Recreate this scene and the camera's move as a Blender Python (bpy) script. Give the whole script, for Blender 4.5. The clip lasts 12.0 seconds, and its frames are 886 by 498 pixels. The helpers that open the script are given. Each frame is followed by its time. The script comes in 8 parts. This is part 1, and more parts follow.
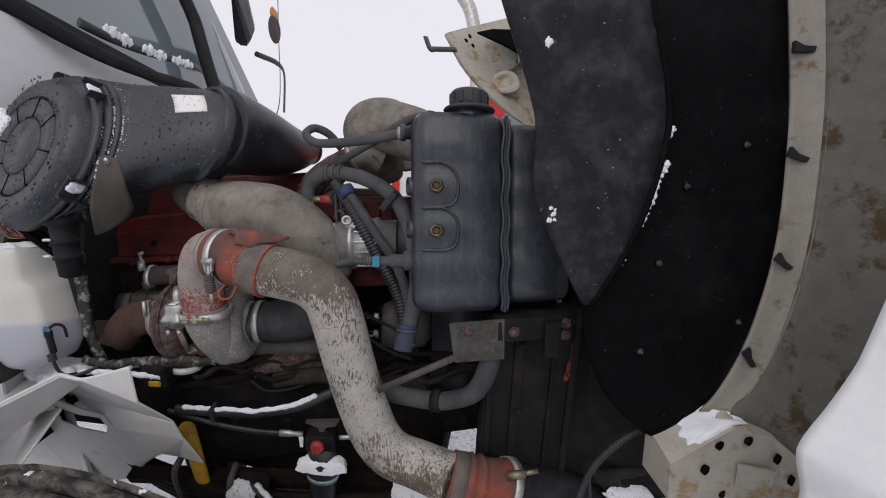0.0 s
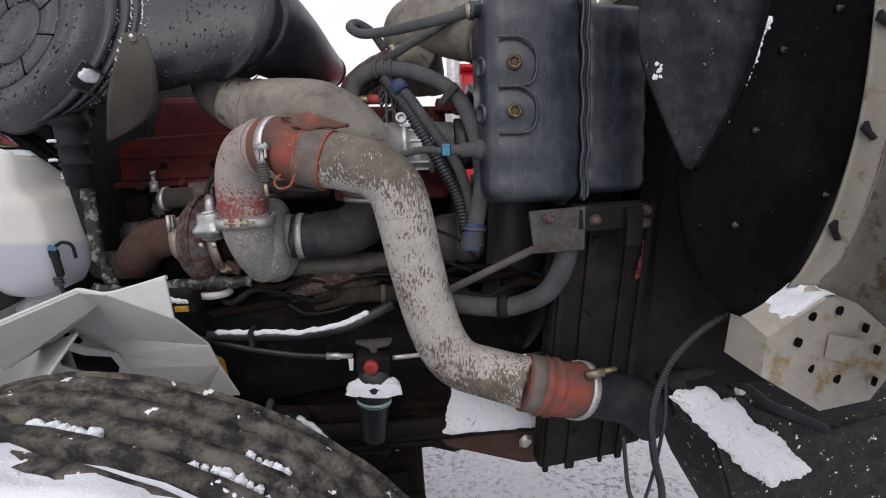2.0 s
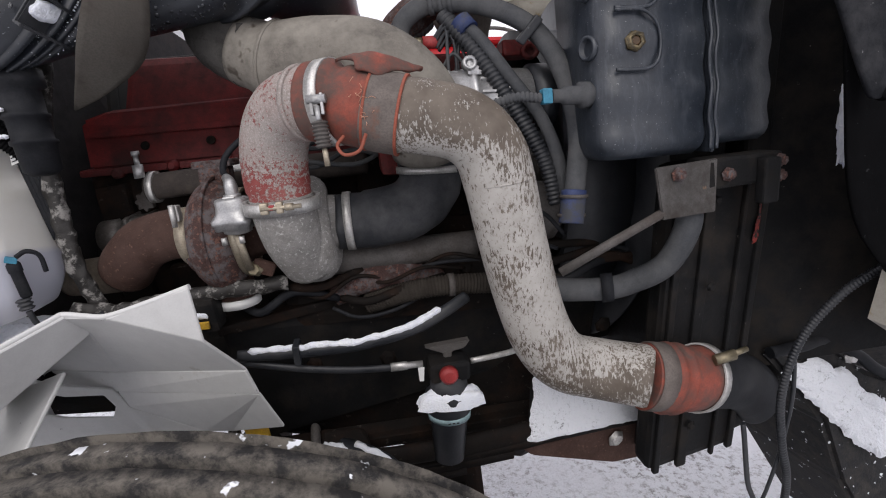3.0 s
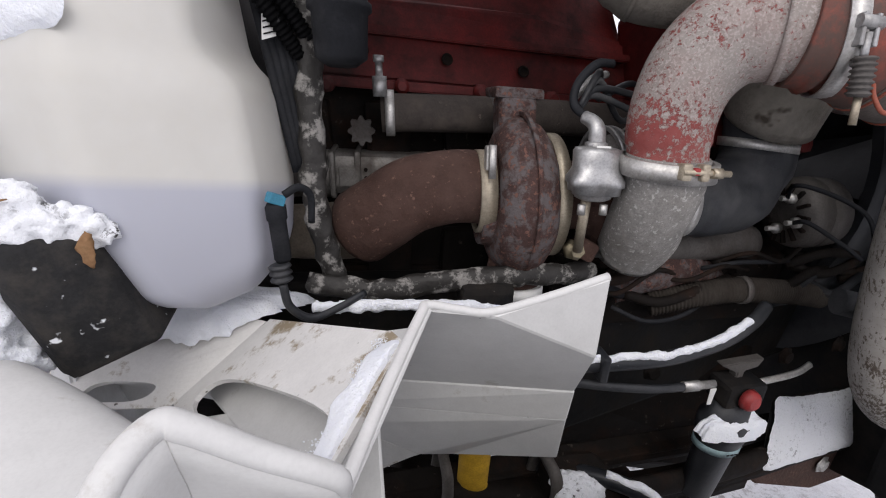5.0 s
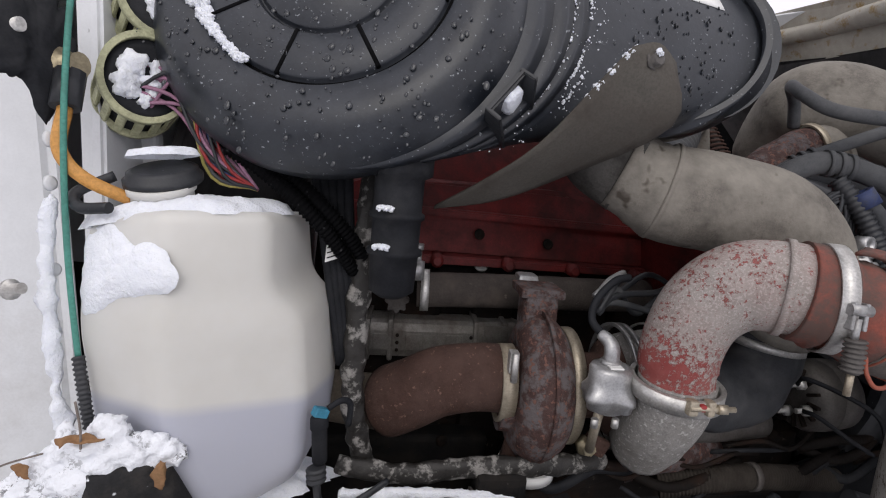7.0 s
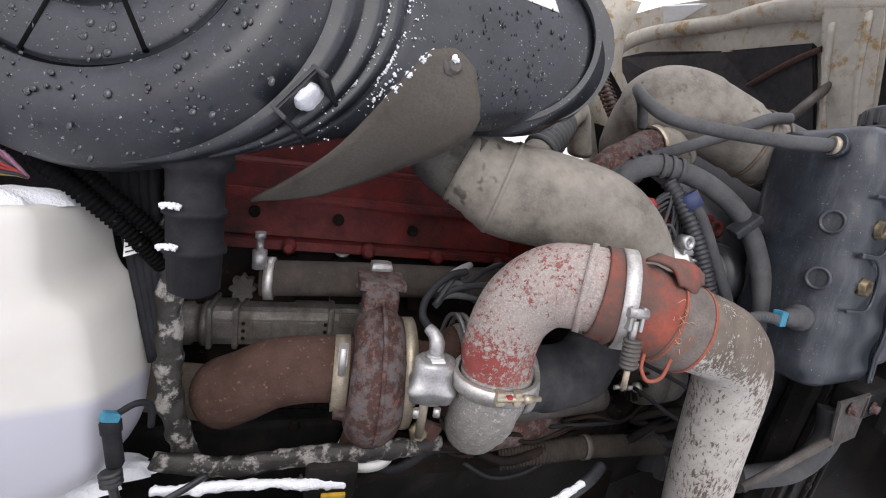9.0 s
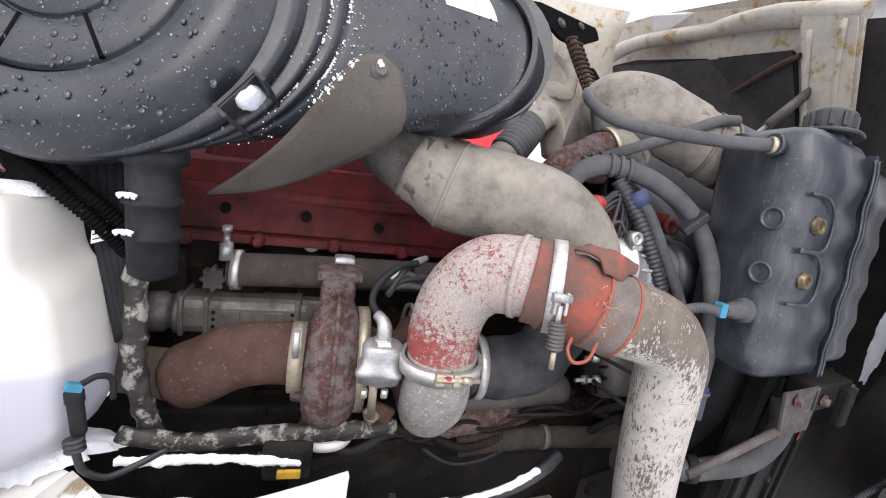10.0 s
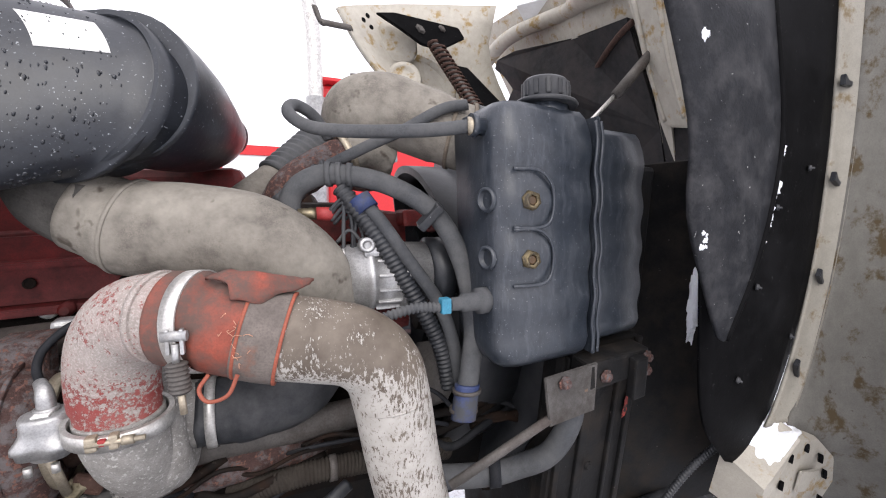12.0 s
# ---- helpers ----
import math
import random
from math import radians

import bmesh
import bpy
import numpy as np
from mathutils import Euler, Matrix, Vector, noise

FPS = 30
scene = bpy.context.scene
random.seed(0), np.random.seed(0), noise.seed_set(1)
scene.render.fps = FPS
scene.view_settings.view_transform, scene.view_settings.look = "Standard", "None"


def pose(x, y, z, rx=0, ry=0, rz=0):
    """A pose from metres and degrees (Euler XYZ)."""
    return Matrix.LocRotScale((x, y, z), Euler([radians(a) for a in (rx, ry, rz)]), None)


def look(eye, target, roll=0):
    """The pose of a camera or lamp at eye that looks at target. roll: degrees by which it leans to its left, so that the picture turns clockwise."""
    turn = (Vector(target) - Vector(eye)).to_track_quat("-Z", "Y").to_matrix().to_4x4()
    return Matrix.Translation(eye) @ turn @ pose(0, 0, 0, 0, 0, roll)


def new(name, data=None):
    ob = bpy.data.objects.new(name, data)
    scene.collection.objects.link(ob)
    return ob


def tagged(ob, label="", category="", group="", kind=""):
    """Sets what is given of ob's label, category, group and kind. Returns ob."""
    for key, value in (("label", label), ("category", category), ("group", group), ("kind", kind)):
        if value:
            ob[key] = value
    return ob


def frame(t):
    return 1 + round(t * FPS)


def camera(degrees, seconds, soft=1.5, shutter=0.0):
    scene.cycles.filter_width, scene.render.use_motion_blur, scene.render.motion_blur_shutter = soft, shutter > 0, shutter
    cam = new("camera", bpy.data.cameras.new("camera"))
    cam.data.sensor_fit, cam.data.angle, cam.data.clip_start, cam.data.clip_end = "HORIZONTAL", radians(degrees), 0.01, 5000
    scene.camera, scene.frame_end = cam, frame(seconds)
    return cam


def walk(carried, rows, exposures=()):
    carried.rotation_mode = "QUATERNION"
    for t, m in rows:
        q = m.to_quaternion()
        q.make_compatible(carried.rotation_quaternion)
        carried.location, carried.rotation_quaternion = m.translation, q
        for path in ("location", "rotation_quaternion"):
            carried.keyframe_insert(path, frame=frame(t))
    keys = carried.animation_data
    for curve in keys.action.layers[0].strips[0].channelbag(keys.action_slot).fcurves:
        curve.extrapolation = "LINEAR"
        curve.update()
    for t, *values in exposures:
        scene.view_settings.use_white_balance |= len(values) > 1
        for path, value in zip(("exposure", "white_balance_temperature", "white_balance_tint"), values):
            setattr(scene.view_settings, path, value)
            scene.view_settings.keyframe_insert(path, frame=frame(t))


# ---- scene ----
# camera: seconds, place, yaw, pitch, roll
cam = camera(92.0, 12.0, soft=1.1)
PATH = [
    (0, 0.0506, -0.0976, 1.4327, -0.10, -2.74, -0.28),
    (0.5, 0.0607, -0.1075, 1.3682, -0.09, -4.38, -0.71),
    (1, 0.0363, -0.1115, 1.2647, -1.36, -5.63, -0.12),
    (1.5, -0.0368, -0.1072, 1.2282, -2.82, -6.14, 0.35),
    (2, -0.1679, -0.0401, 1.2264, -5.10, -3.40, -1.38),
    (2.5, -0.2626, 0.0628, 1.2219, -6.73, -4.42, -4.53),
    (4.5, -0.7869, 0.4337, 1.2132, -22.46, -8.60, 0.13),
    (5, -0.8941, 0.5036, 1.2197, -20.37, -9.31, 2.47),
    (5.5, -0.9651, 0.5259, 1.2177, -18.67, -8.91, 5.85),
    (6, -0.9626, 0.5086, 1.3055, -17.29, -6.56, 6.51),
    (6.5, -0.9498, 0.4926, 1.3699, -16.91, -2.64, 8.07),
    (7, -0.9359, 0.4812, 1.3964, -17.81, -2.51, 7.20),
    (7.5, -0.8856, 0.4683, 1.4320, -22.75, -3.44, 6.43),
    (9.5, -0.7949, 0.4080, 1.4534, -26.10, -6.41, 9.40),
    (10, -0.7514, 0.3692, 1.4480, -24.68, -5.20, 9.36),
    (10.5, -0.6314, 0.3672, 1.4670, -26.06, -4.43, 7.12),
    (11, -0.5099, 0.3110, 1.4943, -25.24, -2.76, 4.87),
    (11.5, -0.4214, 0.2687, 1.5517, -25.71, -1.54, 1.54),
    (12, -0.3487, 0.2260, 1.4838, -25.37, -3.36, -0.91),
]
EXPOSURES = [(0.0, -0.4), (0.5, -0.35), (1.0, -0.25), (2.0, -0.1), (2.5, 0.05), (4.5, 0.05), (5.0, 0.08), (5.5, 0.02), (6.0, -0.15), (7.0, -0.12), (7.5, 0.03), (9.5, 0.76), (10.5, 1.16), (11.5, 1.08), (12.0, 0.85)]
walk(cam, [(t, pose(x, y, z, 0, 0, yaw) @ pose(0, 0, 0, 90 + pitch) @ pose(0, 0, 0, 0, 0, roll)) for t, x, y, z, yaw, pitch, roll in PATH], EXPOSURES)

# world: bright overcast snow sky
world = bpy.data.worlds.new("overcast")
scene.world = world
world.use_nodes = True
wn, wl = world.node_tree.nodes, world.node_tree.links
sky = wn.new("ShaderNodeTexSky")
sky.sky_type, sky.sun_disc = "NISHITA", False
sky.sun_elevation, sky.sun_rotation = radians(42), radians(200)
sky.air_density, sky.dust_density = 1.0, 6.0
cloud = wn.new("ShaderNodeMix")
cloud.data_type = "RGBA"
cloud.inputs[0].default_value = 0.9
wl.new(sky.outputs[0], cloud.inputs[6])
cloud.inputs[7].default_value = (9.95, 9.65, 10.4, 1)
wl.new(cloud.outputs[2], wn["Background"].inputs[0])
wn["Background"].inputs[1].default_value = 0.12
sun = new("sun", bpy.data.lights.new("sun", "SUN"))
sun.data.energy, sun.data.angle, sun.data.color = 0.8, radians(40), (1.0, 0.98, 0.95)
sun.matrix_world = look((-2, -6, 6), (0, 1, 1))


# ---- materials ----
def nodes_of(name):
    m = bpy.data.materials.new(name)
    m.use_nodes = True
    nt = m.node_tree
    return m, nt, nt.nodes["Principled BSDF"]


def noise_tex(nt, scale, detail=6, rough=0.6, vec=None):
    n = nt.nodes.new("ShaderNodeTexNoise")
    n.inputs["Scale"].default_value, n.inputs["Detail"].default_value, n.inputs["Roughness"].default_value = scale, detail, rough
    if vec is None:
        co = nt.nodes.get("co") or nt.nodes.new("ShaderNodeTexCoord")
        co.name = "co"
        vec = co.outputs["Object"]
    nt.links.new(vec, n.inputs["Vector"])
    return n.outputs["Fac"]


def ramp(nt, fac, lo, hi):
    r = nt.nodes.new("ShaderNodeMapRange")
    r.inputs[1].default_value, r.inputs[2].default_value = lo, hi
    nt.links.new(fac, r.inputs[0])
    return r.outputs[0]


def mixc(nt, fac, a, b):
    m = nt.nodes.new("ShaderNodeMix")
    m.data_type = "RGBA"
    for sock, v in ((m.inputs[0], fac), (m.inputs[6], a), (m.inputs[7], b)):
        if isinstance(v, (tuple, list)):
            sock.default_value = (*v[:3], 1)
        elif isinstance(v, (int, float)):
            sock.default_value = v
        else:
            nt.links.new(v, sock)
    return m.outputs[2]


def mul(nt, a, b):
    m = nt.nodes.new("ShaderNodeMath")
    m.operation = "MULTIPLY"
    for sock, v in zip(m.inputs, (a, b)):
        if isinstance(v, (int, float)):
            sock.default_value = v
        else:
            nt.links.new(v, sock)
    return m.outputs[0]


def bump(nt, b, height, strength, dist=0.002):
    n = nt.nodes.new("ShaderNodeBump")
    n.inputs["Strength"].default_value, n.inputs["Distance"].default_value = strength, dist
    nt.links.new(height, n.inputs["Height"])
    nt.links.new(n.outputs[0], b.inputs["Normal"])


def surf(name, base, dirt=None, dirt_scale=9, dirt_amount=(0.45, 0.7), rough=0.5, metal=0.0, grain=120, relief=0.15, rough2=None,
         specks=None, speck_scale=140, speck_cut=(0.66, 0.7), vary=0.25, coat=0.0, gloss=0.35):
    """A worn surface: base colour, grime in patches, fine grain, and specks of snow, salt or paint."""
    m, nt, b = nodes_of(name)
    fine = noise_tex(nt, grain, 4)
    dark = tuple(c * (1 - vary) for c in base)
    lite = tuple(min(1, c * (1 + vary)) for c in base)
    col = mixc(nt, ramp(nt, noise_tex(nt, grain * 0.3, 8), 0.3, 0.7), dark, lite)
    tiny = ramp(nt, noise_tex(nt, grain * 3.2, 3), 0.42, 0.66)
    col = mixc(nt, mul(nt, tiny, min(0.5, vary * 1.6)), col, tuple(c * 0.45 for c in base))
    b.inputs["Roughness"].default_value, b.inputs["Metallic"].default_value = rough, metal
    if dirt:
        f = ramp(nt, noise_tex(nt, dirt_scale, 10, 0.7), *dirt_amount)
        col = mixc(nt, f, col, dirt)
        r = nt.nodes.new("ShaderNodeMapRange")
        r.inputs[3].default_value, r.inputs[4].default_value = rough, rough2 if rough2 is not None else min(1, rough + 0.3)
        nt.links.new(f, r.inputs[0])
        nt.links.new(r.outputs[0], b.inputs["Roughness"])
        if metal:
            r2 = nt.nodes.new("ShaderNodeMapRange")
            r2.inputs[3].default_value, r2.inputs[4].default_value = metal, metal * 0.2
            nt.links.new(f, r2.inputs[0])
            nt.links.new(r2.outputs[0], b.inputs["Metallic"])
    if specks:
        col = mixc(nt, ramp(nt, noise_tex(nt, speck_scale, 3), *speck_cut), col, specks)
    nt.links.new(col, b.inputs["Base Color"])
    b.inputs["Coat Weight"].default_value, b.inputs["Specular IOR Level"].default_value = coat, gloss
    bump(nt, b, fine, relief)
    return m


M_BLACK = surf("black_plastic", (0.02, 0.022, 0.026), (0.06, 0.06, 0.062), 7, (0.45, 0.8), 0.38, specks=(0.3, 0.32, 0.34), speck_cut=(0.74, 0.8), speck_scale=190)
M_CAN = surf("canister_plastic", (0.015, 0.018, 0.024), (0.038, 0.042, 0.05), 8, (0.45, 0.8), 0.33, relief=0.12, specks=(0.3, 0.32, 0.34), speck_scale=240, speck_cut=(0.66, 0.73), gloss=0.5)
M_DROP = surf("wet_black_bead", (0.02, 0.023, 0.028), rough=0.12, relief=0.0, gloss=0.6)
M_RUBBER = surf("dusty_rubber_hose", (0.045, 0.048, 0.053), (0.11, 0.11, 0.11), 14, (0.4, 0.8), 0.6, gloss=0.3)
M_DARKRUBBER = surf("dark_rubber", (0.016, 0.017, 0.02), (0.05, 0.05, 0.052), 10, (0.5, 0.8), 0.6, relief=0.2, gloss=0.14)
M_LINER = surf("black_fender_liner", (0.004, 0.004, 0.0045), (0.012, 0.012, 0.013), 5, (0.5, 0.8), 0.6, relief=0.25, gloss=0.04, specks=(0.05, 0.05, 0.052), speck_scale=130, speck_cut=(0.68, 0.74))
M_FLAP = surf("textured_black_flap", (0.015, 0.016, 0.019), (0.045, 0.045, 0.048), 18, (0.46, 0.7), 0.6, relief=0.5, grain=160, specks=(0.3, 0.3, 0.3), speck_scale=120, speck_cut=(0.7, 0.74), gloss=0.12)
M_GRIME = surf("oily_cast_iron", (0.011, 0.009, 0.008), (0.034, 0.019, 0.013), 12, (0.48, 0.75), 0.7, relief=0.6, grain=70, gloss=0.1, specks=(0.07, 0.06, 0.05), speck_scale=60, speck_cut=(0.66, 0.74))
M_IRON = surf("grey_cast_iron", (0.1, 0.092, 0.086), (0.05, 0.032, 0.025), 9, (0.5, 0.8), 0.6, metal=0.3, relief=0.4, grain=90)
M_RUST = surf("rusted_iron", (0.062, 0.035, 0.031), (0.105, 0.092, 0.092), 48, (0.47, 0.57), 0.85, relief=1.2, grain=170, specks=(0.14, 0.07, 0.055), speck_scale=150, speck_cut=(0.56, 0.64), gloss=0.25)
M_RUST2 = surf("brown_rust_pipe", (0.05, 0.024, 0.017), (0.072, 0.042, 0.034), 22, (0.42, 0.65), 0.8, relief=1.0, specks=(0.13, 0.075, 0.058), speck_scale=150, speck_cut=(0.62, 0.7))
M_TAN = surf("heat_tanned_pipe", (0.16, 0.135, 0.105), (0.08, 0.055, 0.04), 11, (0.45, 0.75), 0.7)
M_OLD = surf("grimy_braided_hose", (0.04, 0.034, 0.028), (0.025, 0.02, 0.017), 16, (0.45, 0.7), 0.8, relief=0.5, gloss=0.2)
M_CROSS = surf("dark_brown_tube", (0.055, 0.046, 0.041), (0.1, 0.082, 0.07), 12, (0.5, 0.75), 0.75, relief=0.6, gloss=0.2, specks=(0.14, 0.12, 0.1), speck_scale=120, speck_cut=(0.68, 0.74))
M_THREAD = surf("pale_fabric_thread", (0.5, 0.27, 0.18), rough=0.9)
M_SOOTYRUB = surf("oily_black_rubber", (0.024, 0.026, 0.03), (0.07, 0.07, 0.072), 16, (0.42, 0.7), 0.5, relief=0.3, gloss=0.3)
M_DULLSTEEL = surf("dull_grimy_steel", (0.085, 0.08, 0.076), (0.04, 0.034, 0.03), 22, (0.45, 0.65), 0.6, metal=0.3, relief=0.4, specks=(0.17, 0.11, 0.07), speck_scale=50, speck_cut=(0.68, 0.74))
M_ALU = surf("cast_aluminium", (0.42, 0.42, 0.42), (0.2, 0.19, 0.18), 20, (0.5, 0.8), 0.35, metal=0.7, relief=0.25)
M_COMPR = surf("grey_compressor_casting", (0.27, 0.26, 0.245), (0.17, 0.155, 0.14), 14, (0.5, 0.8), 0.75, metal=0.1, relief=0.9, grain=150, specks=(0.42, 0.41, 0.39), speck_scale=210, speck_cut=(0.58, 0.66))
M_STEEL = surf("bright_steel_band", (0.55, 0.54, 0.52), (0.26, 0.24, 0.22), 40, (0.5, 0.75), 0.45, metal=0.75, relief=0.15)
M_OLDBRASS = surf("blackened_brass", (0.15, 0.12, 0.07), (0.04, 0.035, 0.03), 90, (0.45, 0.65), 0.4, metal=0.8)
M_COOLER = surf("dull_stainless", (0.2, 0.19, 0.175), (0.07, 0.055, 0.045), 14, (0.42, 0.66), 0.42, metal=0.6, relief=0.25)
M_BRASS = surf("dulled_brass", (0.26, 0.225, 0.15), (0.16, 0.13, 0.09), 60, (0.5, 0.8), 0.38, metal=0.8)
M_BRONZE = surf("tarnished_band", (0.4, 0.35, 0.27), (0.22, 0.17, 0.12), 20, (0.5, 0.8), 0.45, metal=0.6)
M_GREYDUCT = surf("dusty_grey_duct", (0.155, 0.14, 0.12), (0.25, 0.232, 0.2), 15, (0.4, 0.66), 0.75, relief=0.6, grain=150, vary=0.32, specks=(0.07, 0.058, 0.046), speck_scale=24, speck_cut=(0.62, 0.7))
M_RED = surf("engine_red_paint", (0.15, 0.014, 0.013), (0.022, 0.011, 0.01), 8, (0.4, 0.66), 0.5, relief=0.2, gloss=0.3)
M_BOOT = surf("orange_silicone_boot", (0.24, 0.055, 0.034), (0.1, 0.062, 0.052), 13, (0.4, 0.56), 0.6, relief=0.3)
M_BOOTDK = surf("sooty_silicone_cuff", (0.13, 0.11, 0.098), (0.2, 0.09, 0.06), 14, (0.58, 0.75), 0.75)
M_BOOTLIP = surf("bare_orange_silicone", (0.28, 0.075, 0.045), (0.25, 0.08, 0.05), 30, (0.5, 0.7), 0.6)
M_WHITE = surf("white_moulded_panel", (0.62, 0.62, 0.61), (0.3, 0.27, 0.22), 9, (0.62, 0.75), 0.45, relief=0.08, vary=0.05, specks=(0.12, 0.11, 0.1), speck_scale=45, speck_cut=(0.73, 0.75))
M_STAINED = surf("stained_white_panel", (0.66, 0.65, 0.63), (0.27, 0.22, 0.15), 15, (0.53, 0.6), 0.55, relief=0.15, vary=0.06, specks=(0.1, 0.09, 0.08), speck_scale=50, speck_cut=(0.7, 0.72))
M_CAB = surf("white_cab_paint", (0.66, 0.67, 0.68), (0.45, 0.44, 0.42), 3, (0.55, 0.8), 0.35, relief=0.03, vary=0.04, specks=(0.2, 0.19, 0.18), speck_scale=40, speck_cut=(0.75, 0.77))
M_BEIGE = surf("stained_fibreglass", (0.38, 0.355, 0.305), (0.27, 0.19, 0.085), 14, (0.54, 0.63), 0.55, relief=0.25, vary=0.1, specks=(0.1, 0.08, 0.06), speck_scale=60, speck_cut=(0.74, 0.77))
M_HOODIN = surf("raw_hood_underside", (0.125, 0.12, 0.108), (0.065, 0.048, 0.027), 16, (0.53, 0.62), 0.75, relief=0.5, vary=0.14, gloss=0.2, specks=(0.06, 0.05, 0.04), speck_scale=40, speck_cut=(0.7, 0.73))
M_YELLOW = surf("yellow_shock_paint", (0.5, 0.3, 0.03), (0.16, 0.1, 0.04), 20, (0.5, 0.7), 0.5)
M_LABEL = surf("white_label", (0.75, 0.75, 0.73), (0.4, 0.38, 0.34), 30, (0.62, 0.75), 0.6, vary=0.03)
M_BLUE = surf("blue_plastic", (0.03, 0.045, 0.12), (0.05, 0.052, 0.058), 22, (0.45, 0.58), 0.55)
M_PALE = surf("pale_teal_label", (0.3, 0.42, 0.44), (0.15, 0.2, 0.21), 40, (0.5, 0.7), 0.5)
M_TEAL = surf("teal_plastic", (0.045, 0.22, 0.33), rough=0.45)
M_ORANGEW = surf("orange_wire", (0.6, 0.3, 0.08), rough=0.5)
M_GREENW = surf("green_wire", (0.07, 0.25, 0.2), rough=0.5)
M_PURPLE = surf("mauve_wire", (0.32, 0.16, 0.24), rough=0.5)
M_REDW = surf("red_wire", (0.3, 0.035, 0.035), rough=0.5)
M_YELW = surf("yellow_wire", (0.33, 0.28, 0.08), rough=0.5)
M_CREAM = surf("cream_connector", (0.42, 0.42, 0.26), (0.2, 0.2, 0.13), 40, (0.5, 0.7), 0.5)
M_DUSTED = surf("snow_dusted_rubber", (0.02, 0.02, 0.021), (0.055, 0.05, 0.045), 30, (0.45, 0.7), 0.75, relief=0.8, grain=90, specks=(0.75, 0.77, 0.8), speck_scale=55, speck_cut=(0.66, 0.7), gloss=0.2)
M_FRAME = surf("grimy_black_steel", (0.009, 0.009, 0.0095), (0.028, 0.023, 0.019), 13, (0.46, 0.72), 0.6, relief=0.5, grain=80, gloss=0.15, specks=(0.12, 0.11, 0.1), speck_scale=80, speck_cut=(0.72, 0.77))
# Set darker than M_BEIGE.
M_FLANGE = surf("darker_cream_flange", (0.25, 0.235, 0.2), (0.15, 0.115, 0.07), 18, (0.54, 0.64), 0.6, relief=0.3, vary=0.12, specks=(0.06, 0.05, 0.04), speck_scale=60, speck_cut=(0.7, 0.74))
M_LENS = surf("dull_amber_lens", (0.07, 0.04, 0.018), rough=0.3)
M_LEAF = surf("dead_leaf", (0.27, 0.155, 0.075), (0.2, 0.1, 0.05), 40, (0.4, 0.7), 0.8)
M_CUFF = surf("stained_cuff", (0.085, 0.08, 0.073), (0.03, 0.028, 0.026), 18, (0.42, 0.62), 0.7, relief=0.6, specks=(0.04, 0.036, 0.032), speck_scale=60, speck_cut=(0.6, 0.7), gloss=0.3)
M_SHIELD = surf("brown_grey_shield", (0.1, 0.092, 0.08), (0.06, 0.052, 0.045), 18, (0.4, 0.7), 0.75, relief=0.4, gloss=0.2)
M_TREAD = surf("muddy_tread", (0.03, 0.029, 0.029), (0.14, 0.127, 0.11), 30, (0.42, 0.6), 0.85, relief=0.6, specks=(0.8, 0.82, 0.86), speck_scale=34, speck_cut=(0.66, 0.69), gloss=0.2)
M_WRAP = surf("torn_foil_wrap", (0.03, 0.028, 0.026), (0.25, 0.24, 0.225), 38, (0.52, 0.6), 0.5, metal=0.2, relief=1.0, grain=60)
M_FARRED = surf("far_red_paint", (0.5, 0.02, 0.025), rough=0.35, vary=0.05)
M_MARK = surf("worn_red_marker", (0.2, 0.025, 0.02), (0.02, 0.018, 0.017), 70, (0.45, 0.55), 0.7)
M_BARK = surf("bare_branch", (0.2, 0.17, 0.15), rough=0.9)
M_INSUL = surf("dark_hood_insulation", (0.03, 0.029, 0.03), (0.05, 0.044, 0.042), 6, (0.45, 0.75), 0.9, relief=0.5, gloss=0.1)


def snow_material():
    m, nt, b = nodes_of("snow")
    col = mixc(nt, ramp(nt, noise_tex(nt, 14, 8), 0.3, 0.75), (0.86, 0.88, 0.92), (0.74, 0.77, 0.83))
    nt.links.new(col, b.inputs["Base Color"])
    b.inputs["Roughness"].default_value = 0.75
    b.inputs["Subsurface Weight"].default_value = 0.2
    b.inputs["Subsurface Radius"].default_value = (0.01, 0.01, 0.012)
    bump(nt, b, noise_tex(nt, 260, 5), 0.8, 0.003)
    return m


def ground_material():
    m, nt, b = nodes_of("trodden_snow")
    f = mul(nt, ramp(nt, noise_tex(nt, 30, 12, 0.8), 0.5, 0.6), ramp(nt, noise_tex(nt, 1.7, 5), 0.35, 0.6))
    col = mixc(nt, f, (0.78, 0.8, 0.84), (0.17, 0.16, 0.155))
    nt.links.new(col, b.inputs["Base Color"])
    b.inputs["Roughness"].default_value = 0.85
    bump(nt, b, noise_tex(nt, 40, 10, 0.7), 1.0, 0.02)
    return m


def height_ramp(nt, lo, hi):
    sep = nt.nodes.new("ShaderNodeSeparateXYZ")
    nt.links.new(nt.nodes["co"].outputs["Object"], sep.inputs[0])
    return ramp(nt, sep.outputs["Z"], lo, hi)


def plus(nt, a, b):
    m = nt.nodes.new("ShaderNodeMath")
    m.operation = "ADD"
    nt.links.new(a, m.inputs[0])
    nt.links.new(b, m.inputs[1])
    return m.outputs[0]


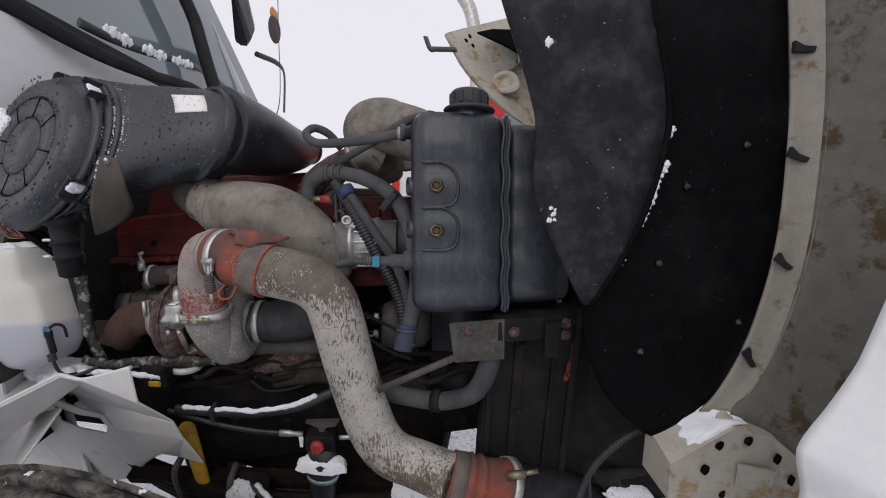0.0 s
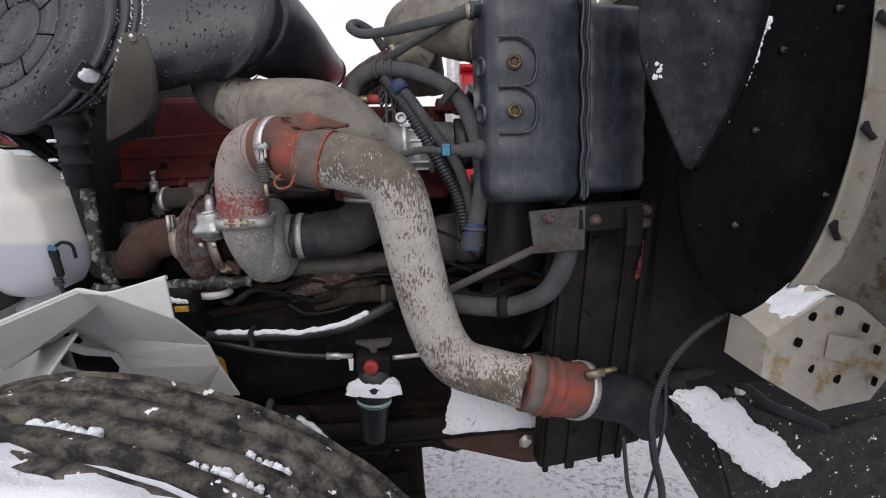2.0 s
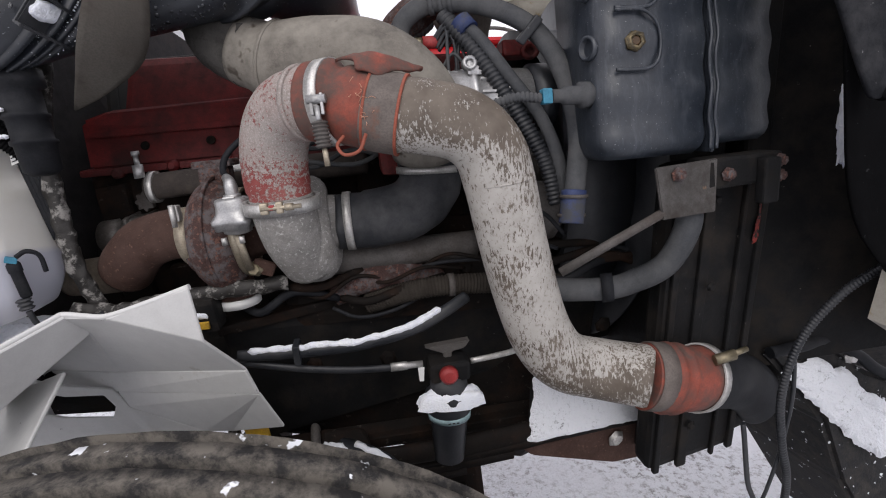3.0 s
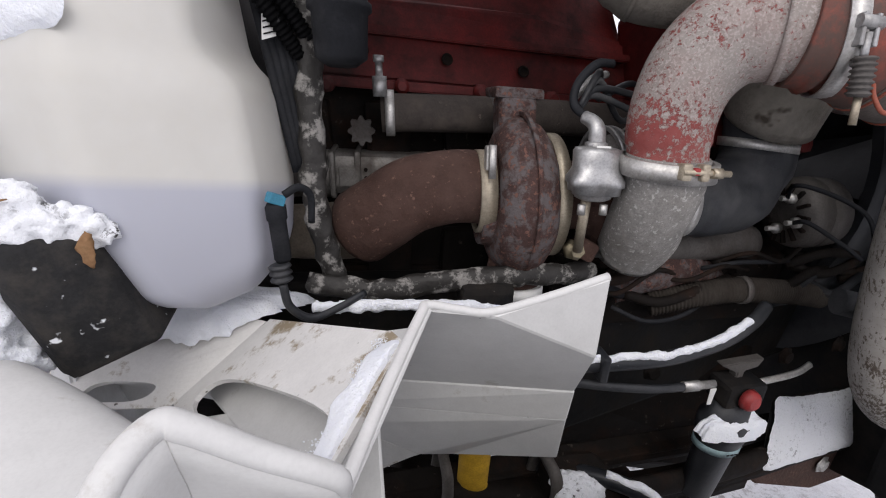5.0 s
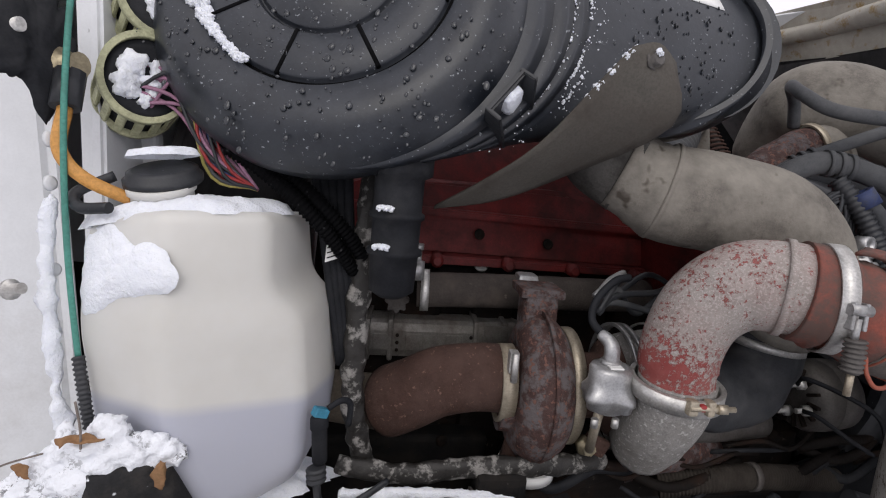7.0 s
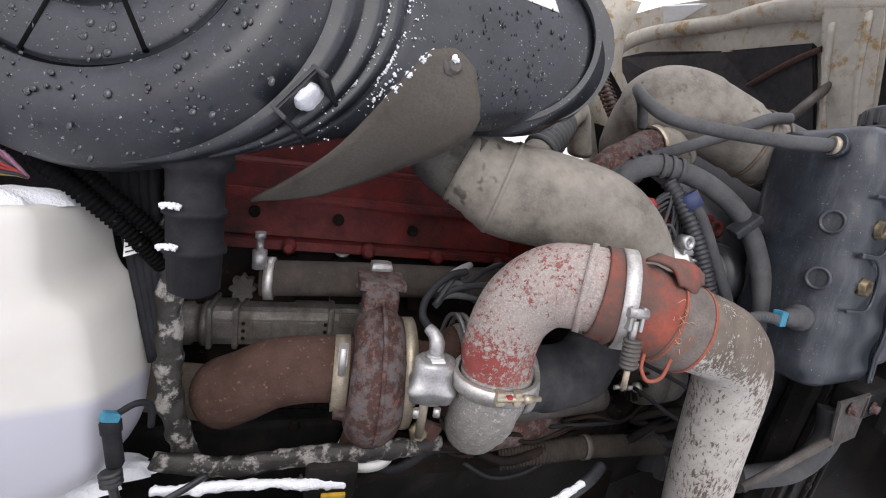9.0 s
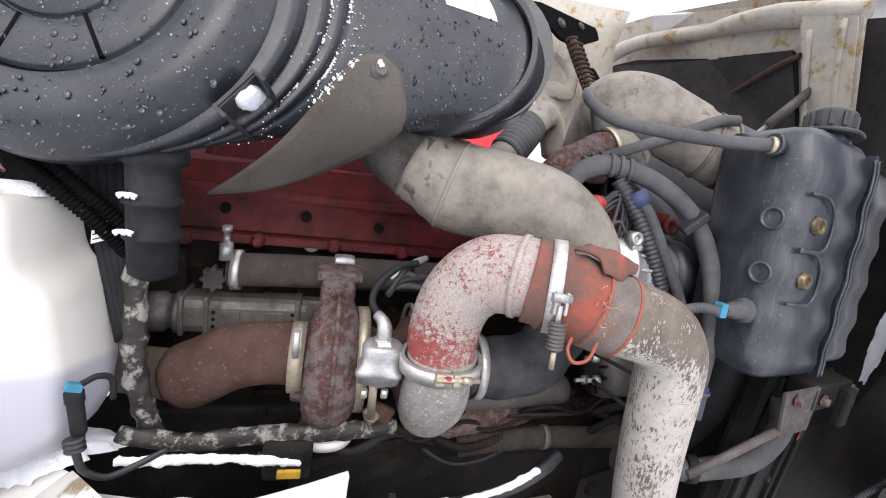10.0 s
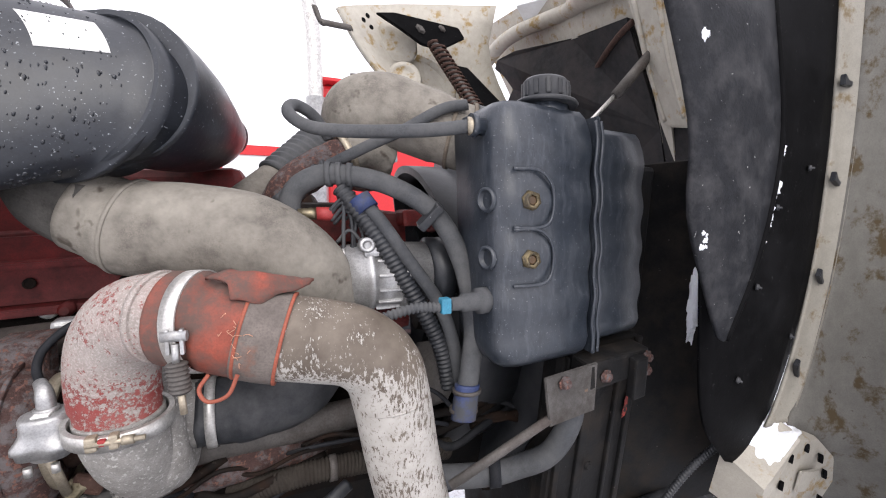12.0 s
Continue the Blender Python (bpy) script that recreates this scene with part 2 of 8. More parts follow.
def peeling_material():
    """Red paint that has flaked off a grey casting, most of it left round the foot."""
    m, nt, b = nodes_of("peeling_red_casting")
    flake = noise_tex(nt, 150, 12, 0.8)
    big = noise_tex(nt, 16, 4)
    keep = height_ramp(nt, 1.325, 1.275)
    s = plus(nt, plus(nt, mul(nt, big, 0.4), flake), mul(nt, keep, 0.125))
    f = ramp(nt, s, 0.775, 0.8)
    speck = ramp(nt, noise_tex(nt, 120, 6, 0.7), 0.6, 0.62)
    grey = mixc(nt, ramp(nt, noise_tex(nt, 45, 8), 0.3, 0.7), (0.235, 0.205, 0.185), (0.33, 0.3, 0.275))
    grey = mixc(nt, mul(nt, speck, 0.9), grey, (0.2, 0.05, 0.042))
    grey = mixc(nt, ramp(nt, noise_tex(nt, 420, 3), 0.5, 0.62), grey, (0.38, 0.34, 0.32))
    wash = ramp(nt, noise_tex(nt, 22, 6), 0.42, 0.62)
    grey = mixc(nt, mul(nt, wash, 0.16), grey, (0.25, 0.1, 0.085))
    red = mixc(nt, ramp(nt, noise_tex(nt, 30, 6), 0.35, 0.7), (0.2, 0.032, 0.028), (0.27, 0.08, 0.07))
    nt.links.new(mixc(nt, f, grey, red), b.inputs["Base Color"])
    b.inputs["Roughness"].default_value = 0.66
    bump(nt, b, plus(nt, mul(nt, f, 0.8), noise_tex(nt, 320, 4)), 0.6, 0.0012)
    return m


def pipe_material():
    """Silver coating that flakes off a brownish pipe in lengthwise flecks."""
    m, nt, b = nodes_of("flaking_silver_pipe")
    fine = noise_tex(nt, 170, 5)
    mp = nt.nodes.new("ShaderNodeMapping")
    mp.inputs["Scale"].default_value = (1.0, 1.0, 0.3)
    nt.links.new(nt.nodes["co"].outputs["Object"], mp.inputs[0])
    fleck = noise_tex(nt, 270, 8, 0.7, mp.outputs[0])
    big = noise_tex(nt, 14, 5)
    coat = mixc(nt, ramp(nt, noise_tex(nt, 40, 8), 0.3, 0.7), (0.35, 0.33, 0.3), (0.45, 0.43, 0.4))
    coat = mixc(nt, ramp(nt, fine, 0.56, 0.72), coat, (0.24, 0.22, 0.195))
    bare = mixc(nt, ramp(nt, noise_tex(nt, 30, 6), 0.3, 0.7), (0.085, 0.066, 0.05), (0.16, 0.132, 0.105))
    worn = plus(nt, mul(nt, height_ramp(nt, 1.27, 1.36), 0.22), mul(nt, height_ramp(nt, 0.99, 0.9), 0.1))
    s = plus(nt, plus(nt, mul(nt, big, 0.6), fleck), worn)
    f = ramp(nt, s, 0.845, 0.875)
    nt.links.new(mixc(nt, f, coat, bare), b.inputs["Base Color"])
    b.inputs["Roughness"].default_value, b.inputs["Metallic"].default_value = 0.58, 0.12
    bump(nt, b, f, 0.4, 0.0008)
    return m


def surge_material():
    """Dark moulded plastic with dusty upright scuffs."""
    m, nt, b = nodes_of("surge_tank_plastic")
    base = mixc(nt, ramp(nt, noise_tex(nt, 55, 6), 0.3, 0.7), (0.014, 0.018, 0.025), (0.025, 0.031, 0.041))
    mp = nt.nodes.new("ShaderNodeMapping")
    mp.inputs["Scale"].default_value = (1.0, 1.0, 0.16)
    nt.links.new(nt.nodes["co"].outputs["Object"], mp.inputs[0])
    streak = ramp(nt, noise_tex(nt, 70, 8, 0.75, mp.outputs[0]), 0.5, 0.72)
    dust = ramp(nt, noise_tex(nt, 9, 8, 0.7), 0.42, 0.72)
    col = mixc(nt, mul(nt, streak, 0.55), base, (0.09, 0.1, 0.116))
    col = mixc(nt, mul(nt, dust, 0.5), col, (0.055, 0.06, 0.068))
    col = mixc(nt, ramp(nt, noise_tex(nt, 300, 3), 0.66, 0.72), col, (0.14, 0.15, 0.16))
    nt.links.new(col, b.inputs["Base Color"])
    b.inputs["Roughness"].default_value, b.inputs["Specular IOR Level"].default_value = 0.36, 0.5
    bump(nt, b, noise_tex(nt, 40, 8), 0.45, 0.002)
    return m


def washer_material():
    m, nt, b = nodes_of("milky_tank_plastic")
    col = mixc(nt, ramp(nt, noise_tex(nt, 5, 5), 0.35, 0.7), (0.56, 0.548, 0.51), (0.65, 0.645, 0.62))
    sep = nt.nodes.new("ShaderNodeSeparateXYZ")
    nt.links.new(nt.nodes["co"].outputs["Object"], sep.inputs[0])
    fluid = ramp(nt, sep.outputs["Z"], 1.212, 1.2)
    col = mixc(nt, fluid, col, (0.43, 0.44, 0.5))
    nt.links.new(col, b.inputs["Base Color"])
    b.inputs["Roughness"].default_value = 0.38
    b.inputs["Subsurface Weight"].default_value = 0.35
    b.inputs["Subsurface Radius"].default_value = (0.03, 0.028, 0.025)
    b.inputs["Subsurface Scale"].default_value = 0.6
    bump(nt, b, noise_tex(nt, 12, 3), 0.15, 0.004)
    return m


def fluid_material():
    m, nt, b = nodes_of("washer_fluid_behind_plastic")
    col = mixc(nt, ramp(nt, noise_tex(nt, 6, 4), 0.35, 0.7), (0.42, 0.43, 0.5), (0.5, 0.5, 0.53))
    nt.links.new(col, b.inputs["Base Color"])
    b.inputs["Roughness"].default_value = 0.35
    return m


def glass_material(name, tint=(0.17, 0.22, 0.235), rough=0.05):
    m, nt, b = nodes_of(name)
    b.inputs["Base Color"].default_value = (*tint, 1)
    b.inputs["Roughness"].default_value = rough
    b.inputs["Specular IOR Level"].default_value = 0.8
    b.inputs["Metallic"].default_value = 0.0
    b.inputs["Transmission Weight"].default_value = 0.25
    return m


def crumbed_snow_material():
    """Snow sown with black crumbs."""
    m, nt, b = nodes_of("crumbed_snow")
    f = mul(nt, ramp(nt, noise_tex(nt, 95, 8, 0.75), 0.53, 0.58), ramp(nt, noise_tex(nt, 22, 3), 0.45, 0.6))
    nt.links.new(mixc(nt, f, (0.84, 0.86, 0.9), (0.03, 0.028, 0.026)), b.inputs["Base Color"])
    b.inputs["Roughness"].default_value = 0.8
    bump(nt, b, noise_tex(nt, 260, 5), 0.8, 0.003)
    return m


def patchy_snow_material():
    """Thin snow through which a dark support shows in grains."""
    m, nt, b = nodes_of("patchy_snow")
    f = mul(nt, ramp(nt, noise_tex(nt, 150, 8, 0.75), 0.54, 0.62), ramp(nt, noise_tex(nt, 18, 4), 0.5, 0.68))
    nt.links.new(mixc(nt, f, (0.84, 0.86, 0.9), (0.04, 0.04, 0.042)), b.inputs["Base Color"])
    b.inputs["Roughness"].default_value = 0.8
    bump(nt, b, noise_tex(nt, 190, 8), 1.0, 0.005)
    return m


M_PATCHY = patchy_snow_material()
M_CRUMB = crumbed_snow_material()
M_TANK = surge_material()
M_SNOW, M_GROUND, M_PEEL, M_WASHER, M_FLUID, M_PIPE = snow_material(), ground_material(), peeling_material(), washer_material(), fluid_material(), pipe_material()
M_GLASS = glass_material("windscreen_glass")


# ---- mesh builders ----
def cr(points, n=8):
    """Points on a smooth curve through the given ones."""
    p = [Vector(q) for q in points]
    p = [2 * p[0] - p[1], *p, 2 * p[-1] - p[-2]]
    out = []
    for i in range(1, len(p) - 2):
        for k in range(n):
            t = k / n
            a, b, c, d = p[i - 1:i + 3]
            out.append(0.5 * (2 * b + (c - a) * t + (2 * a - 5 * b + 4 * c - d) * t * t + (3 * b - a - 3 * c + d) * t ** 3))
    out.append(p[-2])
    return out


def sweep(bm, pts, radii, seg=16, caps=True):
    """A tube along pts; radii a number or one per point."""
    if not isinstance(radii, (list, tuple)):
        radii = [radii] * len(pts)
    rings, nrm = [], None
    for i, p in enumerate(pts):
        d = (pts[min(i + 1, len(pts) - 1)] - pts[max(i - 1, 0)])
        if d.length < 1e-9:
            d = Vector((0, 0, 1))
        d.normalize()
        if nrm is None:
            nrm = d.orthogonal().normalized()
        nrm = (nrm - d * nrm.dot(d)).normalized()
        bi = d.cross(nrm)
        rings.append([bm.verts.new(p + (nrm * math.cos(a) + bi * math.sin(a)) * radii[i]) for a in (2 * math.pi * k / seg for k in range(seg))])
    for r0, r1 in zip(rings, rings[1:]):
        for k in range(seg):
            f = bm.faces.new((r0[k], r0[(k + 1) % seg], r1[(k + 1) % seg], r1[k]))
            f.smooth = True
    if caps:
        bm.faces.new(rings[0][::-1])
        bm.faces.new(rings[-1])
    return bm


def tube(points, r, seg=16, n=8, caps=True):
    return sweep(bmesh.new(), cr(points, n) if len(points) > 2 else [Vector(q) for q in points], r, seg, caps)


def ribbed(points, r, depth, pitch, seg=12):
    """A corrugated conduit."""
    line = cr(points, 10)
    length = sum((b - a).length for a, b in zip(line, line[1:]))
    steps = max(8, int(length / pitch * 4))
    cum = [0]
    for a, b in zip(line, line[1:]):
        cum.append(cum[-1] + (b - a).length)
    pts, rad, j = [], [], 0
    for i in range(steps + 1):
        s = length * i / steps
        while j < len(line) - 2 and cum[j + 1] < s:
            j += 1
        f = (s - cum[j]) / max(1e-9, cum[j + 1] - cum[j])
        pts.append(line[j].lerp(line[j + 1], f))
        rad.append(r + (depth if i % 4 in (1, 2) else 0))
    return sweep(bmesh.new(), pts, rad, seg)


def turned(origin, axis, profile, seg=32, bm=None):
    """A turned body: profile of (distance along axis, radius)."""
    bm = bm or bmesh.new()
    o, d = Vector(origin), Vector(axis).normalized()
    u = d.orthogonal().normalized()
    w = d.cross(u)
    rings = []
    for s, r in profile:
        rings.append([bm.verts.new(o + d * s + (u * math.cos(a) + w * math.sin(a)) * max(r, 1e-4)) for a in (2 * math.pi * k / seg for k in range(seg))])
    for r0, r1 in zip(rings, rings[1:]):
        for k in range(seg):
            bm.faces.new((r0[k], r0[(k + 1) % seg], r1[(k + 1) % seg], r1[k])).smooth = True
    bm.faces.new(rings[0][::-1])
    bm.faces.new(rings[-1])
    return bm


def block(centre, size, bevel=0.004, turn=(0, 0, 0), bm=None, taper=1.0):
    bm = bm or bmesh.new()
    t = bmesh.new()
    bmesh.ops.create_cube(t, size=1)
    for v in t.verts:
        k = taper if v.co.z > 0 else 1
        v.co = Vector((v.co.x * size[0] * k, v.co.y * size[1] * k, v.co.z * size[2]))
    if bevel:
        bmesh.ops.bevel(t, geom=t.edges[:], offset=bevel, segments=2, affect="EDGES", profile=0.6)
    t.transform(pose(*centre, *turn))
    me = bpy.data.meshes.new("tmp")
    t.to_mesh(me)
    t.free()
    bm.from_mesh(me)
    bpy.data.meshes.remove(me)
    return bm


def slab(outline, depth, bevel=0.002, bm=None):
    """A flat piece: an outline in space pushed along depth (a vector)."""
    t = bmesh.new()
    vs = [t.verts.new(p) for p in outline]
    f = t.faces.new(vs)
    r = bmesh.ops.extrude_face_region(t, geom=[f])
    bmesh.ops.translate(t, verts=[v for v in r["geom"] if isinstance(v, bmesh.types.BMVert)], vec=Vector(depth))
    bmesh.ops.recalc_face_normals(t, faces=t.faces[:])
    if bevel:
        bmesh.ops.bevel(t, geom=t.edges[:], offset=bevel, segments=2, affect="EDGES")
    if bm is None:
        return t
    me = bpy.data.meshes.new("tmp")
    t.to_mesh(me)
    t.free()
    bm.from_mesh(me)
    bpy.data.meshes.remove(me)
    return bm


def sheet(rows, thick, smooth=True, sub=4):
    """A curved panel lofted through rows of points, with thickness."""
    rows = [cr(r, sub) if len(r) > 2 else [Vector(q) for q in r] for r in rows]
    cols = list(zip(*rows))
    cols = [cr(c, sub) if len(c) > 2 else list(c) for c in cols]
    bm = bmesh.new()
    g = [[bm.verts.new(p) for p in c] for c in cols]
    for a, b in zip(g, g[1:]):
        for k in range(len(a) - 1):
            bm.faces.new((a[k], a[k + 1], b[k + 1], b[k])).smooth = smooth
    bmesh.ops.recalc_face_normals(bm, faces=bm.faces[:])
    bmesh.ops.solidify(bm, geom=bm.faces[:], thickness=thick)
    return bm


def ring(origin, axis, r, width, thick, seg=40, gap=0.0):
    """A flat band round an axis."""
    return turned_band(origin, axis, r, width, thick, seg)


def turned_band(origin, axis, r, width, thick, seg=40):
    bm = bmesh.new()
    o, d = Vector(origin), Vector(axis).normalized()
    u = d.orthogonal().normalized()
    w = d.cross(u)
    prof = [(-width / 2, r), (-width / 2, r + thick), (width / 2, r + thick), (width / 2, r)]
    rings = [[bm.verts.new(o + d * s + (u * math.cos(a) + w * math.sin(a)) * q) for a in (2 * math.pi * k / seg for k in range(seg))] for s, q in prof]
    for i in range(4):
        r0, r1 = rings[i], rings[(i + 1) % 4]
        for k in range(seg):
            bm.faces.new((r0[k], r0[(k + 1) % seg], r1[(k + 1) % seg], r1[k])).smooth = i % 2 == 1
    return bm


def wire(points, r, seg=8):
    return tube(points, r, seg, 6)


def roughen(bm, amount, scale, seed=0.0):
    for v in bm.verts:
        n = noise.noise_vector(v.co * scale + Vector((seed, seed, seed)))
        v.co += n * amount
    return bm


def drift(outline, height, seed=0, up=None, ragged=0.25):
    """A lie of snow over an outline: domed along its normal, with a ragged edge."""
    ps = [Vector(p) for p in outline]
    c = sum(ps, Vector()) / len(ps)
    nrm = sum(((a - c).cross(b - c) for a, b in zip(ps, ps[1:] + ps[:1])), Vector()).normalized()
    if nrm.z < 0 or (abs(nrm.z) < 0.2 and nrm.y > 0):
        nrm = -nrm
    up = Vector(up).normalized() if up else nrm
    bm = bmesh.new()
    edge = []
    m, per = len(ps), 14
    for i in range(m):
        for k in range(per):
            f = k / per
            a, b, d, e = ps[i - 1], ps[i], ps[(i + 1) % m], ps[(i + 2) % m]
            edge.append(0.5 * (2 * b + (d - a) * f + (2 * a - 5 * b + 4 * d - e) * f * f + (3 * b - a - 3 * d + e) * f ** 3))
    rings, levels = [], 12
    so = Vector((seed * 1.7, seed * 0.9, seed * 2.3))
    for j in range(levels):
        f = 1 - j / levels
        h = height * (1 - f ** 3) ** 0.5
        row = []
        for e in edge:
            jag = 1 + ragged * (noise.noise(e * 38 + so) * 0.7 + noise.noise(e * 110 + so) * 0.5) * f
            p = c + (e - c) * f * jag
            n = noise.noise(p * 26 + so) * 0.5 + noise.noise(p * 75 + so) * 0.35 + noise.noise(p * 190 + so) * 0.18
            row.append(bm.verts.new(p + up * (h * (1 + 0.6 * n) - (0.002 if j == 0 else 0))))
        rings.append(row)
    top = bm.verts.new(c + up * height)
    L = len(edge)
    for a, b in zip(rings, rings[1:]):
        for k in range(L):
            bm.faces.new((a[k], a[(k + 1) % L], b[(k + 1) % L], b[k])).smooth = True
    for k in range(L):
        bm.faces.new((rings[-1][k], rings[-1][(k + 1) % L], top)).smooth = True
    bmesh.ops.recalc_face_normals(bm, faces=bm.faces[:])
    return bm


def corners_kept(outline, n=4):
    """More points along an outline, so that its corners stay sharp."""
    out = []
    for a, b in zip(outline, outline[1:] + outline[:1]):
        out += [tuple(Vector(a).lerp(Vector(b), k / n)) for k in range(n)]
    return out


def lumps(balls, seed=0, amount=0.35):
    """Clotted snow: knobbly lumps run together."""
    bm = bmesh.new()
    for i, (p, r) in enumerate(balls):
        t = bmesh.ops.create_icosphere(bm, subdivisions=3, radius=1.0)
        for v in t["verts"]:
            d = v.co.copy()
            n = noise.noise(d * 1.6 + Vector((seed, i, 0))) * 0.9 + noise.noise(d * 4.5 + Vector((i, seed, 0))) * 0.5 + noise.noise(d * 11 + Vector((i, 0, seed))) * 0.22
            v.co = Vector(p) + d * r * (1 + amount * n)
    for f in bm.faces:
        f.smooth = True
    return bm


def snow_rope(points, r, seed=0):
    """A crust of snow along a line."""
    pts = cr(points, 16)
    rad = [max(0.001, r * (0.95 + 0.35 * noise.noise(Vector((i * 0.11, seed, 0))) + 0.22 * noise.noise(Vector((i * 0.9, seed, 3))))) for i in range(len(pts))]
    rad[0] = rad[-1] = 0.001
    return roughen(sweep(bmesh.new(), pts, rad, 14), r * 0.3, 60, seed)


CLOTS = bpy.data.textures.new("clots", "CLOUDS")
CLOTS.noise_scale, CLOTS.noise_depth = 0.011, 5


def clotted(ob, voxel=0.004, strength=0.008):
    """Run lumps of snow together and crumble the surface."""
    mod = ob.modifiers.new("together", "REMESH")
    mod.mode, mod.voxel_size, mod.use_smooth_shade = "VOXEL", voxel, True
    mod = ob.modifiers.new("crumble", "DISPLACE")
    mod.texture, mod.strength, mod.mid_level, mod.texture_coords = CLOTS, strength, 0.5, "GLOBAL"
    return ob


def facets(quads, thick):
    """Flat moulded facets that share corners, with thickness."""
    bm = bmesh.new()
    made = {}

    def vert(p):
        key = tuple(round(c, 4) for c in p)
        if key not in made:
            made[key] = bm.verts.new(p)
        return made[key]
    for q in quads:
        bm.faces.new([vert(p) for p in q])
    bmesh.ops.recalc_face_normals(bm, faces=bm.faces[:])
    bmesh.ops.solidify(bm, geom=bm.faces[:], thickness=thick)
    bmesh.ops.bevel(bm, geom=bm.edges[:], offset=min(0.002, thick * 0.3), segments=1, affect="EDGES", clamp_overlap=True)
    return bm


# ---- view fit ----
# The bay is drawn square, then bent by a smooth cubic shift over the plan to fit the camera's views along the whole
# walk, standing in for lens distortion.
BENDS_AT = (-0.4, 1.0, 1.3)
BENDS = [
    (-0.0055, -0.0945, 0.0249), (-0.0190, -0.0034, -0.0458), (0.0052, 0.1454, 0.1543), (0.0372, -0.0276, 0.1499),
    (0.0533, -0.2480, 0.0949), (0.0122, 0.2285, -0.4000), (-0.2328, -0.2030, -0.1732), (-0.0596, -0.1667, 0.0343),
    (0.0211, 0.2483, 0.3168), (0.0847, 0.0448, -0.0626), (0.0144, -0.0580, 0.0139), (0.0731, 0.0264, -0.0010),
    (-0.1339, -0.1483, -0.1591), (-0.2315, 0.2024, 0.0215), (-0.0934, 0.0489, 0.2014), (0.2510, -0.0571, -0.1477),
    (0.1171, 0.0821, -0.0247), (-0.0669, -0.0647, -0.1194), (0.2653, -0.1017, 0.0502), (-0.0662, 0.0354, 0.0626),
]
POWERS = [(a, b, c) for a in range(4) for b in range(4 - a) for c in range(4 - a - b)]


def bent_to_view(points):
    """Drawn points, as rows, bent to fit the camera's views."""
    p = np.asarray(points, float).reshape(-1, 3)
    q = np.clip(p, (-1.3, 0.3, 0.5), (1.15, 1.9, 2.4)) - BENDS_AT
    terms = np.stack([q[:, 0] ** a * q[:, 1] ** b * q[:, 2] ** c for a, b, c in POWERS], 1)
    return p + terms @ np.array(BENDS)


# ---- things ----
PLACED = []  # holds a word while things skip the view bend


def mesh_object(name, bm, material, parent=None, label=""):
    me = bpy.data.meshes.new(name)
    bm.to_mesh(me)
    bm.free()
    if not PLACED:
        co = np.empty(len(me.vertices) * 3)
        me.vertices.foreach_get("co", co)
        me.vertices.foreach_set("co", bent_to_view(co).ravel())
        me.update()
    me.materials.append(material)
    ob = new(name, me)
    if parent:
        ob.parent = parent
        if parent.type == "EMPTY":
            ob.matrix_parent_inverse = parent.matrix_basis.inverted()
    if label:
        ob["label"] = label
    return ob


def part(name, bm, material, parent, label=""):
    return mesh_object(name, bm, material, parent, label)


def thing(name, at, label, category, group="", kind=""):
    e = new(name)
    e.empty_display_size = 0.05
    e.matrix_basis = pose(*(at if PLACED else bent_to_view(at)[0]))
    return tagged(e, label, category, group, kind)


def solo(name, bm, material, label, category, group="", kind=""):
    return tagged(mesh_object(name, bm, material), label, category, group, kind)


def bolt(bm, at, axis, r=0.009, h=0.008):
    return turned(at, axis, [(0, r * 1.5), (h * 0.25, r * 1.5), (h * 0.26, r), (h, r), (h, r * 0.8)], 6, bm)


# ---- setting ----
def ground_mesh():
    bm = bmesh.new()
    fine = [-3 + 0.1 * i for i in range(61)]
    axis = [-900, -200, -60, -20, -8, *fine, 8, 20, 60, 200, 900]
    ay = [-900, -200, -60, -20, -8, *[-2 + 0.1 * i for i in range(61)], 8, 20, 60, 200, 900]
    g = []
    for x in axis:
        row = []
        for y in ay:
            z = -0.03
            if abs(x) < 3.5 and abs(y - 1) < 3.5:
                z += 0.02 * noise.noise(Vector((x * 3, y * 3, 0))) + 0.012 * noise.noise(Vector((x * 9, y * 9, 4)))
            row.append(bm.verts.new((x, y, z)))
        g.append(row)
    for a, b in zip(g, g[1:]):
        for k in range(len(ay) - 1):
            bm.faces.new((a[k], b[k], b[k + 1], a[k + 1])).smooth = True
    return bm


PLACED.append("ground")
solo("ground", ground_mesh(), M_GROUND, "trodden patchy snow over dark gravel", "ground", kind="structure")

PLACED.clear()

# ---- engine ----
engine = thing("engine_block", (-0.5, 1.4, 0.75), "grimy dark cast iron diesel engine block", "engine")
part("block", roughen(block((-0.55, 1.6, 1.03), (1.0, 0.46, 0.56), 0.02), 0.004, 14), M_GRIME, engine)
for i in range(6):
    part("port_boss", roughen(block((-0.98 + 0.16 * i, 1.37, 1.22), (0.09, 0.06, 0.1), 0.012), 0.004, 14), M_GRIME, engine)
    part("side_boss", roughen(block((-0.98 + 0.16 * i, 1.36, 0.95), (0.1, 0.05, 0.16), 0.015), 0.004, 14), M_GRIME, engine)
part("deck_rail", block((-0.5, 1.35, 1.08), (0.9, 0.04, 0.05), 0.01), M_GRIME, engine)
b = block((-0.3, 1.22, 0.98), (0.5, 0.16, 0.14), 0.03)
roughen(b, 0.012, 20)
part("side_casting", b, M_GRIME, engine)
part("oil_gallery_pipe", tube([(-0.46, 1.12, 1.07), (-0.3, 1.12, 1.075), (-0.16, 1.14, 1.07)], 0.03, 18), M_IRON, engine)
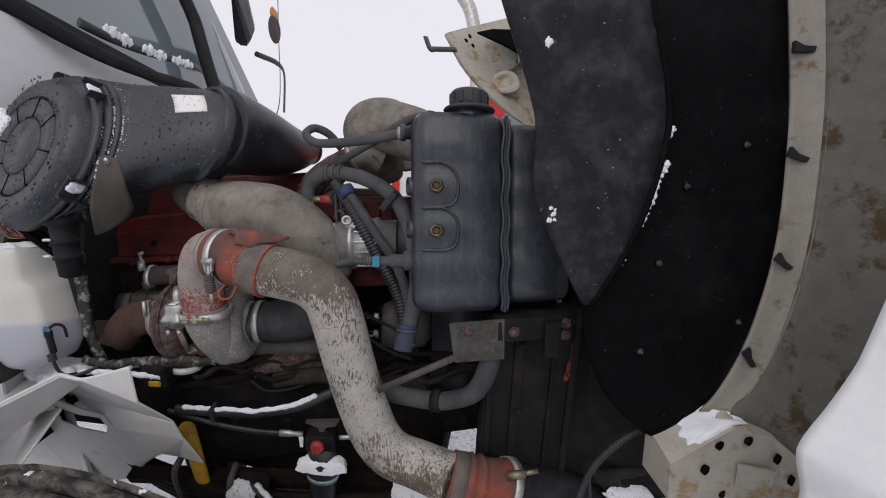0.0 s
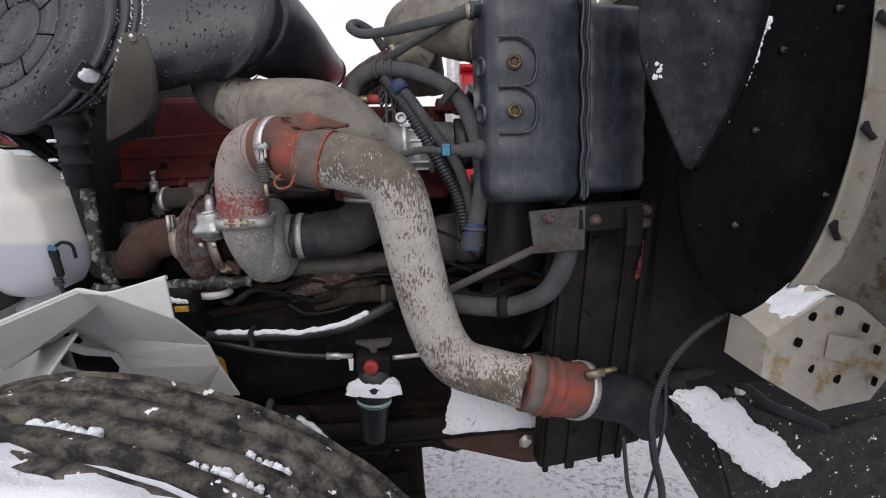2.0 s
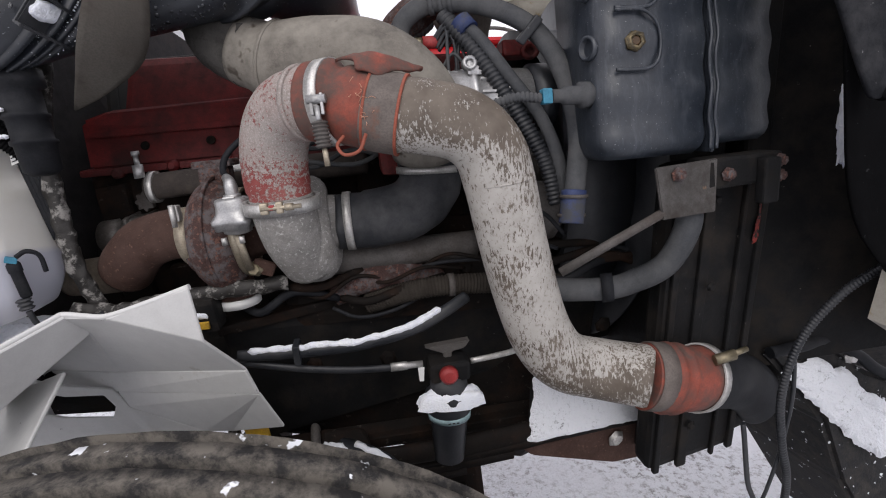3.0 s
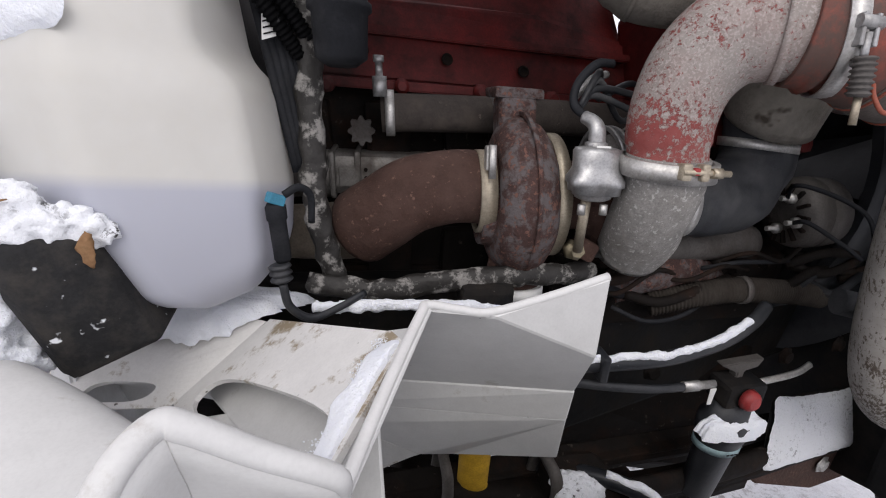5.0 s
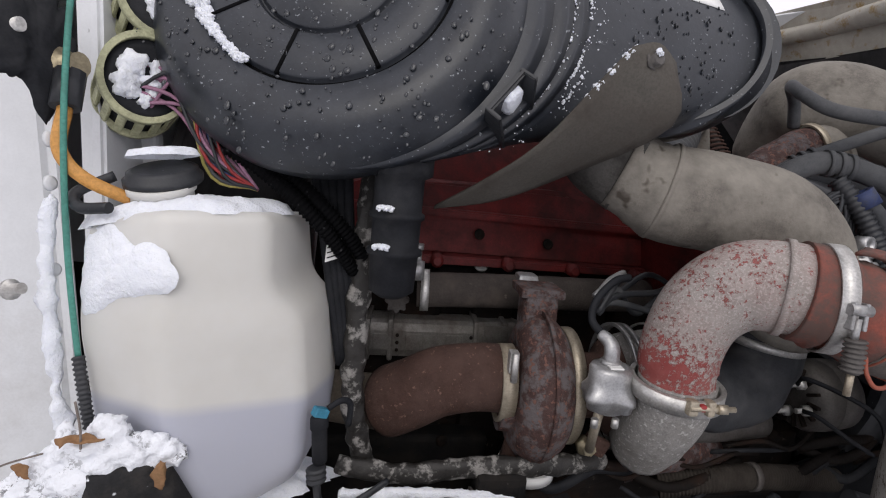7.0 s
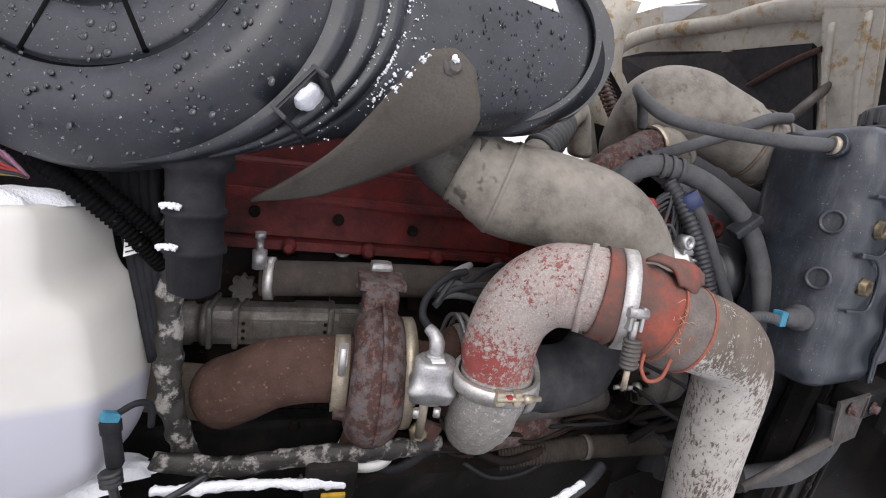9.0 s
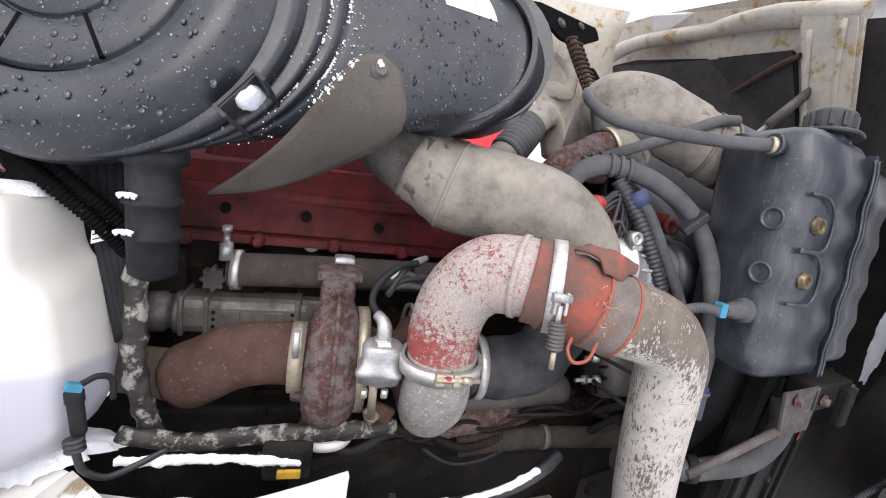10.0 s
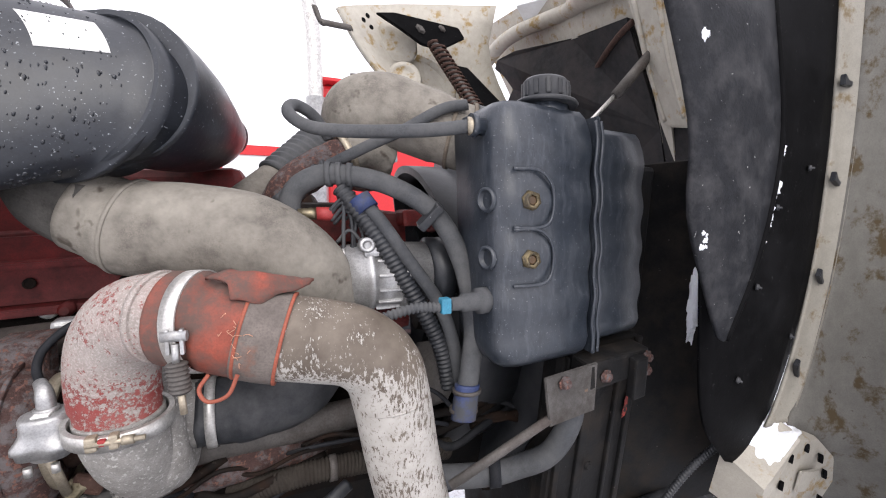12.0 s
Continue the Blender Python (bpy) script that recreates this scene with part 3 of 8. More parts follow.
for i in range(9):
    x = -0.6 + 0.07 * i
    part("bolt", turned((x, 1.16, 1.02 + 0.01 * (i % 3)), (0, -1, 0), [(0, 0.016), (0.02, 0.016), (0.021, 0.01), (0.035, 0.01)], 8), M_GRIME, engine)
gal = thing("freeze_plug", (-0.69, 1.4, 1.29), "bright round core plug in the cylinder head", "plug")
part("disc", turned((-0.686, 1.37, 1.289), (0, -1, 0), [(0, 0.019), (0.006, 0.019), (0.01, 0.014)], 20), M_LABEL, gal)

cover = thing("valve_cover", (-0.6, 1.45, 1.3), "faded red painted ribbed valve cover", "engine cover")
b = slab([(-1.02, 1.33, 1.315), (-0.12, 1.33, 1.315), (-0.12, 1.33, 1.41), (-0.3, 1.345, 1.43), (-0.5, 1.345, 1.455), (-0.95, 1.345, 1.455), (-1.02, 1.33, 1.44)], (0, 0.32, 0), 0.01)
part("body", b, M_RED, cover)
b = slab([(-1.0, 1.31, 1.395), (-0.14, 1.31, 1.395), (-0.14, 1.31, 1.41), (-1.0, 1.31, 1.41)], (0, 0.05, 0), 0.003)
part("upper_rib", b, M_RED, cover)
b = slab([(-1.03, 1.305, 1.305), (-0.12, 1.305, 1.305), (-0.12, 1.305, 1.322), (-1.03, 1.305, 1.322)], (0, 0.06, 0), 0.003)
part("gasket_flange", b, M_RED, cover)
b = block((-0.62, 1.47, 1.5), (0.62, 0.2, 0.15), 0.02, taper=0.9)
part("raised_cap", b, M_RED, cover)
for x in (-0.93, -0.79, -0.64, -0.5, -0.36, -0.2):
    part("cover_bolt", turned((x, 1.315, 1.3), (0, -1, 0), [(-0.02, 0.014), (0.012, 0.014), (0.013, 0.008), (0.02, 0.008)], 10), M_RED, cover)
for x, z in ((-0.86, 1.357), (-0.7, 1.352), (-0.55, 1.345)):
    part("cover_stud", turned((x, 1.332, z), (0, -1, 0), [(0, 0.011), (0.004, 0.011), (0.005, 0.007), (0.001, 0.007)], 12), M_GRIME, cover)

front = thing("gear_housing", (-0.2, 1.2, 1.2), "red painted front gear housing with brackets", "engine part")
b = block((-0.2, 1.24, 1.36), (0.26, 0.26, 0.24), 0.015)
block((-0.21, 1.12, 1.45), (0.2, 0.06, 0.05), 0.01, (0, 0, 0), b)
part("housing", b, M_RED, front)
b = block((-0.07, 1.07, 1.47), (0.05, 0.05, 0.03), 0.006)
turned((-0.05, 1.045, 1.46), (0, -1, 0), [(0, 0.016), (0.014, 0.016), (0.014, 0.009), (0.004, 0.009)], 16, b)
part("lifting_lug", b, M_RED, front)

manifold = thing("egr_crossover_tube", (-0.64, 1.25, 1.2), "dark cast tube along the cylinder head", "pipe")
part("tube", tube([(-0.83, 1.25, 1.258), (-0.65, 1.25, 1.262), (-0.45, 1.25, 1.268), (-0.36, 1.27, 1.27)], 0.031, 20), M_CROSS, manifold)
part("clamp", turned_band((-0.815, 1.25, 1.258), (1, 0, 0), 0.031, 0.016, 0.006), M_STEEL, manifold, "steel band clamp")
part("boss", block((-0.62, 1.24, 1.285), (0.04, 0.04, 0.03), 0.008), M_ALU, manifold)
b = turned((-0.83, 1.22, 1.285), (0, 0, 1), [(0, 0.012), (0.03, 0.012), (0.03, 0.006), (0.05, 0.006), (0.05, 0.009), (0.06, 0.009)], 10)
part("temperature_sensor", b, M_ALU, manifold)

cooler = thing("egr_cooler", (-0.78, 1.32, 1.08), "satin stainless steel egr cooler with pressed ribs", "cooler")
part("shell", block((-0.77, 1.33, 1.145), (0.34, 0.075, 0.075), 0.018), M_COOLER, cooler)
for x in (-0.93, -0.88, -0.7, -0.64):
    part("rib", block((x, 1.33, 1.145), (0.012, 0.084, 0.084), 0.005), M_COOLER, cooler)
part("sleeve", turned((-1.02, 1.33, 1.14), (1, 0, 0), [(0, 0.042), (0.05, 0.042), (0.052, 0.036), (0.07, 0.036), (0.072, 0.044), (0.085, 0.044)], 24), M_COOLER, cooler)
for x in (-0.9, -0.83, -0.745, -0.67):
    part("pressed_panel", block((x, 1.291, 1.142), (0.035, 0.004, 0.034), 0.0018), M_COOLER, cooler)
for x in (-0.865, -0.71):
    for z in (1.125, 1.14, 1.155):
        part("pressed_dot", turned((x, 1.2915, z), (0, -1, 0), [(0, 0.004), (0.002, 0.003)], 8), M_GRIME, cooler)
part("mount_tab", block((-0.66, 1.285, 1.168), (0.05, 0.006, 0.03), 0.002), M_COOLER, cooler)
plug = thing("star_knob", (-0.86, 1.28, 1.2), "grimy star shaped filler knob", "knob")
b = bmesh.new()
prev = None
for y in (1.312, 1.296):
    r = [b.verts.new((-0.87 + (0.0225 + 0.0035 * math.cos(8 * t)) * math.cos(t), y, 1.222 + (0.0225 + 0.0035 * math.cos(8 * t)) * math.sin(t))) for t in [2 * math.pi * k / 64 for k in range(64)]]
    if prev:
        for k in range(64):
            b.faces.new((prev[k], prev[(k + 1) % 64], r[(k + 1) % 64], r[k]))
        b.faces.new(r)
    prev = r
part("knob", b, M_IRON, plug)

# Dark blocks added beyond the engine to close see-through gaps.
part("far_gap_block", roughen(block((-0.47, 1.84, 1.415), (0.56, 0.18, 0.23), 0.03), 0.008, 12), M_GRIME, engine, "added dark block closing the gap beyond the engine")
part("far_side_mass", roughen(block((-0.6, 1.95, 1.05), (1.15, 0.5, 0.9), 0.03), 0.01, 10), M_GRIME, engine, "dark far side of the engine")

# ---- turbocharger ----
turbo = thing("turbocharger", (-0.6, 1.08, 1.0), "turbocharger with rusted turbine and pale grey compressor housing", "turbocharger")


def volute(c, axis_x, r0, r1, t0, t1, start, sweepdeg, squash=1.0, seg=18):
    """A scroll round the x axis: pitch radius r0 to r1, tube t0 to t1."""
    n = 44
    pts, rad = [], []
    for i in range(n + 1):
        f = i / n
        a = radians(start + sweepdeg * f)
        r = r0 + (r1 - r0) * f
        pts.append(Vector((c[0], c[1] + r * math.cos(a), c[2] + r * math.sin(a))))
        rad.append(t0 + (t1 - t0) * f)
    return sweep(bmesh.new(), pts, rad, seg)


b = volute((-0.632, 1.09, 1.16), 0, 0.067, 0.074, 0.032, 0.044, -80, 380)
roughen(b, 0.0015, 60)
part("turbine_housing", b, M_RUST, turbo, "rough brown rusted turbine housing")
part("turbine_core", turned((-0.69, 1.09, 1.145), (1, 0, 0), [(0, 0.056), (0.03, 0.062), (0.05, 0.08), (0.085, 0.085), (0.1, 0.07)], 32), M_RUST, turbo)
part("turbine_seam", turned_band((-0.63, 1.09, 1.16), (1, 0, 0), 0.109, 0.006, 0.006, 48), M_RUST, turbo)
part("inlet_foot", turned((-0.63, 1.085, 1.03), (0, 0, 1), [(0, 0.042), (0.004, 0.045), (0.03, 0.04), (0.06, 0.038), (0.1, 0.042)], 32), M_RUST2, turbo)
part("inlet_gasket", turned((-0.63, 1.085, 1.012), (0, 0, 1), [(0, 0.047), (0.018, 0.047)], 32), M_LABEL, turbo, "pale exhaust gasket")
b = block((-0.632, 1.12, 1.265), (0.056, 0.06, 0.07), 0.014)
block((-0.632, 1.125, 1.298), (0.072, 0.07, 0.014), 0.004, (0, 0, 0), b)
part("manifold_neck", roughen(b, 0.0015, 60), M_RUST, turbo, "rusted neck bolted to the manifold")
part("turbine_band", turned_band((-0.588, 1.09, 1.16), (1, 0, 0), 0.082, 0.018, 0.006, 48), M_BRONZE, turbo, "tarnished tan band clamp")
b = turned((-0.58, 1.09, 1.16), (1, 0, 0), [(0, 0.06), (0.02, 0.05), (0.05, 0.05), (0.06, 0.07), (0.075, 0.08)], 28)
part("bearing_housing", b, M_RUST2, turbo)
for x in (-0.512, -0.5):
    part("compressor_ring", turned_band((x, 1.075, 1.168), (1, 0, 0), 0.09, 0.006, 0.005, 48), M_ALU, turbo)
b = volute((-0.462, 1.06, 1.165), 0, 0.058, 0.074, 0.03, 0.05, 20, 330)
roughen(b, 0.001, 50)
part("compressor_housing", b, M_COMPR, turbo, "pale rough cast compressor housing")
part("compressor_back", turned((-0.51, 1.06, 1.165), (1, 0, 0), [(0, 0.085), (0.02, 0.09), (0.05, 0.07), (0.07, 0.055), (0.1, 0.052), (0.12, 0.052)], 32), M_COMPR, turbo)
part("outlet_neck", tube([(-0.472, 1.03, 1.1), (-0.482, 0.985, 1.15), (-0.485, 0.955, 1.2), (-0.486, 0.95, 1.235)], 0.049, 24), M_COMPR, turbo)
part("outlet_clamp", turned_band((-0.486, 0.951, 1.222), (0, -0.08, 1), 0.053, 0.02, 0.006, 44), M_STEEL, turbo, "bright v-band clamp")
b = block((-0.5, 0.893, 1.222), (0.012, 0.014, 0.018), 0.003)
block((-0.478, 0.892, 1.222), (0.01, 0.014, 0.018), 0.003, (0, 0, 0), b)
turned((-0.505, 0.888, 1.222), (1, 0, 0), [(0, 0.0035), (0.058, 0.0035)], 8, b)
turned((-0.47, 0.888, 1.222), (1, 0, 0), [(0, 0.006), (0.012, 0.006)], 6, b)
part("clamp_bolt", b, M_BRONZE, turbo)
part("red_bead", block((-0.489, 0.889, 1.223), (0.008, 0.008, 0.008), 0.002), M_REDW, turbo)
b = bmesh.new()
prev = None
for dz, r, lobe in ((1.1720, 0.018, 0), (1.1749, 0.024, 0), (1.1807, 0.025, 0), (1.1814, 0.033, 0.16), (1.1908, 0.034, 0.17), (1.1922, 0.037, 0.17), (1.1994, 0.037, 0.16), (1.2059, 0.034, 0.1), (1.2124, 0.031, 0.04), (1.2210, 0.03, 0), (1.2332, 0.0305, 0), (1.2376, 0.028, 0), (1.2390, 0.022, 0)):
    row = [b.verts.new((-0.573 + 1.13 * r * (1 + lobe * math.cos(4 * t)) * math.cos(t + 0.6), 0.972 + 1.13 * r * (1 + lobe * math.cos(4 * t)) * math.sin(t + 0.6), 1.255 + 1.12 * (dz - 1.239))) for t in [2 * math.pi * k / 48 for k in range(48)]]
    if prev:
        for k in range(48):
            b.faces.new((prev[k], prev[(k + 1) % 48], row[(k + 1) % 48], row[k])).smooth = True
    prev = row
b.faces.new(prev)
pivot = Matrix.Translation((-0.567, 0.972, 1.205)) @ Matrix.Scale(0.82, 4) @ Matrix.Translation((0.573, -0.972, -1.213))
b.transform(pivot)
actuator = part("actuator", b, M_ALU, turbo, "cast aluminium actuator canister")
part("label_plate", block((-0.567, 0.96, 1.2405), (0.018, 0.014, 0.002), 0.0005), M_LABEL, actuator)
part("elbow_fitting", tube([(-0.567, 0.976, 1.236), (-0.567, 0.976, 1.256), (-0.57, 0.982, 1.266), (-0.577, 0.994, 1.272)], [0.0105] * 9 + [0.0105 - 0.0002 * k for k in range(16)], 14), M_ALU, actuator)
part("elbow_collar", turned((-0.567, 0.976, 1.238), (0, 0, 1), [(0, 0.014), (0.006, 0.014), (0.007, 0.011)], 12), M_ALU, actuator)
part("sensor_lead", wire([(-0.574, 0.99, 1.271), (-0.585, 1.01, 1.285), (-0.578, 1.02, 1.31), (-0.55, 1.03, 1.335), (-0.52, 1.045, 1.34)], 0.0055), M_DARKRUBBER, actuator, "black sensor lead")
part("actuator_rod", tube([(-0.573, 0.975, 1.18), (-0.568, 0.998, 1.105)], 0.0065, 10), M_BRONZE, turbo)
part("lever", block((-0.55, 1.02, 1.1), (0.04, 0.014, 0.028), 0.006, (0, 25, 0)), M_RUST2, turbo)
for dx in (-0.014, 0.014):
    part("actuator_bolt", turned((-0.573 + dx, 0.955, 1.163), (0, 0, 1), [(0, 0.005), (0.012, 0.005)], 6), M_STEEL, turbo)
part("housing_seam", turned_band((-0.462, 1.062, 1.16), (1, 0, 0), 0.1055, 0.004, 0.003, 56), M_COMPR, turbo)
part("rod_end_nut", turned((-0.565, 1.025, 1.098), (0, -1, 0.2), [(0, 0.015), (0.012, 0.015), (0.013, 0.01), (0.024, 0.01)], 6), M_BRASS, turbo)

elbow = thing("exhaust_elbow", (-0.8, 1.08, 1.0), "brown rusted exhaust elbow leaving the turbine", "exhaust pipe")
part("pipe", tube([(-0.67, 1.08, 1.17), (-0.725, 1.083, 1.172), (-0.785, 1.095, 1.158), (-0.83, 1.115, 1.128), (-0.862, 1.14, 1.103)], [0.05] * 9 + [0.05 + 0.0004 * k for k in range(24)], 28), M_RUST2, elbow)
part("slip_joint", tube([(-0.835, 1.12, 1.122), (-0.875, 1.15, 1.095), (-0.95, 1.2, 1.075), (-1.1, 1.26, 1.06)], 0.046, 24), M_TAN, elbow, "heat tanned slip pipe")
part("v_band", turned_band((-0.685, 1.08, 1.166), (1, 0, 0), 0.052, 0.022, 0.005, 44), M_BRONZE, elbow, "tarnished stainless band clamp")
b = block((-0.685, 1.03, 1.218), (0.014, 0.018, 0.03), 0.003)
turned((-0.685, 1.015, 1.22), (0, 0, 1), [(-0.025, 0.005), (0.015, 0.005)], 8, b)
part("band_latch", b, M_STEEL, elbow)

intake_boot = thing("intake_boot", (-0.33, 1.05, 1.1), "black rubber intake boot on the compressor inlet", "hose")
part("boot", roughen(tube([(-0.415, 1.055, 1.165), (-0.36, 1.055, 1.165), (-0.29, 1.06, 1.175), (-0.245, 1.07, 1.22), (-0.24, 1.075, 1.29)], [0.053] * 8 + [0.057] * 25, 32, 8), 0.006, 24), M_SOOTYRUB, intake_boot)
part("clamp", turned_band((-0.395, 1.055, 1.165), (1, 0, 0), 0.054, 0.014, 0.003), M_STEEL, intake_boot)
part("clamp", turned_band((-0.243, 1.072, 1.25), (0.05, 0, 1), 0.057, 0.014, 0.003), M_STEEL, intake_boot)

duct = thing("intake_duct", (-0.4, 1.05, 1.4), "dusty grey moulded intake duct from the air cleaner", "duct")
part("duct_body", tube([(-0.535, 1.075, 1.49), (-0.475, 1.055, 1.462), (-0.4, 1.025, 1.455), (-0.32, 1.0, 1.437), (-0.258, 1.01, 1.38), (-0.24, 1.06, 1.29)], [0.06] * 5 + [0.0635, 0.064] + [0.068] * 34, 32), M_GREYDUCT, duct)
part("seam_band", turned_band((-0.478, 1.056, 1.463), (0.9, -0.32, -0.3), 0.0655, 0.006, 0.004), M_GREYDUCT, duct)
part("pad", turned((-0.51, 1.018, 1.478), (-0.15, -1, 0.1), [(-0.01, 0.026), (0.006, 0.025), (0.008, 0.021), (0.006, 0.006)], 28), M_GREYDUCT, duct, "round moulded boss")
part("cuff", roughen(tube([(-0.588, 1.12, 1.6), (-0.586, 1.11, 1.555), (-0.565, 1.092, 1.512), (-0.52, 1.072, 1.482)], 0.061, 28), 0.004, 24), M_CUFF, duct, "dusty water-stained rubber cuff")
part("hose_clamp", turned_band((-0.587, 1.113, 1.567), (0.03, -0.2, -0.97), 0.064, 0.013, 0.0025), M_STEEL, duct, "slotted worm drive clamp")
# Black rods laid on the band paint the dark of its slots.
for k in range(14):
    a = math.pi * (0.9 + 0.08 * k)
    d = Vector((0.03, -0.2, -0.97)).normalized()
    q = d.orthogonal().normalized()
    q2 = d.cross(q)
    c0 = Vector((-0.587, 1.113, 1.567)) + (q * math.cos(a) + q2 * math.sin(a)) * 0.0668
    part("slot", sweep(bmesh.new(), [c0 - d * 0.004, c0 + d * 0.004], 0.0012, 6), M_LINER, duct)
part("clamp_screw", turned((-0.6, 1.046, 1.57), (0.9, 0.1, 0.2), [(0, 0.008), (0.03, 0.008), (0.031, 0.005), (0.036, 0.005)], 8), M_STEEL, duct)

# ---- charge pipe ----
charge = thing("charge_air_pipe", (-0.15, 0.87, 0.8), "worn silver charge air pipe with a peeling red elbow", "pipe")
part("elbow", tube([(-0.486, 0.952, 1.225), (-0.488, 0.95, 1.275), (-0.478, 0.935, 1.325), (-0.452, 0.91, 1.358), (-0.415, 0.882, 1.365), (-0.385, 0.866, 1.361)], [0.047] * 4 + [0.0495] * 37, 28), M_PEEL, charge, "red cast elbow with flaking paint")
part("bead", turned_band((-0.418, 0.884, 1.365), (0.82, -0.53, -0.05), 0.0485, 0.008, 0.004), M_PEEL, charge)
boot1 = part("upper_boot", tube([(-0.408, 0.876, 1.364), (-0.385, 0.866, 1.361), (-0.355, 0.856, 1.352), (-0.325, 0.85, 1.343), (-0.3, 0.846, 1.336)], [0.0535] * 6 + [0.0545, 0.056, 0.0575, 0.056, 0.052, 0.049, 0.0485, 0.051] + [0.053] * 19, 28), M_BOOT, charge, "orange silicone boot split and torn")
part("sooty_cuff", tube([(-0.335, 0.852, 1.346), (-0.315, 0.848, 1.34), (-0.294, 0.845, 1.335)], 0.0542, 28), M_BOOTDK, boot1)
for p in ((-0.294, 0.845, 1.335), (-0.334, 0.852, 1.346)):
    part("cuff_lip", turned_band(p, (0.95, -0.15, -0.25), 0.0515, 0.0035, 0.0036), M_BOOTLIP, boot1, "bare orange edge")
part("torn_flap", roughen(sheet([[(-0.372, 0.845, 1.412), (-0.352, 0.825, 1.408), (-0.345, 0.81, 1.392)],
                                 [(-0.345, 0.85, 1.418), (-0.325, 0.828, 1.414), (-0.318, 0.812, 1.385)],
                                 [(-0.31, 0.855, 1.405), (-0.3, 0.836, 1.41), (-0.305, 0.82, 1.388)],
                                 [(-0.284, 0.865, 1.4), (-0.276, 0.852, 1.405), (-0.282, 0.838, 1.392)],
                                 [(-0.262, 0.87, 1.398), (-0.258, 0.864, 1.4), (-0.262, 0.857, 1.394)]], 0.004), 0.003, 55), M_BOOT, boot1, "torn tongue of silicone")
b = bmesh.new()
rnd = random.Random(4)
for i in range(14):
    p = Vector((-0.342 + rnd.gauss(0, 0.006), 0.8, 1.335 + rnd.gauss(0, 0.007) + 0.03 * (i % 3 == 0)))
    q = p + Vector((rnd.uniform(-0.004, 0.01), -0.003, rnd.uniform(-0.004, 0.007)))
    sweep(b, cr([p, q, q + Vector((rnd.uniform(-0.003, 0.008), rnd.uniform(-0.003, 0.003), rnd.uniform(-0.006, 0.006)))], 5), 0.00035, 4)
part("frayed_threads", b, M_THREAD, boot1, "pale frayed fabric threads")
part("drooping_strip", tube([(-0.37, 0.815, 1.312), (-0.378, 0.805, 1.3), (-0.37, 0.8, 1.288), (-0.352, 0.8, 1.292), (-0.342, 0.803, 1.312)], 0.0022, 8), M_BOOTLIP, boot1)
part("band", turned_band((-0.38, 0.863, 1.36), (0.9, -0.42, 0.02), 0.0556, 0.0165, 0.002, 48), M_STEEL, charge, "bright t-bolt band clamp")
b = block((-0.403, 0.811, 1.352), (0.004, 0.01, 0.026), 0.0015)
block((-0.39, 0.809, 1.352), (0.004, 0.01, 0.026), 0.0015, (0, 0, 0), b)
turned((-0.408, 0.809, 1.358), (1, -0.1, 0), [(0, 0.0055), (0.023, 0.0055)], 12, b)
turned((-0.3965, 0.808, 1.35), (0, 0.0, -1), [(0, 0.0035), (0.024, 0.0035)], 10, b)
part("clevis", b, M_ALU, charge)
part("spring", ribbed([(-0.396, 0.807, 1.331), (-0.395, 0.807, 1.315), (-0.394, 0.808, 1.299)], 0.0082, 0.0022, 0.0045, 16), M_IRON, charge, "grey coil spring of the band clamp")
part("t_bolt", tube([(-0.394, 0.807, 1.3), (-0.393, 0.808, 1.276)], 0.0035, 8), M_BRONZE, charge)
part("tube", tube([(-0.31, 0.848, 1.338), (-0.262, 0.84, 1.33), (-0.215, 0.842, 1.315), (-0.183, 0.848, 1.282), (-0.168, 0.856, 1.23), (-0.15, 0.868, 1.13), (-0.125, 0.876, 1.02), (-0.1, 0.876, 0.95), (-0.065, 0.872, 0.907), (-0.01, 0.86, 0.888), (0.06, 0.82, 0.88)], 0.0505, 30), M_PIPE, charge, "silver pipe with flaking grey coating")
part("weld_bead", turned_band((-0.169, 0.855, 1.235), (0.1, 0.06, -1), 0.05, 0.003, 0.0005), M_PIPE, charge)
boot2 = part("lower_boot", tube([(0.05, 0.825, 0.881), (0.08, 0.822, 0.873), (0.11, 0.824, 0.862), (0.14, 0.83, 0.85), (0.18, 0.84, 0.835)], [0.054] * 8 + [0.056, 0.059, 0.056, 0.053, 0.053, 0.056, 0.059, 0.056, 0.053] + [0.054] * 16, 28), M_BOOT, charge, "orange silicone boot with dark cuff")
part("dark_cuff", turned_band((0.066, 0.8235, 0.8775), (0.95, -0.05, -0.25), 0.0545, 0.03, 0.001), M_BOOTDK, boot2)
part("clamp", turned_band((0.168, 0.837, 0.8395), (0.93, 0.25, -0.38), 0.0555, 0.018, 0.003), M_STEEL, charge)
part("cooler_neck", tube([(0.165, 0.836, 0.84), (0.23, 0.85, 0.81), (0.3, 0.87, 0.77), (0.36, 0.885, 0.72), (0.4, 0.9, 0.68)], 0.05, 26), M_DARKRUBBER, charge, "black inlet neck of the charge cooler")
b = tube([(0.165, 0.8, 0.895), (0.2, 0.795, 0.9)], 0.009, 8)
turned((0.195, 0.796, 0.9), (1, 0, 0.1), [(0, 0.005), (0.03, 0.005)], 8, b)
part("clamp_screw", b, M_BRASS, charge)

# ---- air cleaner ----
PLACED.append("air cleaner")
LID_AT, LID_OUT = Vector((-0.943, 0.925, 1.634)), Vector((-0.36, -0.9, 0.25)).normalized()
END_AT, END_OUT = Vector((-0.467, 0.953, 1.668)), Vector((0.59, 0.79, -0.17)).normalized()


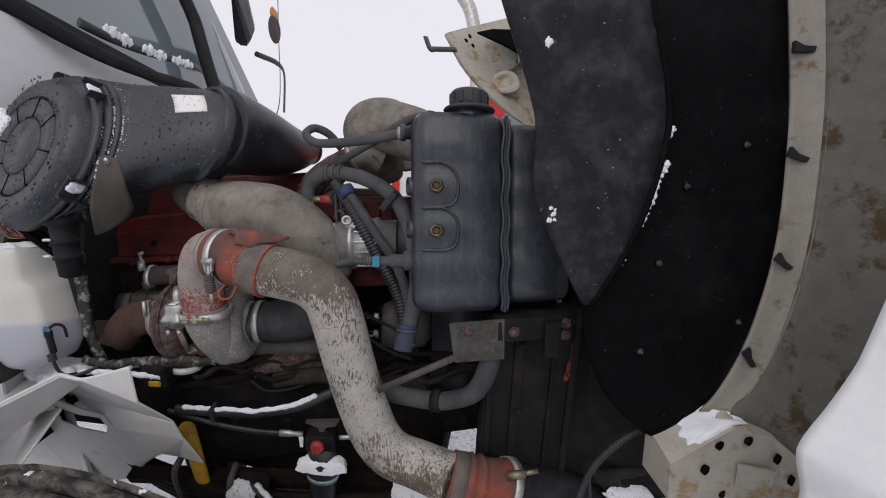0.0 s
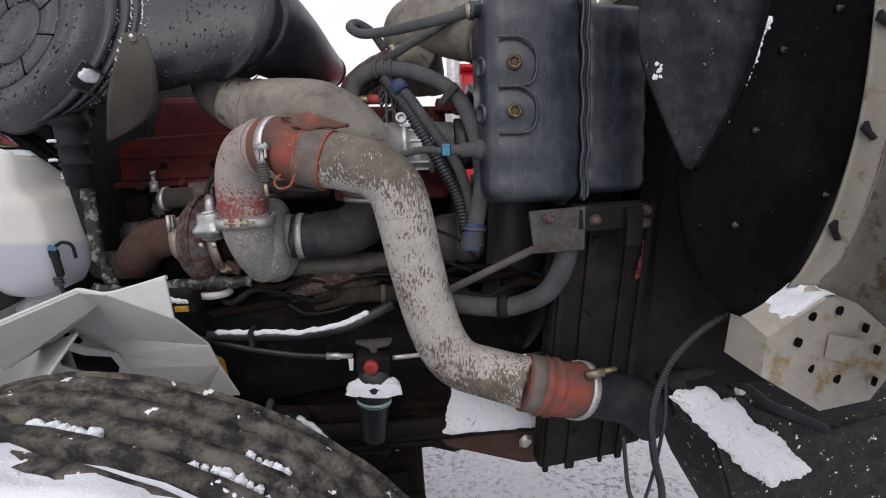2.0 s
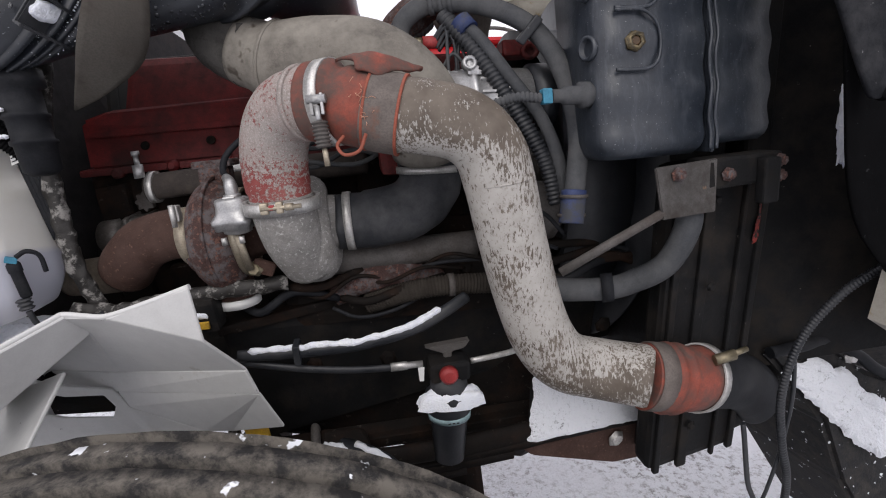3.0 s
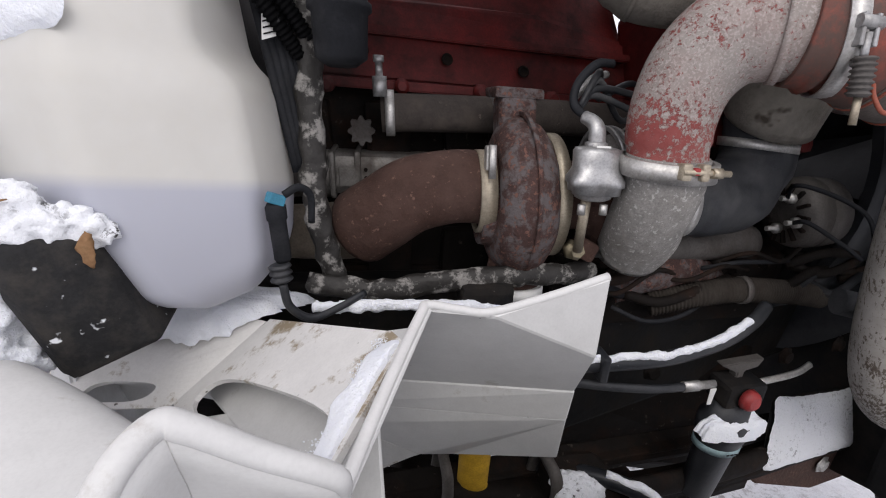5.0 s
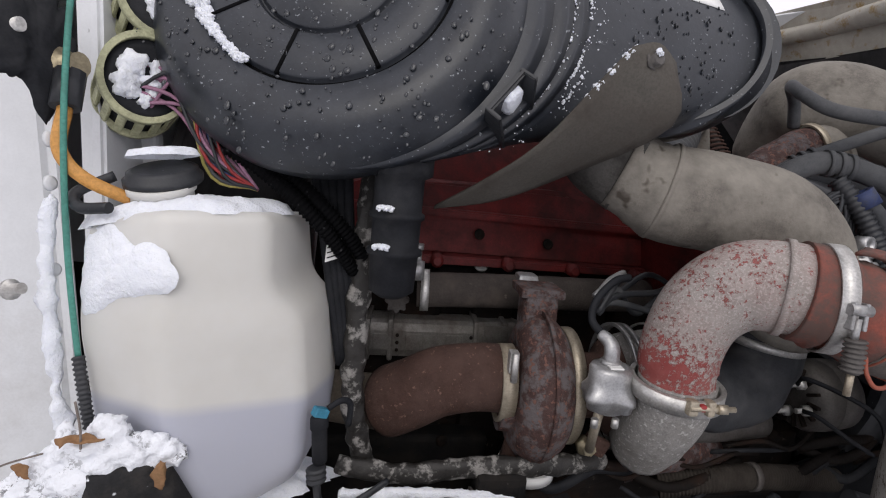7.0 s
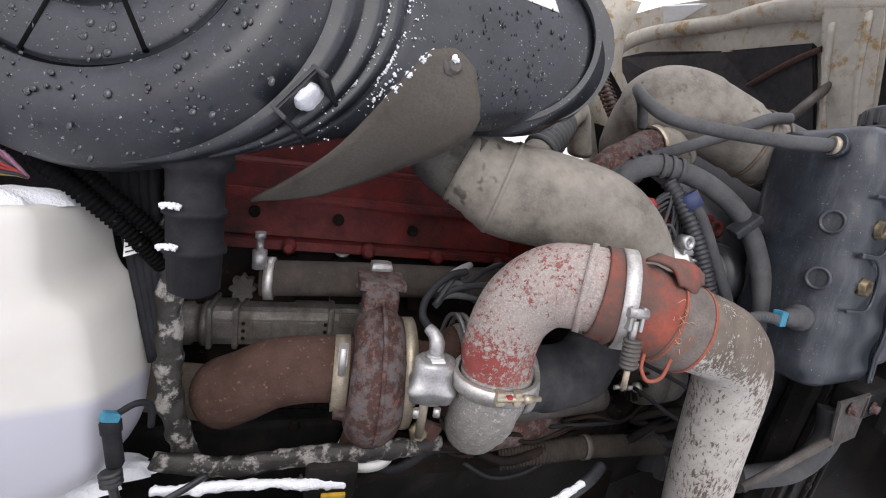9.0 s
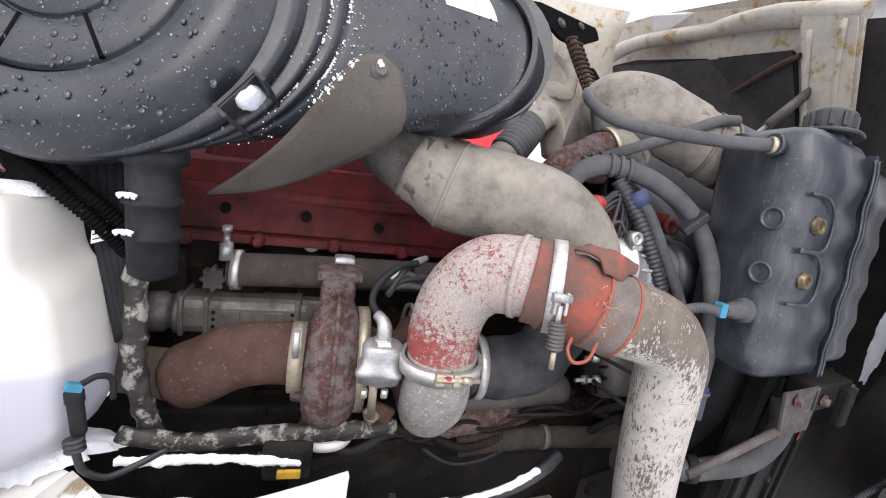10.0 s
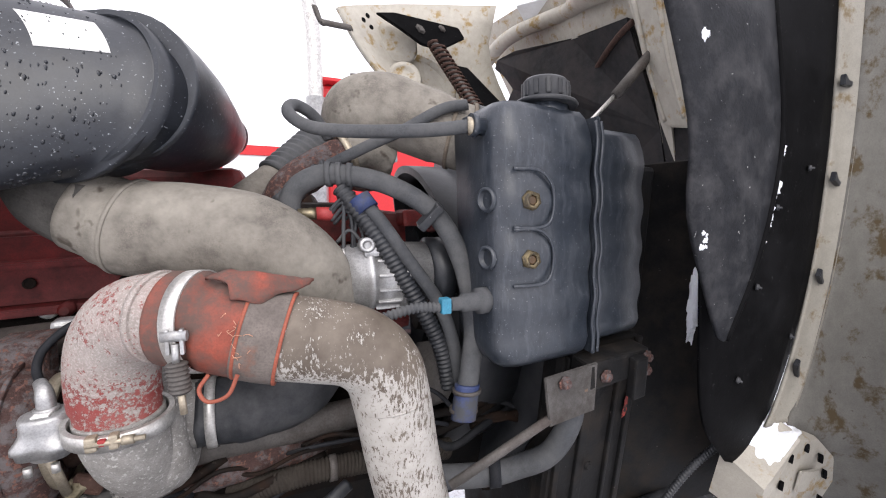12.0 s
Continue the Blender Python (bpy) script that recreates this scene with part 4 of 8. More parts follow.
def can_frame(s):
    """Centre, axis, left and up of the canister's cross section at s, from the lid (0) to the far end (1)."""
    d = (-LID_OUT).lerp(END_OUT, s * s * (3 - 2 * s)).normalized()
    left = Vector((0, 0, 1)).cross(d).normalized()
    return (LID_AT - LID_OUT * 0.03).lerp(END_AT, s), d, left, d.cross(left)


def can_girth(s):
    return 0.186 - 0.086 * s if s > 0.21 else 0.184


def on_can(s, degrees, r=None, lift=0.0):
    """A point on the canister's side; 0 degrees is its left, 90 its top."""
    c, _, left, up = can_frame(s)
    a = radians(degrees)
    return c + (left * math.cos(a) + up * math.sin(a)) * ((can_girth(s) if r is None else r) + lift)


def on_lid(r, degrees, out=0.0):
    _, _, left, up = can_frame(0.0)
    a = radians(degrees)
    return LID_AT + (left * math.cos(a) + up * math.sin(a)) * r + LID_OUT * out


def can_body(stations, seg=96):
    bm = bmesh.new()
    rings = [[bm.verts.new(on_can(s, 360 * k / seg, r)) for k in range(seg)] for s, r in stations]
    for r0, r1 in zip(rings, rings[1:]):
        for k in range(seg):
            bm.faces.new((r0[k], r0[(k + 1) % seg], r1[(k + 1) % seg], r1[k])).smooth = True
    bm.faces.new(rings[0][::-1])
    bm.faces.new(rings[-1])
    bmesh.ops.recalc_face_normals(bm, faces=bm.faces[:])
    return bm


cleaner = thing("air_cleaner", (-0.75, 0.95, 1.45), "black plastic air cleaner canister with rain beads and snow", "air cleaner")
part("body", can_body([(0.0, 0.1797), (0.02, 0.187), (0.024, 0.1944), (0.062, 0.1953), (0.068, 0.1898), (0.072, 0.1797), (0.095, 0.1779), (0.1, 0.1861), (0.106, 0.1888), (0.13, 0.188), (0.137, 0.1761), (0.158, 0.1742), (0.163, 0.1806), (0.185, 0.1806), (0.192, 0.1723), (0.21, 0.1766), (0.24, 0.172), (0.3, 0.165)] + [(s, can_girth(s)) for s in (0.4, 0.5, 0.6, 0.7, 0.78)] + [(0.84, 0.114), (0.845, 0.12), (0.87, 0.12), (0.875, 0.111), (0.97, 0.103)]), M_CAN, cleaner)
lid = part("lid", turned(LID_AT, LID_OUT, [(-0.055, 0.188), (-0.055, 0.1962), (-0.04, 0.1966), (-0.028, 0.1925), (-0.016, 0.1815), (-0.007, 0.1728), (-0.002, 0.16), (0.0, 0.128), (-0.003, 0.1263), (-0.0075, 0.125), (-0.0075, 0.1223), (-0.002, 0.121), (0.0, 0.1192), (0.0, 0.0757), (-0.002, 0.0744), (-0.0065, 0.073), (-0.0065, 0.0704), (-0.002, 0.0691), (0.0, 0.0678), (0.0, 0.0018)], 112), M_CAN, cleaner, "round dished canister lid with spoked grooves")
# Black rods and rings paint the shade inside the lid's grooves.
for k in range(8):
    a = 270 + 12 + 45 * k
    part("spoke_shade_rod", sweep(bmesh.new(), [on_lid(0.074, a, -0.001), on_lid(0.1223, a, -0.001)], 0.0024, 8), M_LINER, lid)
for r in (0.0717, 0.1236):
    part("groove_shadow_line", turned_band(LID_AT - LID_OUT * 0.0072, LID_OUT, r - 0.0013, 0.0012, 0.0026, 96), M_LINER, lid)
rnd = random.Random(61)
balls = []
for k in range(320):
    a = rnd.uniform(-62, 40)
    wide = max(0.0, (a + 40) / 80) * 0.06
    balls.append((on_lid(0.124 + rnd.uniform(-0.25, 0.9) * wide + rnd.uniform(-0.002, 0.003), a), rnd.uniform(0.0018, 0.0042) + wide * 0.08))
part("snow_patch", lumps(balls, 2, 0.6), M_SNOW, lid, "snow caught in the lid groove")
for a in (213, 138, 20):
    c, d_axis, left, up = can_frame(0.04)
    d = left * math.cos(radians(a)) + up * math.sin(radians(a))
    q = d_axis.cross(d)
    p = on_can(0.04, a, 0.194)
    ax = d_axis
    latch = part("latch", slab([p - q * 0.026 - ax * 0.024, p + q * 0.026 - ax * 0.024, p + q * 0.022 + ax * 0.03, p - q * 0.022 + ax * 0.03], d * 0.007, 0.002), M_BLACK, cleaner, "black over-centre latch holding snow")
    for side in (-1, 1):
        part("latch_cheek", slab([p + q * 0.027 * side - ax * 0.024, p + q * 0.022 * side + ax * 0.032, p + q * 0.023 * side + ax * 0.032 + d * 0.026, p + q * 0.028 * side - ax * 0.024 + d * 0.018], q * -0.004 * side, 0.0008), M_BLACK, latch)
    part("latch_snow", drift([tuple(p + d * 0.008 - q * 0.017 - ax * 0.016), tuple(p + d * 0.008 + q * 0.012 - ax * 0.018), tuple(p + d * 0.008 + q * 0.003 + ax * 0.01), tuple(p + d * 0.008 - q * 0.016 + ax * 0.02)], 0.006, a, d, 0.5), M_SNOW, latch)
    part("latch_wire", tube([p + ax * 0.03 - q * 0.016, p + ax * 0.046 - q * 0.013 + d * 0.016, p + ax * 0.052 + d * 0.004, p + ax * 0.046 + q * 0.015 + d * 0.014, p + ax * 0.03 + q * 0.016], 0.0026, 6), M_RUST2, latch)
b = bmesh.new()
rnd = random.Random(9)
for i in range(900):
    if rnd.random() < 0.62:
        r = 0.02 + 0.18 * rnd.random() ** 0.6
        drop, out = on_lid(r, rnd.uniform(0, 360), -max(0.0, r - 0.15) * 0.22), LID_OUT
    else:
        s, a = rnd.uniform(0.3, 0.78), rnd.uniform(90, 260)
        drop = on_can(s, a)
        out = (drop - can_frame(s)[0]).normalized()
    size = rnd.uniform(0.0007, 0.0019) if rnd.random() < 0.8 else rnd.uniform(0.0019, 0.0034)
    t = bmesh.ops.create_icosphere(b, subdivisions=2, radius=size)
    bmesh.ops.scale(b, verts=t["verts"], vec=(1, 1, rnd.uniform(0.9, 1.6)))
    for v in t["verts"]:
        v.co -= out * v.co.dot(out) * 0.55
        v.co += drop + noise.noise_vector(v.co * 400 + Vector((i, 0, 0))) * size * 0.25
for f in b.faces:
    f.smooth = True
tagged(part("rain_film", b, M_DROP, cleaner, "beads of rain on the plastic"), kind="stuff")
b = bmesh.new()
for i in range(300):
    s = rnd.choice((0.07, 0.09, 0.14, 0.15, 0.2, 0.22)) + rnd.gauss(0, 0.006)
    t = bmesh.ops.create_icosphere(b, subdivisions=1, radius=rnd.uniform(0.0003, 0.0011))
    bmesh.ops.translate(b, verts=t["verts"], vec=on_can(s, rnd.gauss(185, 38), 0.178 + rnd.uniform(0, 0.006)))
tagged(part("snow_dust", roughen(b, 0.001, 300), M_SNOW, cleaner, "grains of snow in the grooves"), kind="stuff")
for k, (s0, a0, n) in enumerate(((0.083, 165, 40), (0.083, 190, 34), (0.147, 150, 50), (0.147, 178, 40), (0.147, 205, 26), (0.205, 160, 40), (0.205, 186, 44), (0.23, 200, 30), (0.083, 222, 20))):
    balls = [(on_can(s0 + rnd.uniform(-0.004, 0.004), a0 + 0.5 * q + rnd.uniform(-0.6, 0.6), 0.181 if s0 < 0.2 else 0.175), rnd.uniform(0.0004, 0.0015)) for q in range(n) if rnd.random() < 0.7]
    part("snow_streak", lumps(balls, k, 1.0), M_SNOW, cleaner, "snow caught along a rib")
lab = bmesh.new()
rows = [[lab.verts.new(on_can(s, 133 + 25 * k / 10, None, 0.0012)) for k in range(11)] for s in (0.55, 0.6, 0.65, 0.7, 0.75)]
for r0, r1 in zip(rows, rows[1:]):
    for k in range(10):
        lab.faces.new((r0[k], r0[k + 1], r1[k + 1], r1[k])).smooth = True
bmesh.ops.recalc_face_normals(lab, faces=lab.faces[:])
bmesh.ops.solidify(lab, geom=lab.faces[:], thickness=0.0006)
part("label", lab, M_LABEL, cleaner, "blank white paper label")
part("end_collar", turned_band(can_frame(0.92)[0], can_frame(0.92)[1], 0.1, 0.05, 0.007, 64), M_CAN, cleaner, "moulded end collar")
part("inlet_snorkel", tube([END_AT - END_OUT * 0.03, END_AT + Vector((0.02, 0.06, -0.002)), END_AT + Vector((0.06, 0.19, -0.004)), END_AT + Vector((0.1, 0.31, 0.012))], [0.101 - 0.00005 * i - 0.0001 * i * i for i in range(25)], 32), M_CAN, cleaner, "blunt tapered snorkel")
part("snorkel_lip", turned_band(END_AT + Vector((0.1, 0.31, 0.012)), (0.3, 0.93, 0.1), 0.036, 0.014, 0.008, 28), M_BLACK, cleaner)
part("drain_neck", turned((-0.852, 0.918, 1.47), (0.06, 0.1, -1), [(0, 0.034), (0.022, 0.034), (0.026, 0.026), (0.06, 0.0255), (0.062, 0.029), (0.067, 0.029), (0.069, 0.0255), (0.098, 0.0255), (0.1, 0.029), (0.105, 0.029), (0.107, 0.0255), (0.145, 0.024), (0.152, 0.014)], 28), M_DARKRUBBER, cleaner)
for dz in (0.066, 0.104):
    part("neck_snow", lumps([((-0.872 + 0.003 * q, 0.8955, 1.47 - dz + 0.006 + 0.0012 * (q % 2)), 0.0028) for q in range(5)], dz, 0.7), M_SNOW, cleaner)
shield = thing("heat_shield", (-0.7, 0.9, 1.42), "brown grey sheet metal heat shield under the canister", "shield")
up_edge = [(-0.673, 0.814, 1.584), (-0.69, 0.827, 1.557), (-0.731, 0.858, 1.492), (-0.765, 0.905, 1.455), (-0.8, 0.955, 1.424)]
mid_edge = [(-0.65, 0.81, 1.59), (-0.653, 0.82, 1.545), (-0.7, 0.875, 1.486), (-0.748, 0.916, 1.447), (-0.8, 0.957, 1.423)]
low_edge = [(-0.627, 0.812, 1.578), (-0.617, 0.815, 1.522), (-0.666, 0.9, 1.478), (-0.735, 0.93, 1.44), (-0.8, 0.959, 1.422)]
part("plate", sheet([up_edge, mid_edge, low_edge], 0.003), M_SHIELD, shield)
part("bolt", bolt(bmesh.new(), (-0.65, 0.812, 1.575), (0.1, -1, 0.1), 0.007, 0.007), M_IRON, shield)
tagged(part("snow_fringe", lumps([(Vector(up_edge[0]).lerp(Vector(up_edge[2]), 0.05 * q) + Vector((0.003, -0.001, 0.0)), 0.0016 + 0.0011 * (q * 7 % 3)) for q in range(11)] + [((-0.651, 0.805, 1.58), 0.0032)], 3, 0.6), M_SNOW, shield), kind="stuff")
PLACED.clear()

# ---- washer tank, firewall ----
fw = solo("firewall", slab([(-1.2, 0.86, 0.85), (-1.2, 2.35, 0.85), (-1.2, 2.35, 1.95), (-1.2, 0.86, 1.95)], (-0.03, 0, 0), 0.004), M_CAB, "white painted cab firewall panel", "wall", kind="structure")
for y, z in ((0.93, 1.477), (0.93, 1.44), (0.93, 1.363), (0.95, 1.25)):
    part("rivet", turned((-1.2, y, z), (1, 0, 0), [(0, 0.007), (0.003, 0.006), (0.004, 0.003)], 12), M_CAB, fw)
for y, z in ((0.89, 1.552), (0.887, 1.349)):
    b = turned((-1.2, y, z), (1, 0, 0), [(0, 0.009), (0.003, 0.009), (0.004, 0.005), (0.012, 0.005)], 16)
    part("stud", b, M_STEEL, fw)

# Dark sheet added to darken the firewall behind the engine.
solo("firewall_dark_panel", roughen(slab([(-1.19, 1.06, 0.85), (-1.19, 2.3, 0.85), (-1.19, 2.3, 1.9), (-1.19, 1.2, 1.9), (-1.19, 1.12, 1.62), (-1.19, 1.05, 1.42)], (0.02, 0, 0), 0.004), 0.004, 9), M_INSUL, "added dark sheet over the bright firewall", "insulation", kind="structure")
# Black box added to block the bright sky gap under the canister.
box = thing("gap_filler_box", (-0.97, 1.68, 1.3), "added black box hiding the sky gap by the firewall", "box")
part("shell", block((-0.89, 1.7, 1.42), (0.54, 0.16, 0.43), 0.025), M_FRAME, box)
for k in range(4):
    part("rib", block((-1.1 + 0.08 * k, 1.618, 1.42), (0.012, 0.01, 0.36), 0.003), M_FRAME, box)
tank = thing("washer_tank", (-1.02, 0.97, 1.07), "milky white washer fluid tank half full and dusted with snow", "tank")


def loft(rings, smooth=False):
    bm = bmesh.new()
    vs = [[bm.verts.new(p) for p in r] for r in rings]
    n = len(vs[0])
    for a, c in zip(vs, vs[1:]):
        for k in range(n):
            bm.faces.new((a[k], a[(k + 1) % n], c[(k + 1) % n], c[k])).smooth = smooth
    bm.faces.new(vs[0][::-1])
    bm.faces.new(vs[-1])
    bmesh.ops.recalc_face_normals(bm, faces=bm.faces[:])
    return bm


def rounded(bm, r, seg=3):
    bmesh.ops.bevel(bm, geom=[e for e in bm.edges], offset=r, segments=seg, affect="EDGES", profile=0.5, clamp_overlap=True)
    for f in bm.faces:
        f.smooth = True
    return bm


rings = [
    [(-1.0492, 0.97, 1.075), (-1.0114, 0.93, 1.075), (-0.9736, 0.97, 1.08), (-0.9736, 1.06, 1.08), (-1.0492, 1.06, 1.075)],
    [(-1.1356, 0.92, 1.13), (-1.0276, 0.885, 1.1), (-0.952, 0.95, 1.12), (-0.952, 1.08, 1.12), (-1.1356, 1.08, 1.13)],
    [(-1.1734, 0.92, 1.2), (-1.0492, 0.87, 1.18), (-0.9466, 0.95, 1.19), (-0.9466, 1.1, 1.19), (-1.1734, 1.1, 1.2)],
    [(-1.1788, 0.925, 1.31), (-1.06, 0.872, 1.3), (-0.952, 0.95, 1.295), (-0.952, 1.1, 1.295), (-1.1788, 1.1, 1.31)],
    [(-1.1788, 0.93, 1.34), (-1.06, 0.88, 1.33), (-0.9844, 0.94, 1.33), (-0.9844, 1.1, 1.33), (-1.1788, 1.1, 1.34)],
    [(-1.168, 0.935, 1.41), (-1.0654, 0.895, 1.408), (-0.9866, 0.945, 1.405), (-0.9866, 1.08, 1.405), (-1.168, 1.08, 1.41)],
]
part("tank_body", rounded(loft(rings), 0.014, 3), M_WASHER, tank)
b = turned((-1.1086, 0.965, 1.405), (0.12, -0.4, 1), [(0, 0.03), (0.025, 0.028), (0.027, 0.031), (0.033, 0.031)], 28)
part("filler_neck", b, M_WASHER, tank)
cap = part("cap", turned((-1.1075, 0.961, 1.438), (0.12, -0.4, 1), [(0, 0.036), (0.006, 0.036), (0.007, 0.033), (0.012, 0.032), (0.014, 0.027)], 28), M_BLACK, tank, "black flip cap topped with snow")
part("cap_strap", tube([(-1.1518, 0.95, 1.445), (-1.1734, 0.93, 1.43), (-1.1572, 0.915, 1.415), (-1.1248, 0.91, 1.412)], 0.005, 8), M_BLACK, cap)
part("cap_snow", drift([(-1.1356, 0.942, 1.461), (-1.0946, 0.932, 1.461), (-1.0794, 0.962, 1.463), (-1.1118, 0.98, 1.463)], 0.007, 5, None, 0.35), M_SNOW, cap)
pump = thing("washer_pump", (-0.927, 0.94, 1.128), "small black washer pump with a teal plug", "pump")
part("pump_body", turned((-0.928, 0.943, 1.123), (0, 0, 1), [(0, 0.007), (0.004, 0.009), (0.045, 0.009), (0.047, 0.0105), (0.06, 0.0105), (0.064, 0.008)], 16), M_DARKRUBBER, pump)
part("plug", block((-0.926, 0.94, 1.191), (0.017, 0.013, 0.011), 0.002, (0, 25, 40)), M_TEAL, pump, "teal connector")
part("plug_lead", wire([(-0.918, 0.942, 1.194), (-0.904, 0.95, 1.2), (-0.897, 0.965, 1.188), (-0.9, 0.97, 1.158)], 0.004), M_DARKRUBBER, pump)
part("boot", ribbed([(-0.93, 0.935, 1.123), (-0.93, 0.935, 1.103)], 0.009, 0.003, 0.007), M_BLACK, pump)
part("lead", wire([(-0.93, 0.935, 1.1), (-0.927, 0.938, 1.07), (-0.908, 0.95, 1.048), (-0.88, 0.975, 1.048), (-0.85, 1.0, 1.055)], 0.005), M_BLACK, pump)
solo("snow_on_tank", drift([(-1.168, 0.935, 1.4), (-1.0816, 0.915, 1.405), (-1.0114, 0.94, 1.405), (-1.0006, 1.05, 1.405), (-1.1572, 1.06, 1.41)], 0.018, 11, (0, -0.2, 1)), M_SNOW, "fresh snow lying on the washer tank", "snow", kind="stuff")
solo("snow_on_tank_shoulder", drift([(-1.1698, 0.938, 1.382), (-1.1561, 0.94, 1.402), (-1.1331, 0.926, 1.402), (-1.1147, 0.916, 1.392), (-1.0945, 0.907, 1.378), (-1.0734, 0.897, 1.38), (-1.0524, 0.885, 1.368), (-1.0404, 0.877, 1.352), (-1.0459, 0.878, 1.339), (-1.0734, 0.888, 1.333), (-1.1157, 0.906, 1.327), (-1.1469, 0.918, 1.314), (-1.1698, 0.928, 1.317)], 0.012, 12, (-0.3, -0.9, 0.3), 0.1), M_SNOW, "snow stuck to the tank shoulder", "snow", kind="stuff")
clotted(solo("snow_down_tank_edge", snow_rope([(-1.1896, 0.92, 1.43), (-1.1928, 0.916, 1.37), (-1.1918, 0.912, 1.3), (-1.1874, 0.905, 1.22), (-1.168, 0.895, 1.18)], 0.008, 4), M_SNOW, "snow packed between tank and firewall", "snow", kind="stuff"))

tag = thing("harness_tag", (-0.952, 1.045, 1.34), "small white printed tag on the harness", "tag")
part("paper", slab([(-0.952, 1.035, 1.345), (-0.934, 1.04, 1.35), (-0.932, 1.04, 1.374), (-0.95, 1.035, 1.37)], (0, -0.001, 0), 0.0002), M_LABEL, tag)
for k in range(3):
    part("print_bar", slab([(-0.949, 1.0332, 1.35 + 0.006 * k), (-0.937, 1.0367, 1.353 + 0.006 * k), (-0.937, 1.0367, 1.3545 + 0.006 * k), (-0.949, 1.0332, 1.3515 + 0.006 * k)], (0, -0.0006, 0), 0), M_LINER, tag)
pole = thing("wrapped_loom", (-0.91, 1.05, 1.0), "wiring loom wrapped in torn foil tape", "wiring loom")
b = tube([(-0.88, 1.09, 1.6), (-0.89, 1.075, 1.5), (-0.905, 1.06, 1.38), (-0.91, 1.06, 1.26), (-0.915, 1.06, 1.17), (-0.905, 1.06, 1.08), (-0.89, 1.06, 1.03)], 0.016, 14, 14)
roughen(b, 0.006, 55)
part("loom", b, M_WRAP, pole)
b = tube([(-0.93, 1.03, 1.06), (-0.84, 1.03, 1.045), (-0.72, 1.03, 1.055), (-0.62, 1.03, 1.06), (-0.52, 1.05, 1.055)], 0.015, 12, 12)
roughen(b, 0.005, 50, 3)
part("loom_branch", b, M_WRAP, pole)
for k, (dx, dy) in enumerate(((0, 0), (0.02, 0.014))):
    part("conduit", ribbed([(-1.06 + dx, 0.995 + dy, 1.475), (-1.02 + dx, 1.0 + dy, 1.45), (-0.975 + dx, 1.0 + dy, 1.415), (-0.94 + dx, 1.02 + dy, 1.375), (-0.915 + dx, 1.05 + dy, 1.33)], 0.0075, 0.0018, 0.0055), M_LINER, pole)
for k in range(5):
    part("black_lead", wire([(-0.99 + 0.012 * k, 1.05 + 0.01 * k, 1.52), (-0.97 + 0.01 * k, 1.06, 1.42), (-0.95 + 0.008 * k, 1.065, 1.3), (-0.935 + 0.006 * k, 1.065, 1.2)], 0.007), M_DARKRUBBER, pole)

# connectors with wire bundles on the firewall
CD = Vector((0.72, -0.66, 0.12)).normalized()
CU = CD.orthogonal().normalized()
CV = CD.cross(CU)
for k, (x, y, z) in enumerate(((-1.185, 1.04, 1.628), (-1.185, 1.025, 1.543))):
    con = thing("round_connector", (x, y, z - 0.03), "cream slotted round connector full of wires and snow", "connector", "firewall connectors")
    o = Vector((x, y, z))
    part("core", turned(o - CD * 0.02, CD, [(0, 0.039), (0.045, 0.039), (0.046, 0.03)], 28), M_DARKRUBBER, con, "dark inner core")
    for s in (-0.02, 0.028):
        part("shell_ring", turned_band(o + CD * s, CD, 0.039, 0.007, 0.006, 36), M_CREAM, con)
    for i in range(16):
        a = 2 * math.pi * i / 16
        d = CU * math.cos(a) + CV * math.sin(a)
        q = CD.cross(d) * 0.0045
        c0 = o + d * 0.0405
        part("shell_bar", slab([c0 - q - CD * 0.018, c0 + q - CD * 0.018, c0 + q + CD * 0.027, c0 - q + CD * 0.027], d * 0.004, 0.0008), M_CREAM, con)
    rnd = random.Random(20 + k)
    for i in range(14):
        st = o + CD * 0.02 + CU * rnd.uniform(-0.026, 0.026) + CV * rnd.uniform(-0.026, 0.026)
        mid = o + CD * 0.05 + Vector((0.02 + rnd.uniform(-0.008, 0.012), 0.012 + rnd.uniform(-0.015, 0.015), -0.018 + rnd.uniform(-0.015, 0.015)))
        low = Vector((-1.075, 1.0, 1.465)) + Vector((rnd.uniform(-0.014, 0.014), rnd.uniform(-0.012, 0.012), rnd.uniform(-0.01, 0.01)))
        mat = (M_PURPLE, M_RUBBER, M_REDW, M_REDW, M_YELW, M_BLUE, M_BLACK, M_GREENW)[rnd.randrange(8)] if k == 0 else (M_PURPLE, M_PURPLE, M_RUBBER, M_BLACK)[rnd.randrange(4)]
        part("wire", wire([st, mid, low, (-1.03, 1.01, 1.43)], 0.0019, 6), mat, con)
    tagged(part("snow_dab", lumps([(o + CD * 0.028 + CU * rnd.uniform(-0.02, 0.02) + CV * rnd.uniform(-0.02, 0.02), rnd.uniform(0.006, 0.013)) for _ in range(7)], 30 + k, 0.6), M_SNOW, con), kind="stuff")
stud = thing("battery_stud", (-1.19, 0.94, 1.5), "corroded junction stud with an orange cable", "terminal")
part("terminal", turned((-1.2, 0.935, 1.535), (1, -0.2, 0), [(0, 0.016), (0.01, 0.016), (0.012, 0.01), (0.03, 0.01)], 12), M_BRASS, stud)
part("boot", tube([(-1.18, 0.93, 1.53), (-1.18, 0.925, 1.5)], 0.012, 12), M_BLACK, stud)
part("orange_cable", wire([(-1.18, 0.925, 1.5), (-1.18, 0.92, 1.465), (-1.16, 0.925, 1.44), (-1.13, 0.95, 1.42)], 0.006), M_ORANGEW, stud)
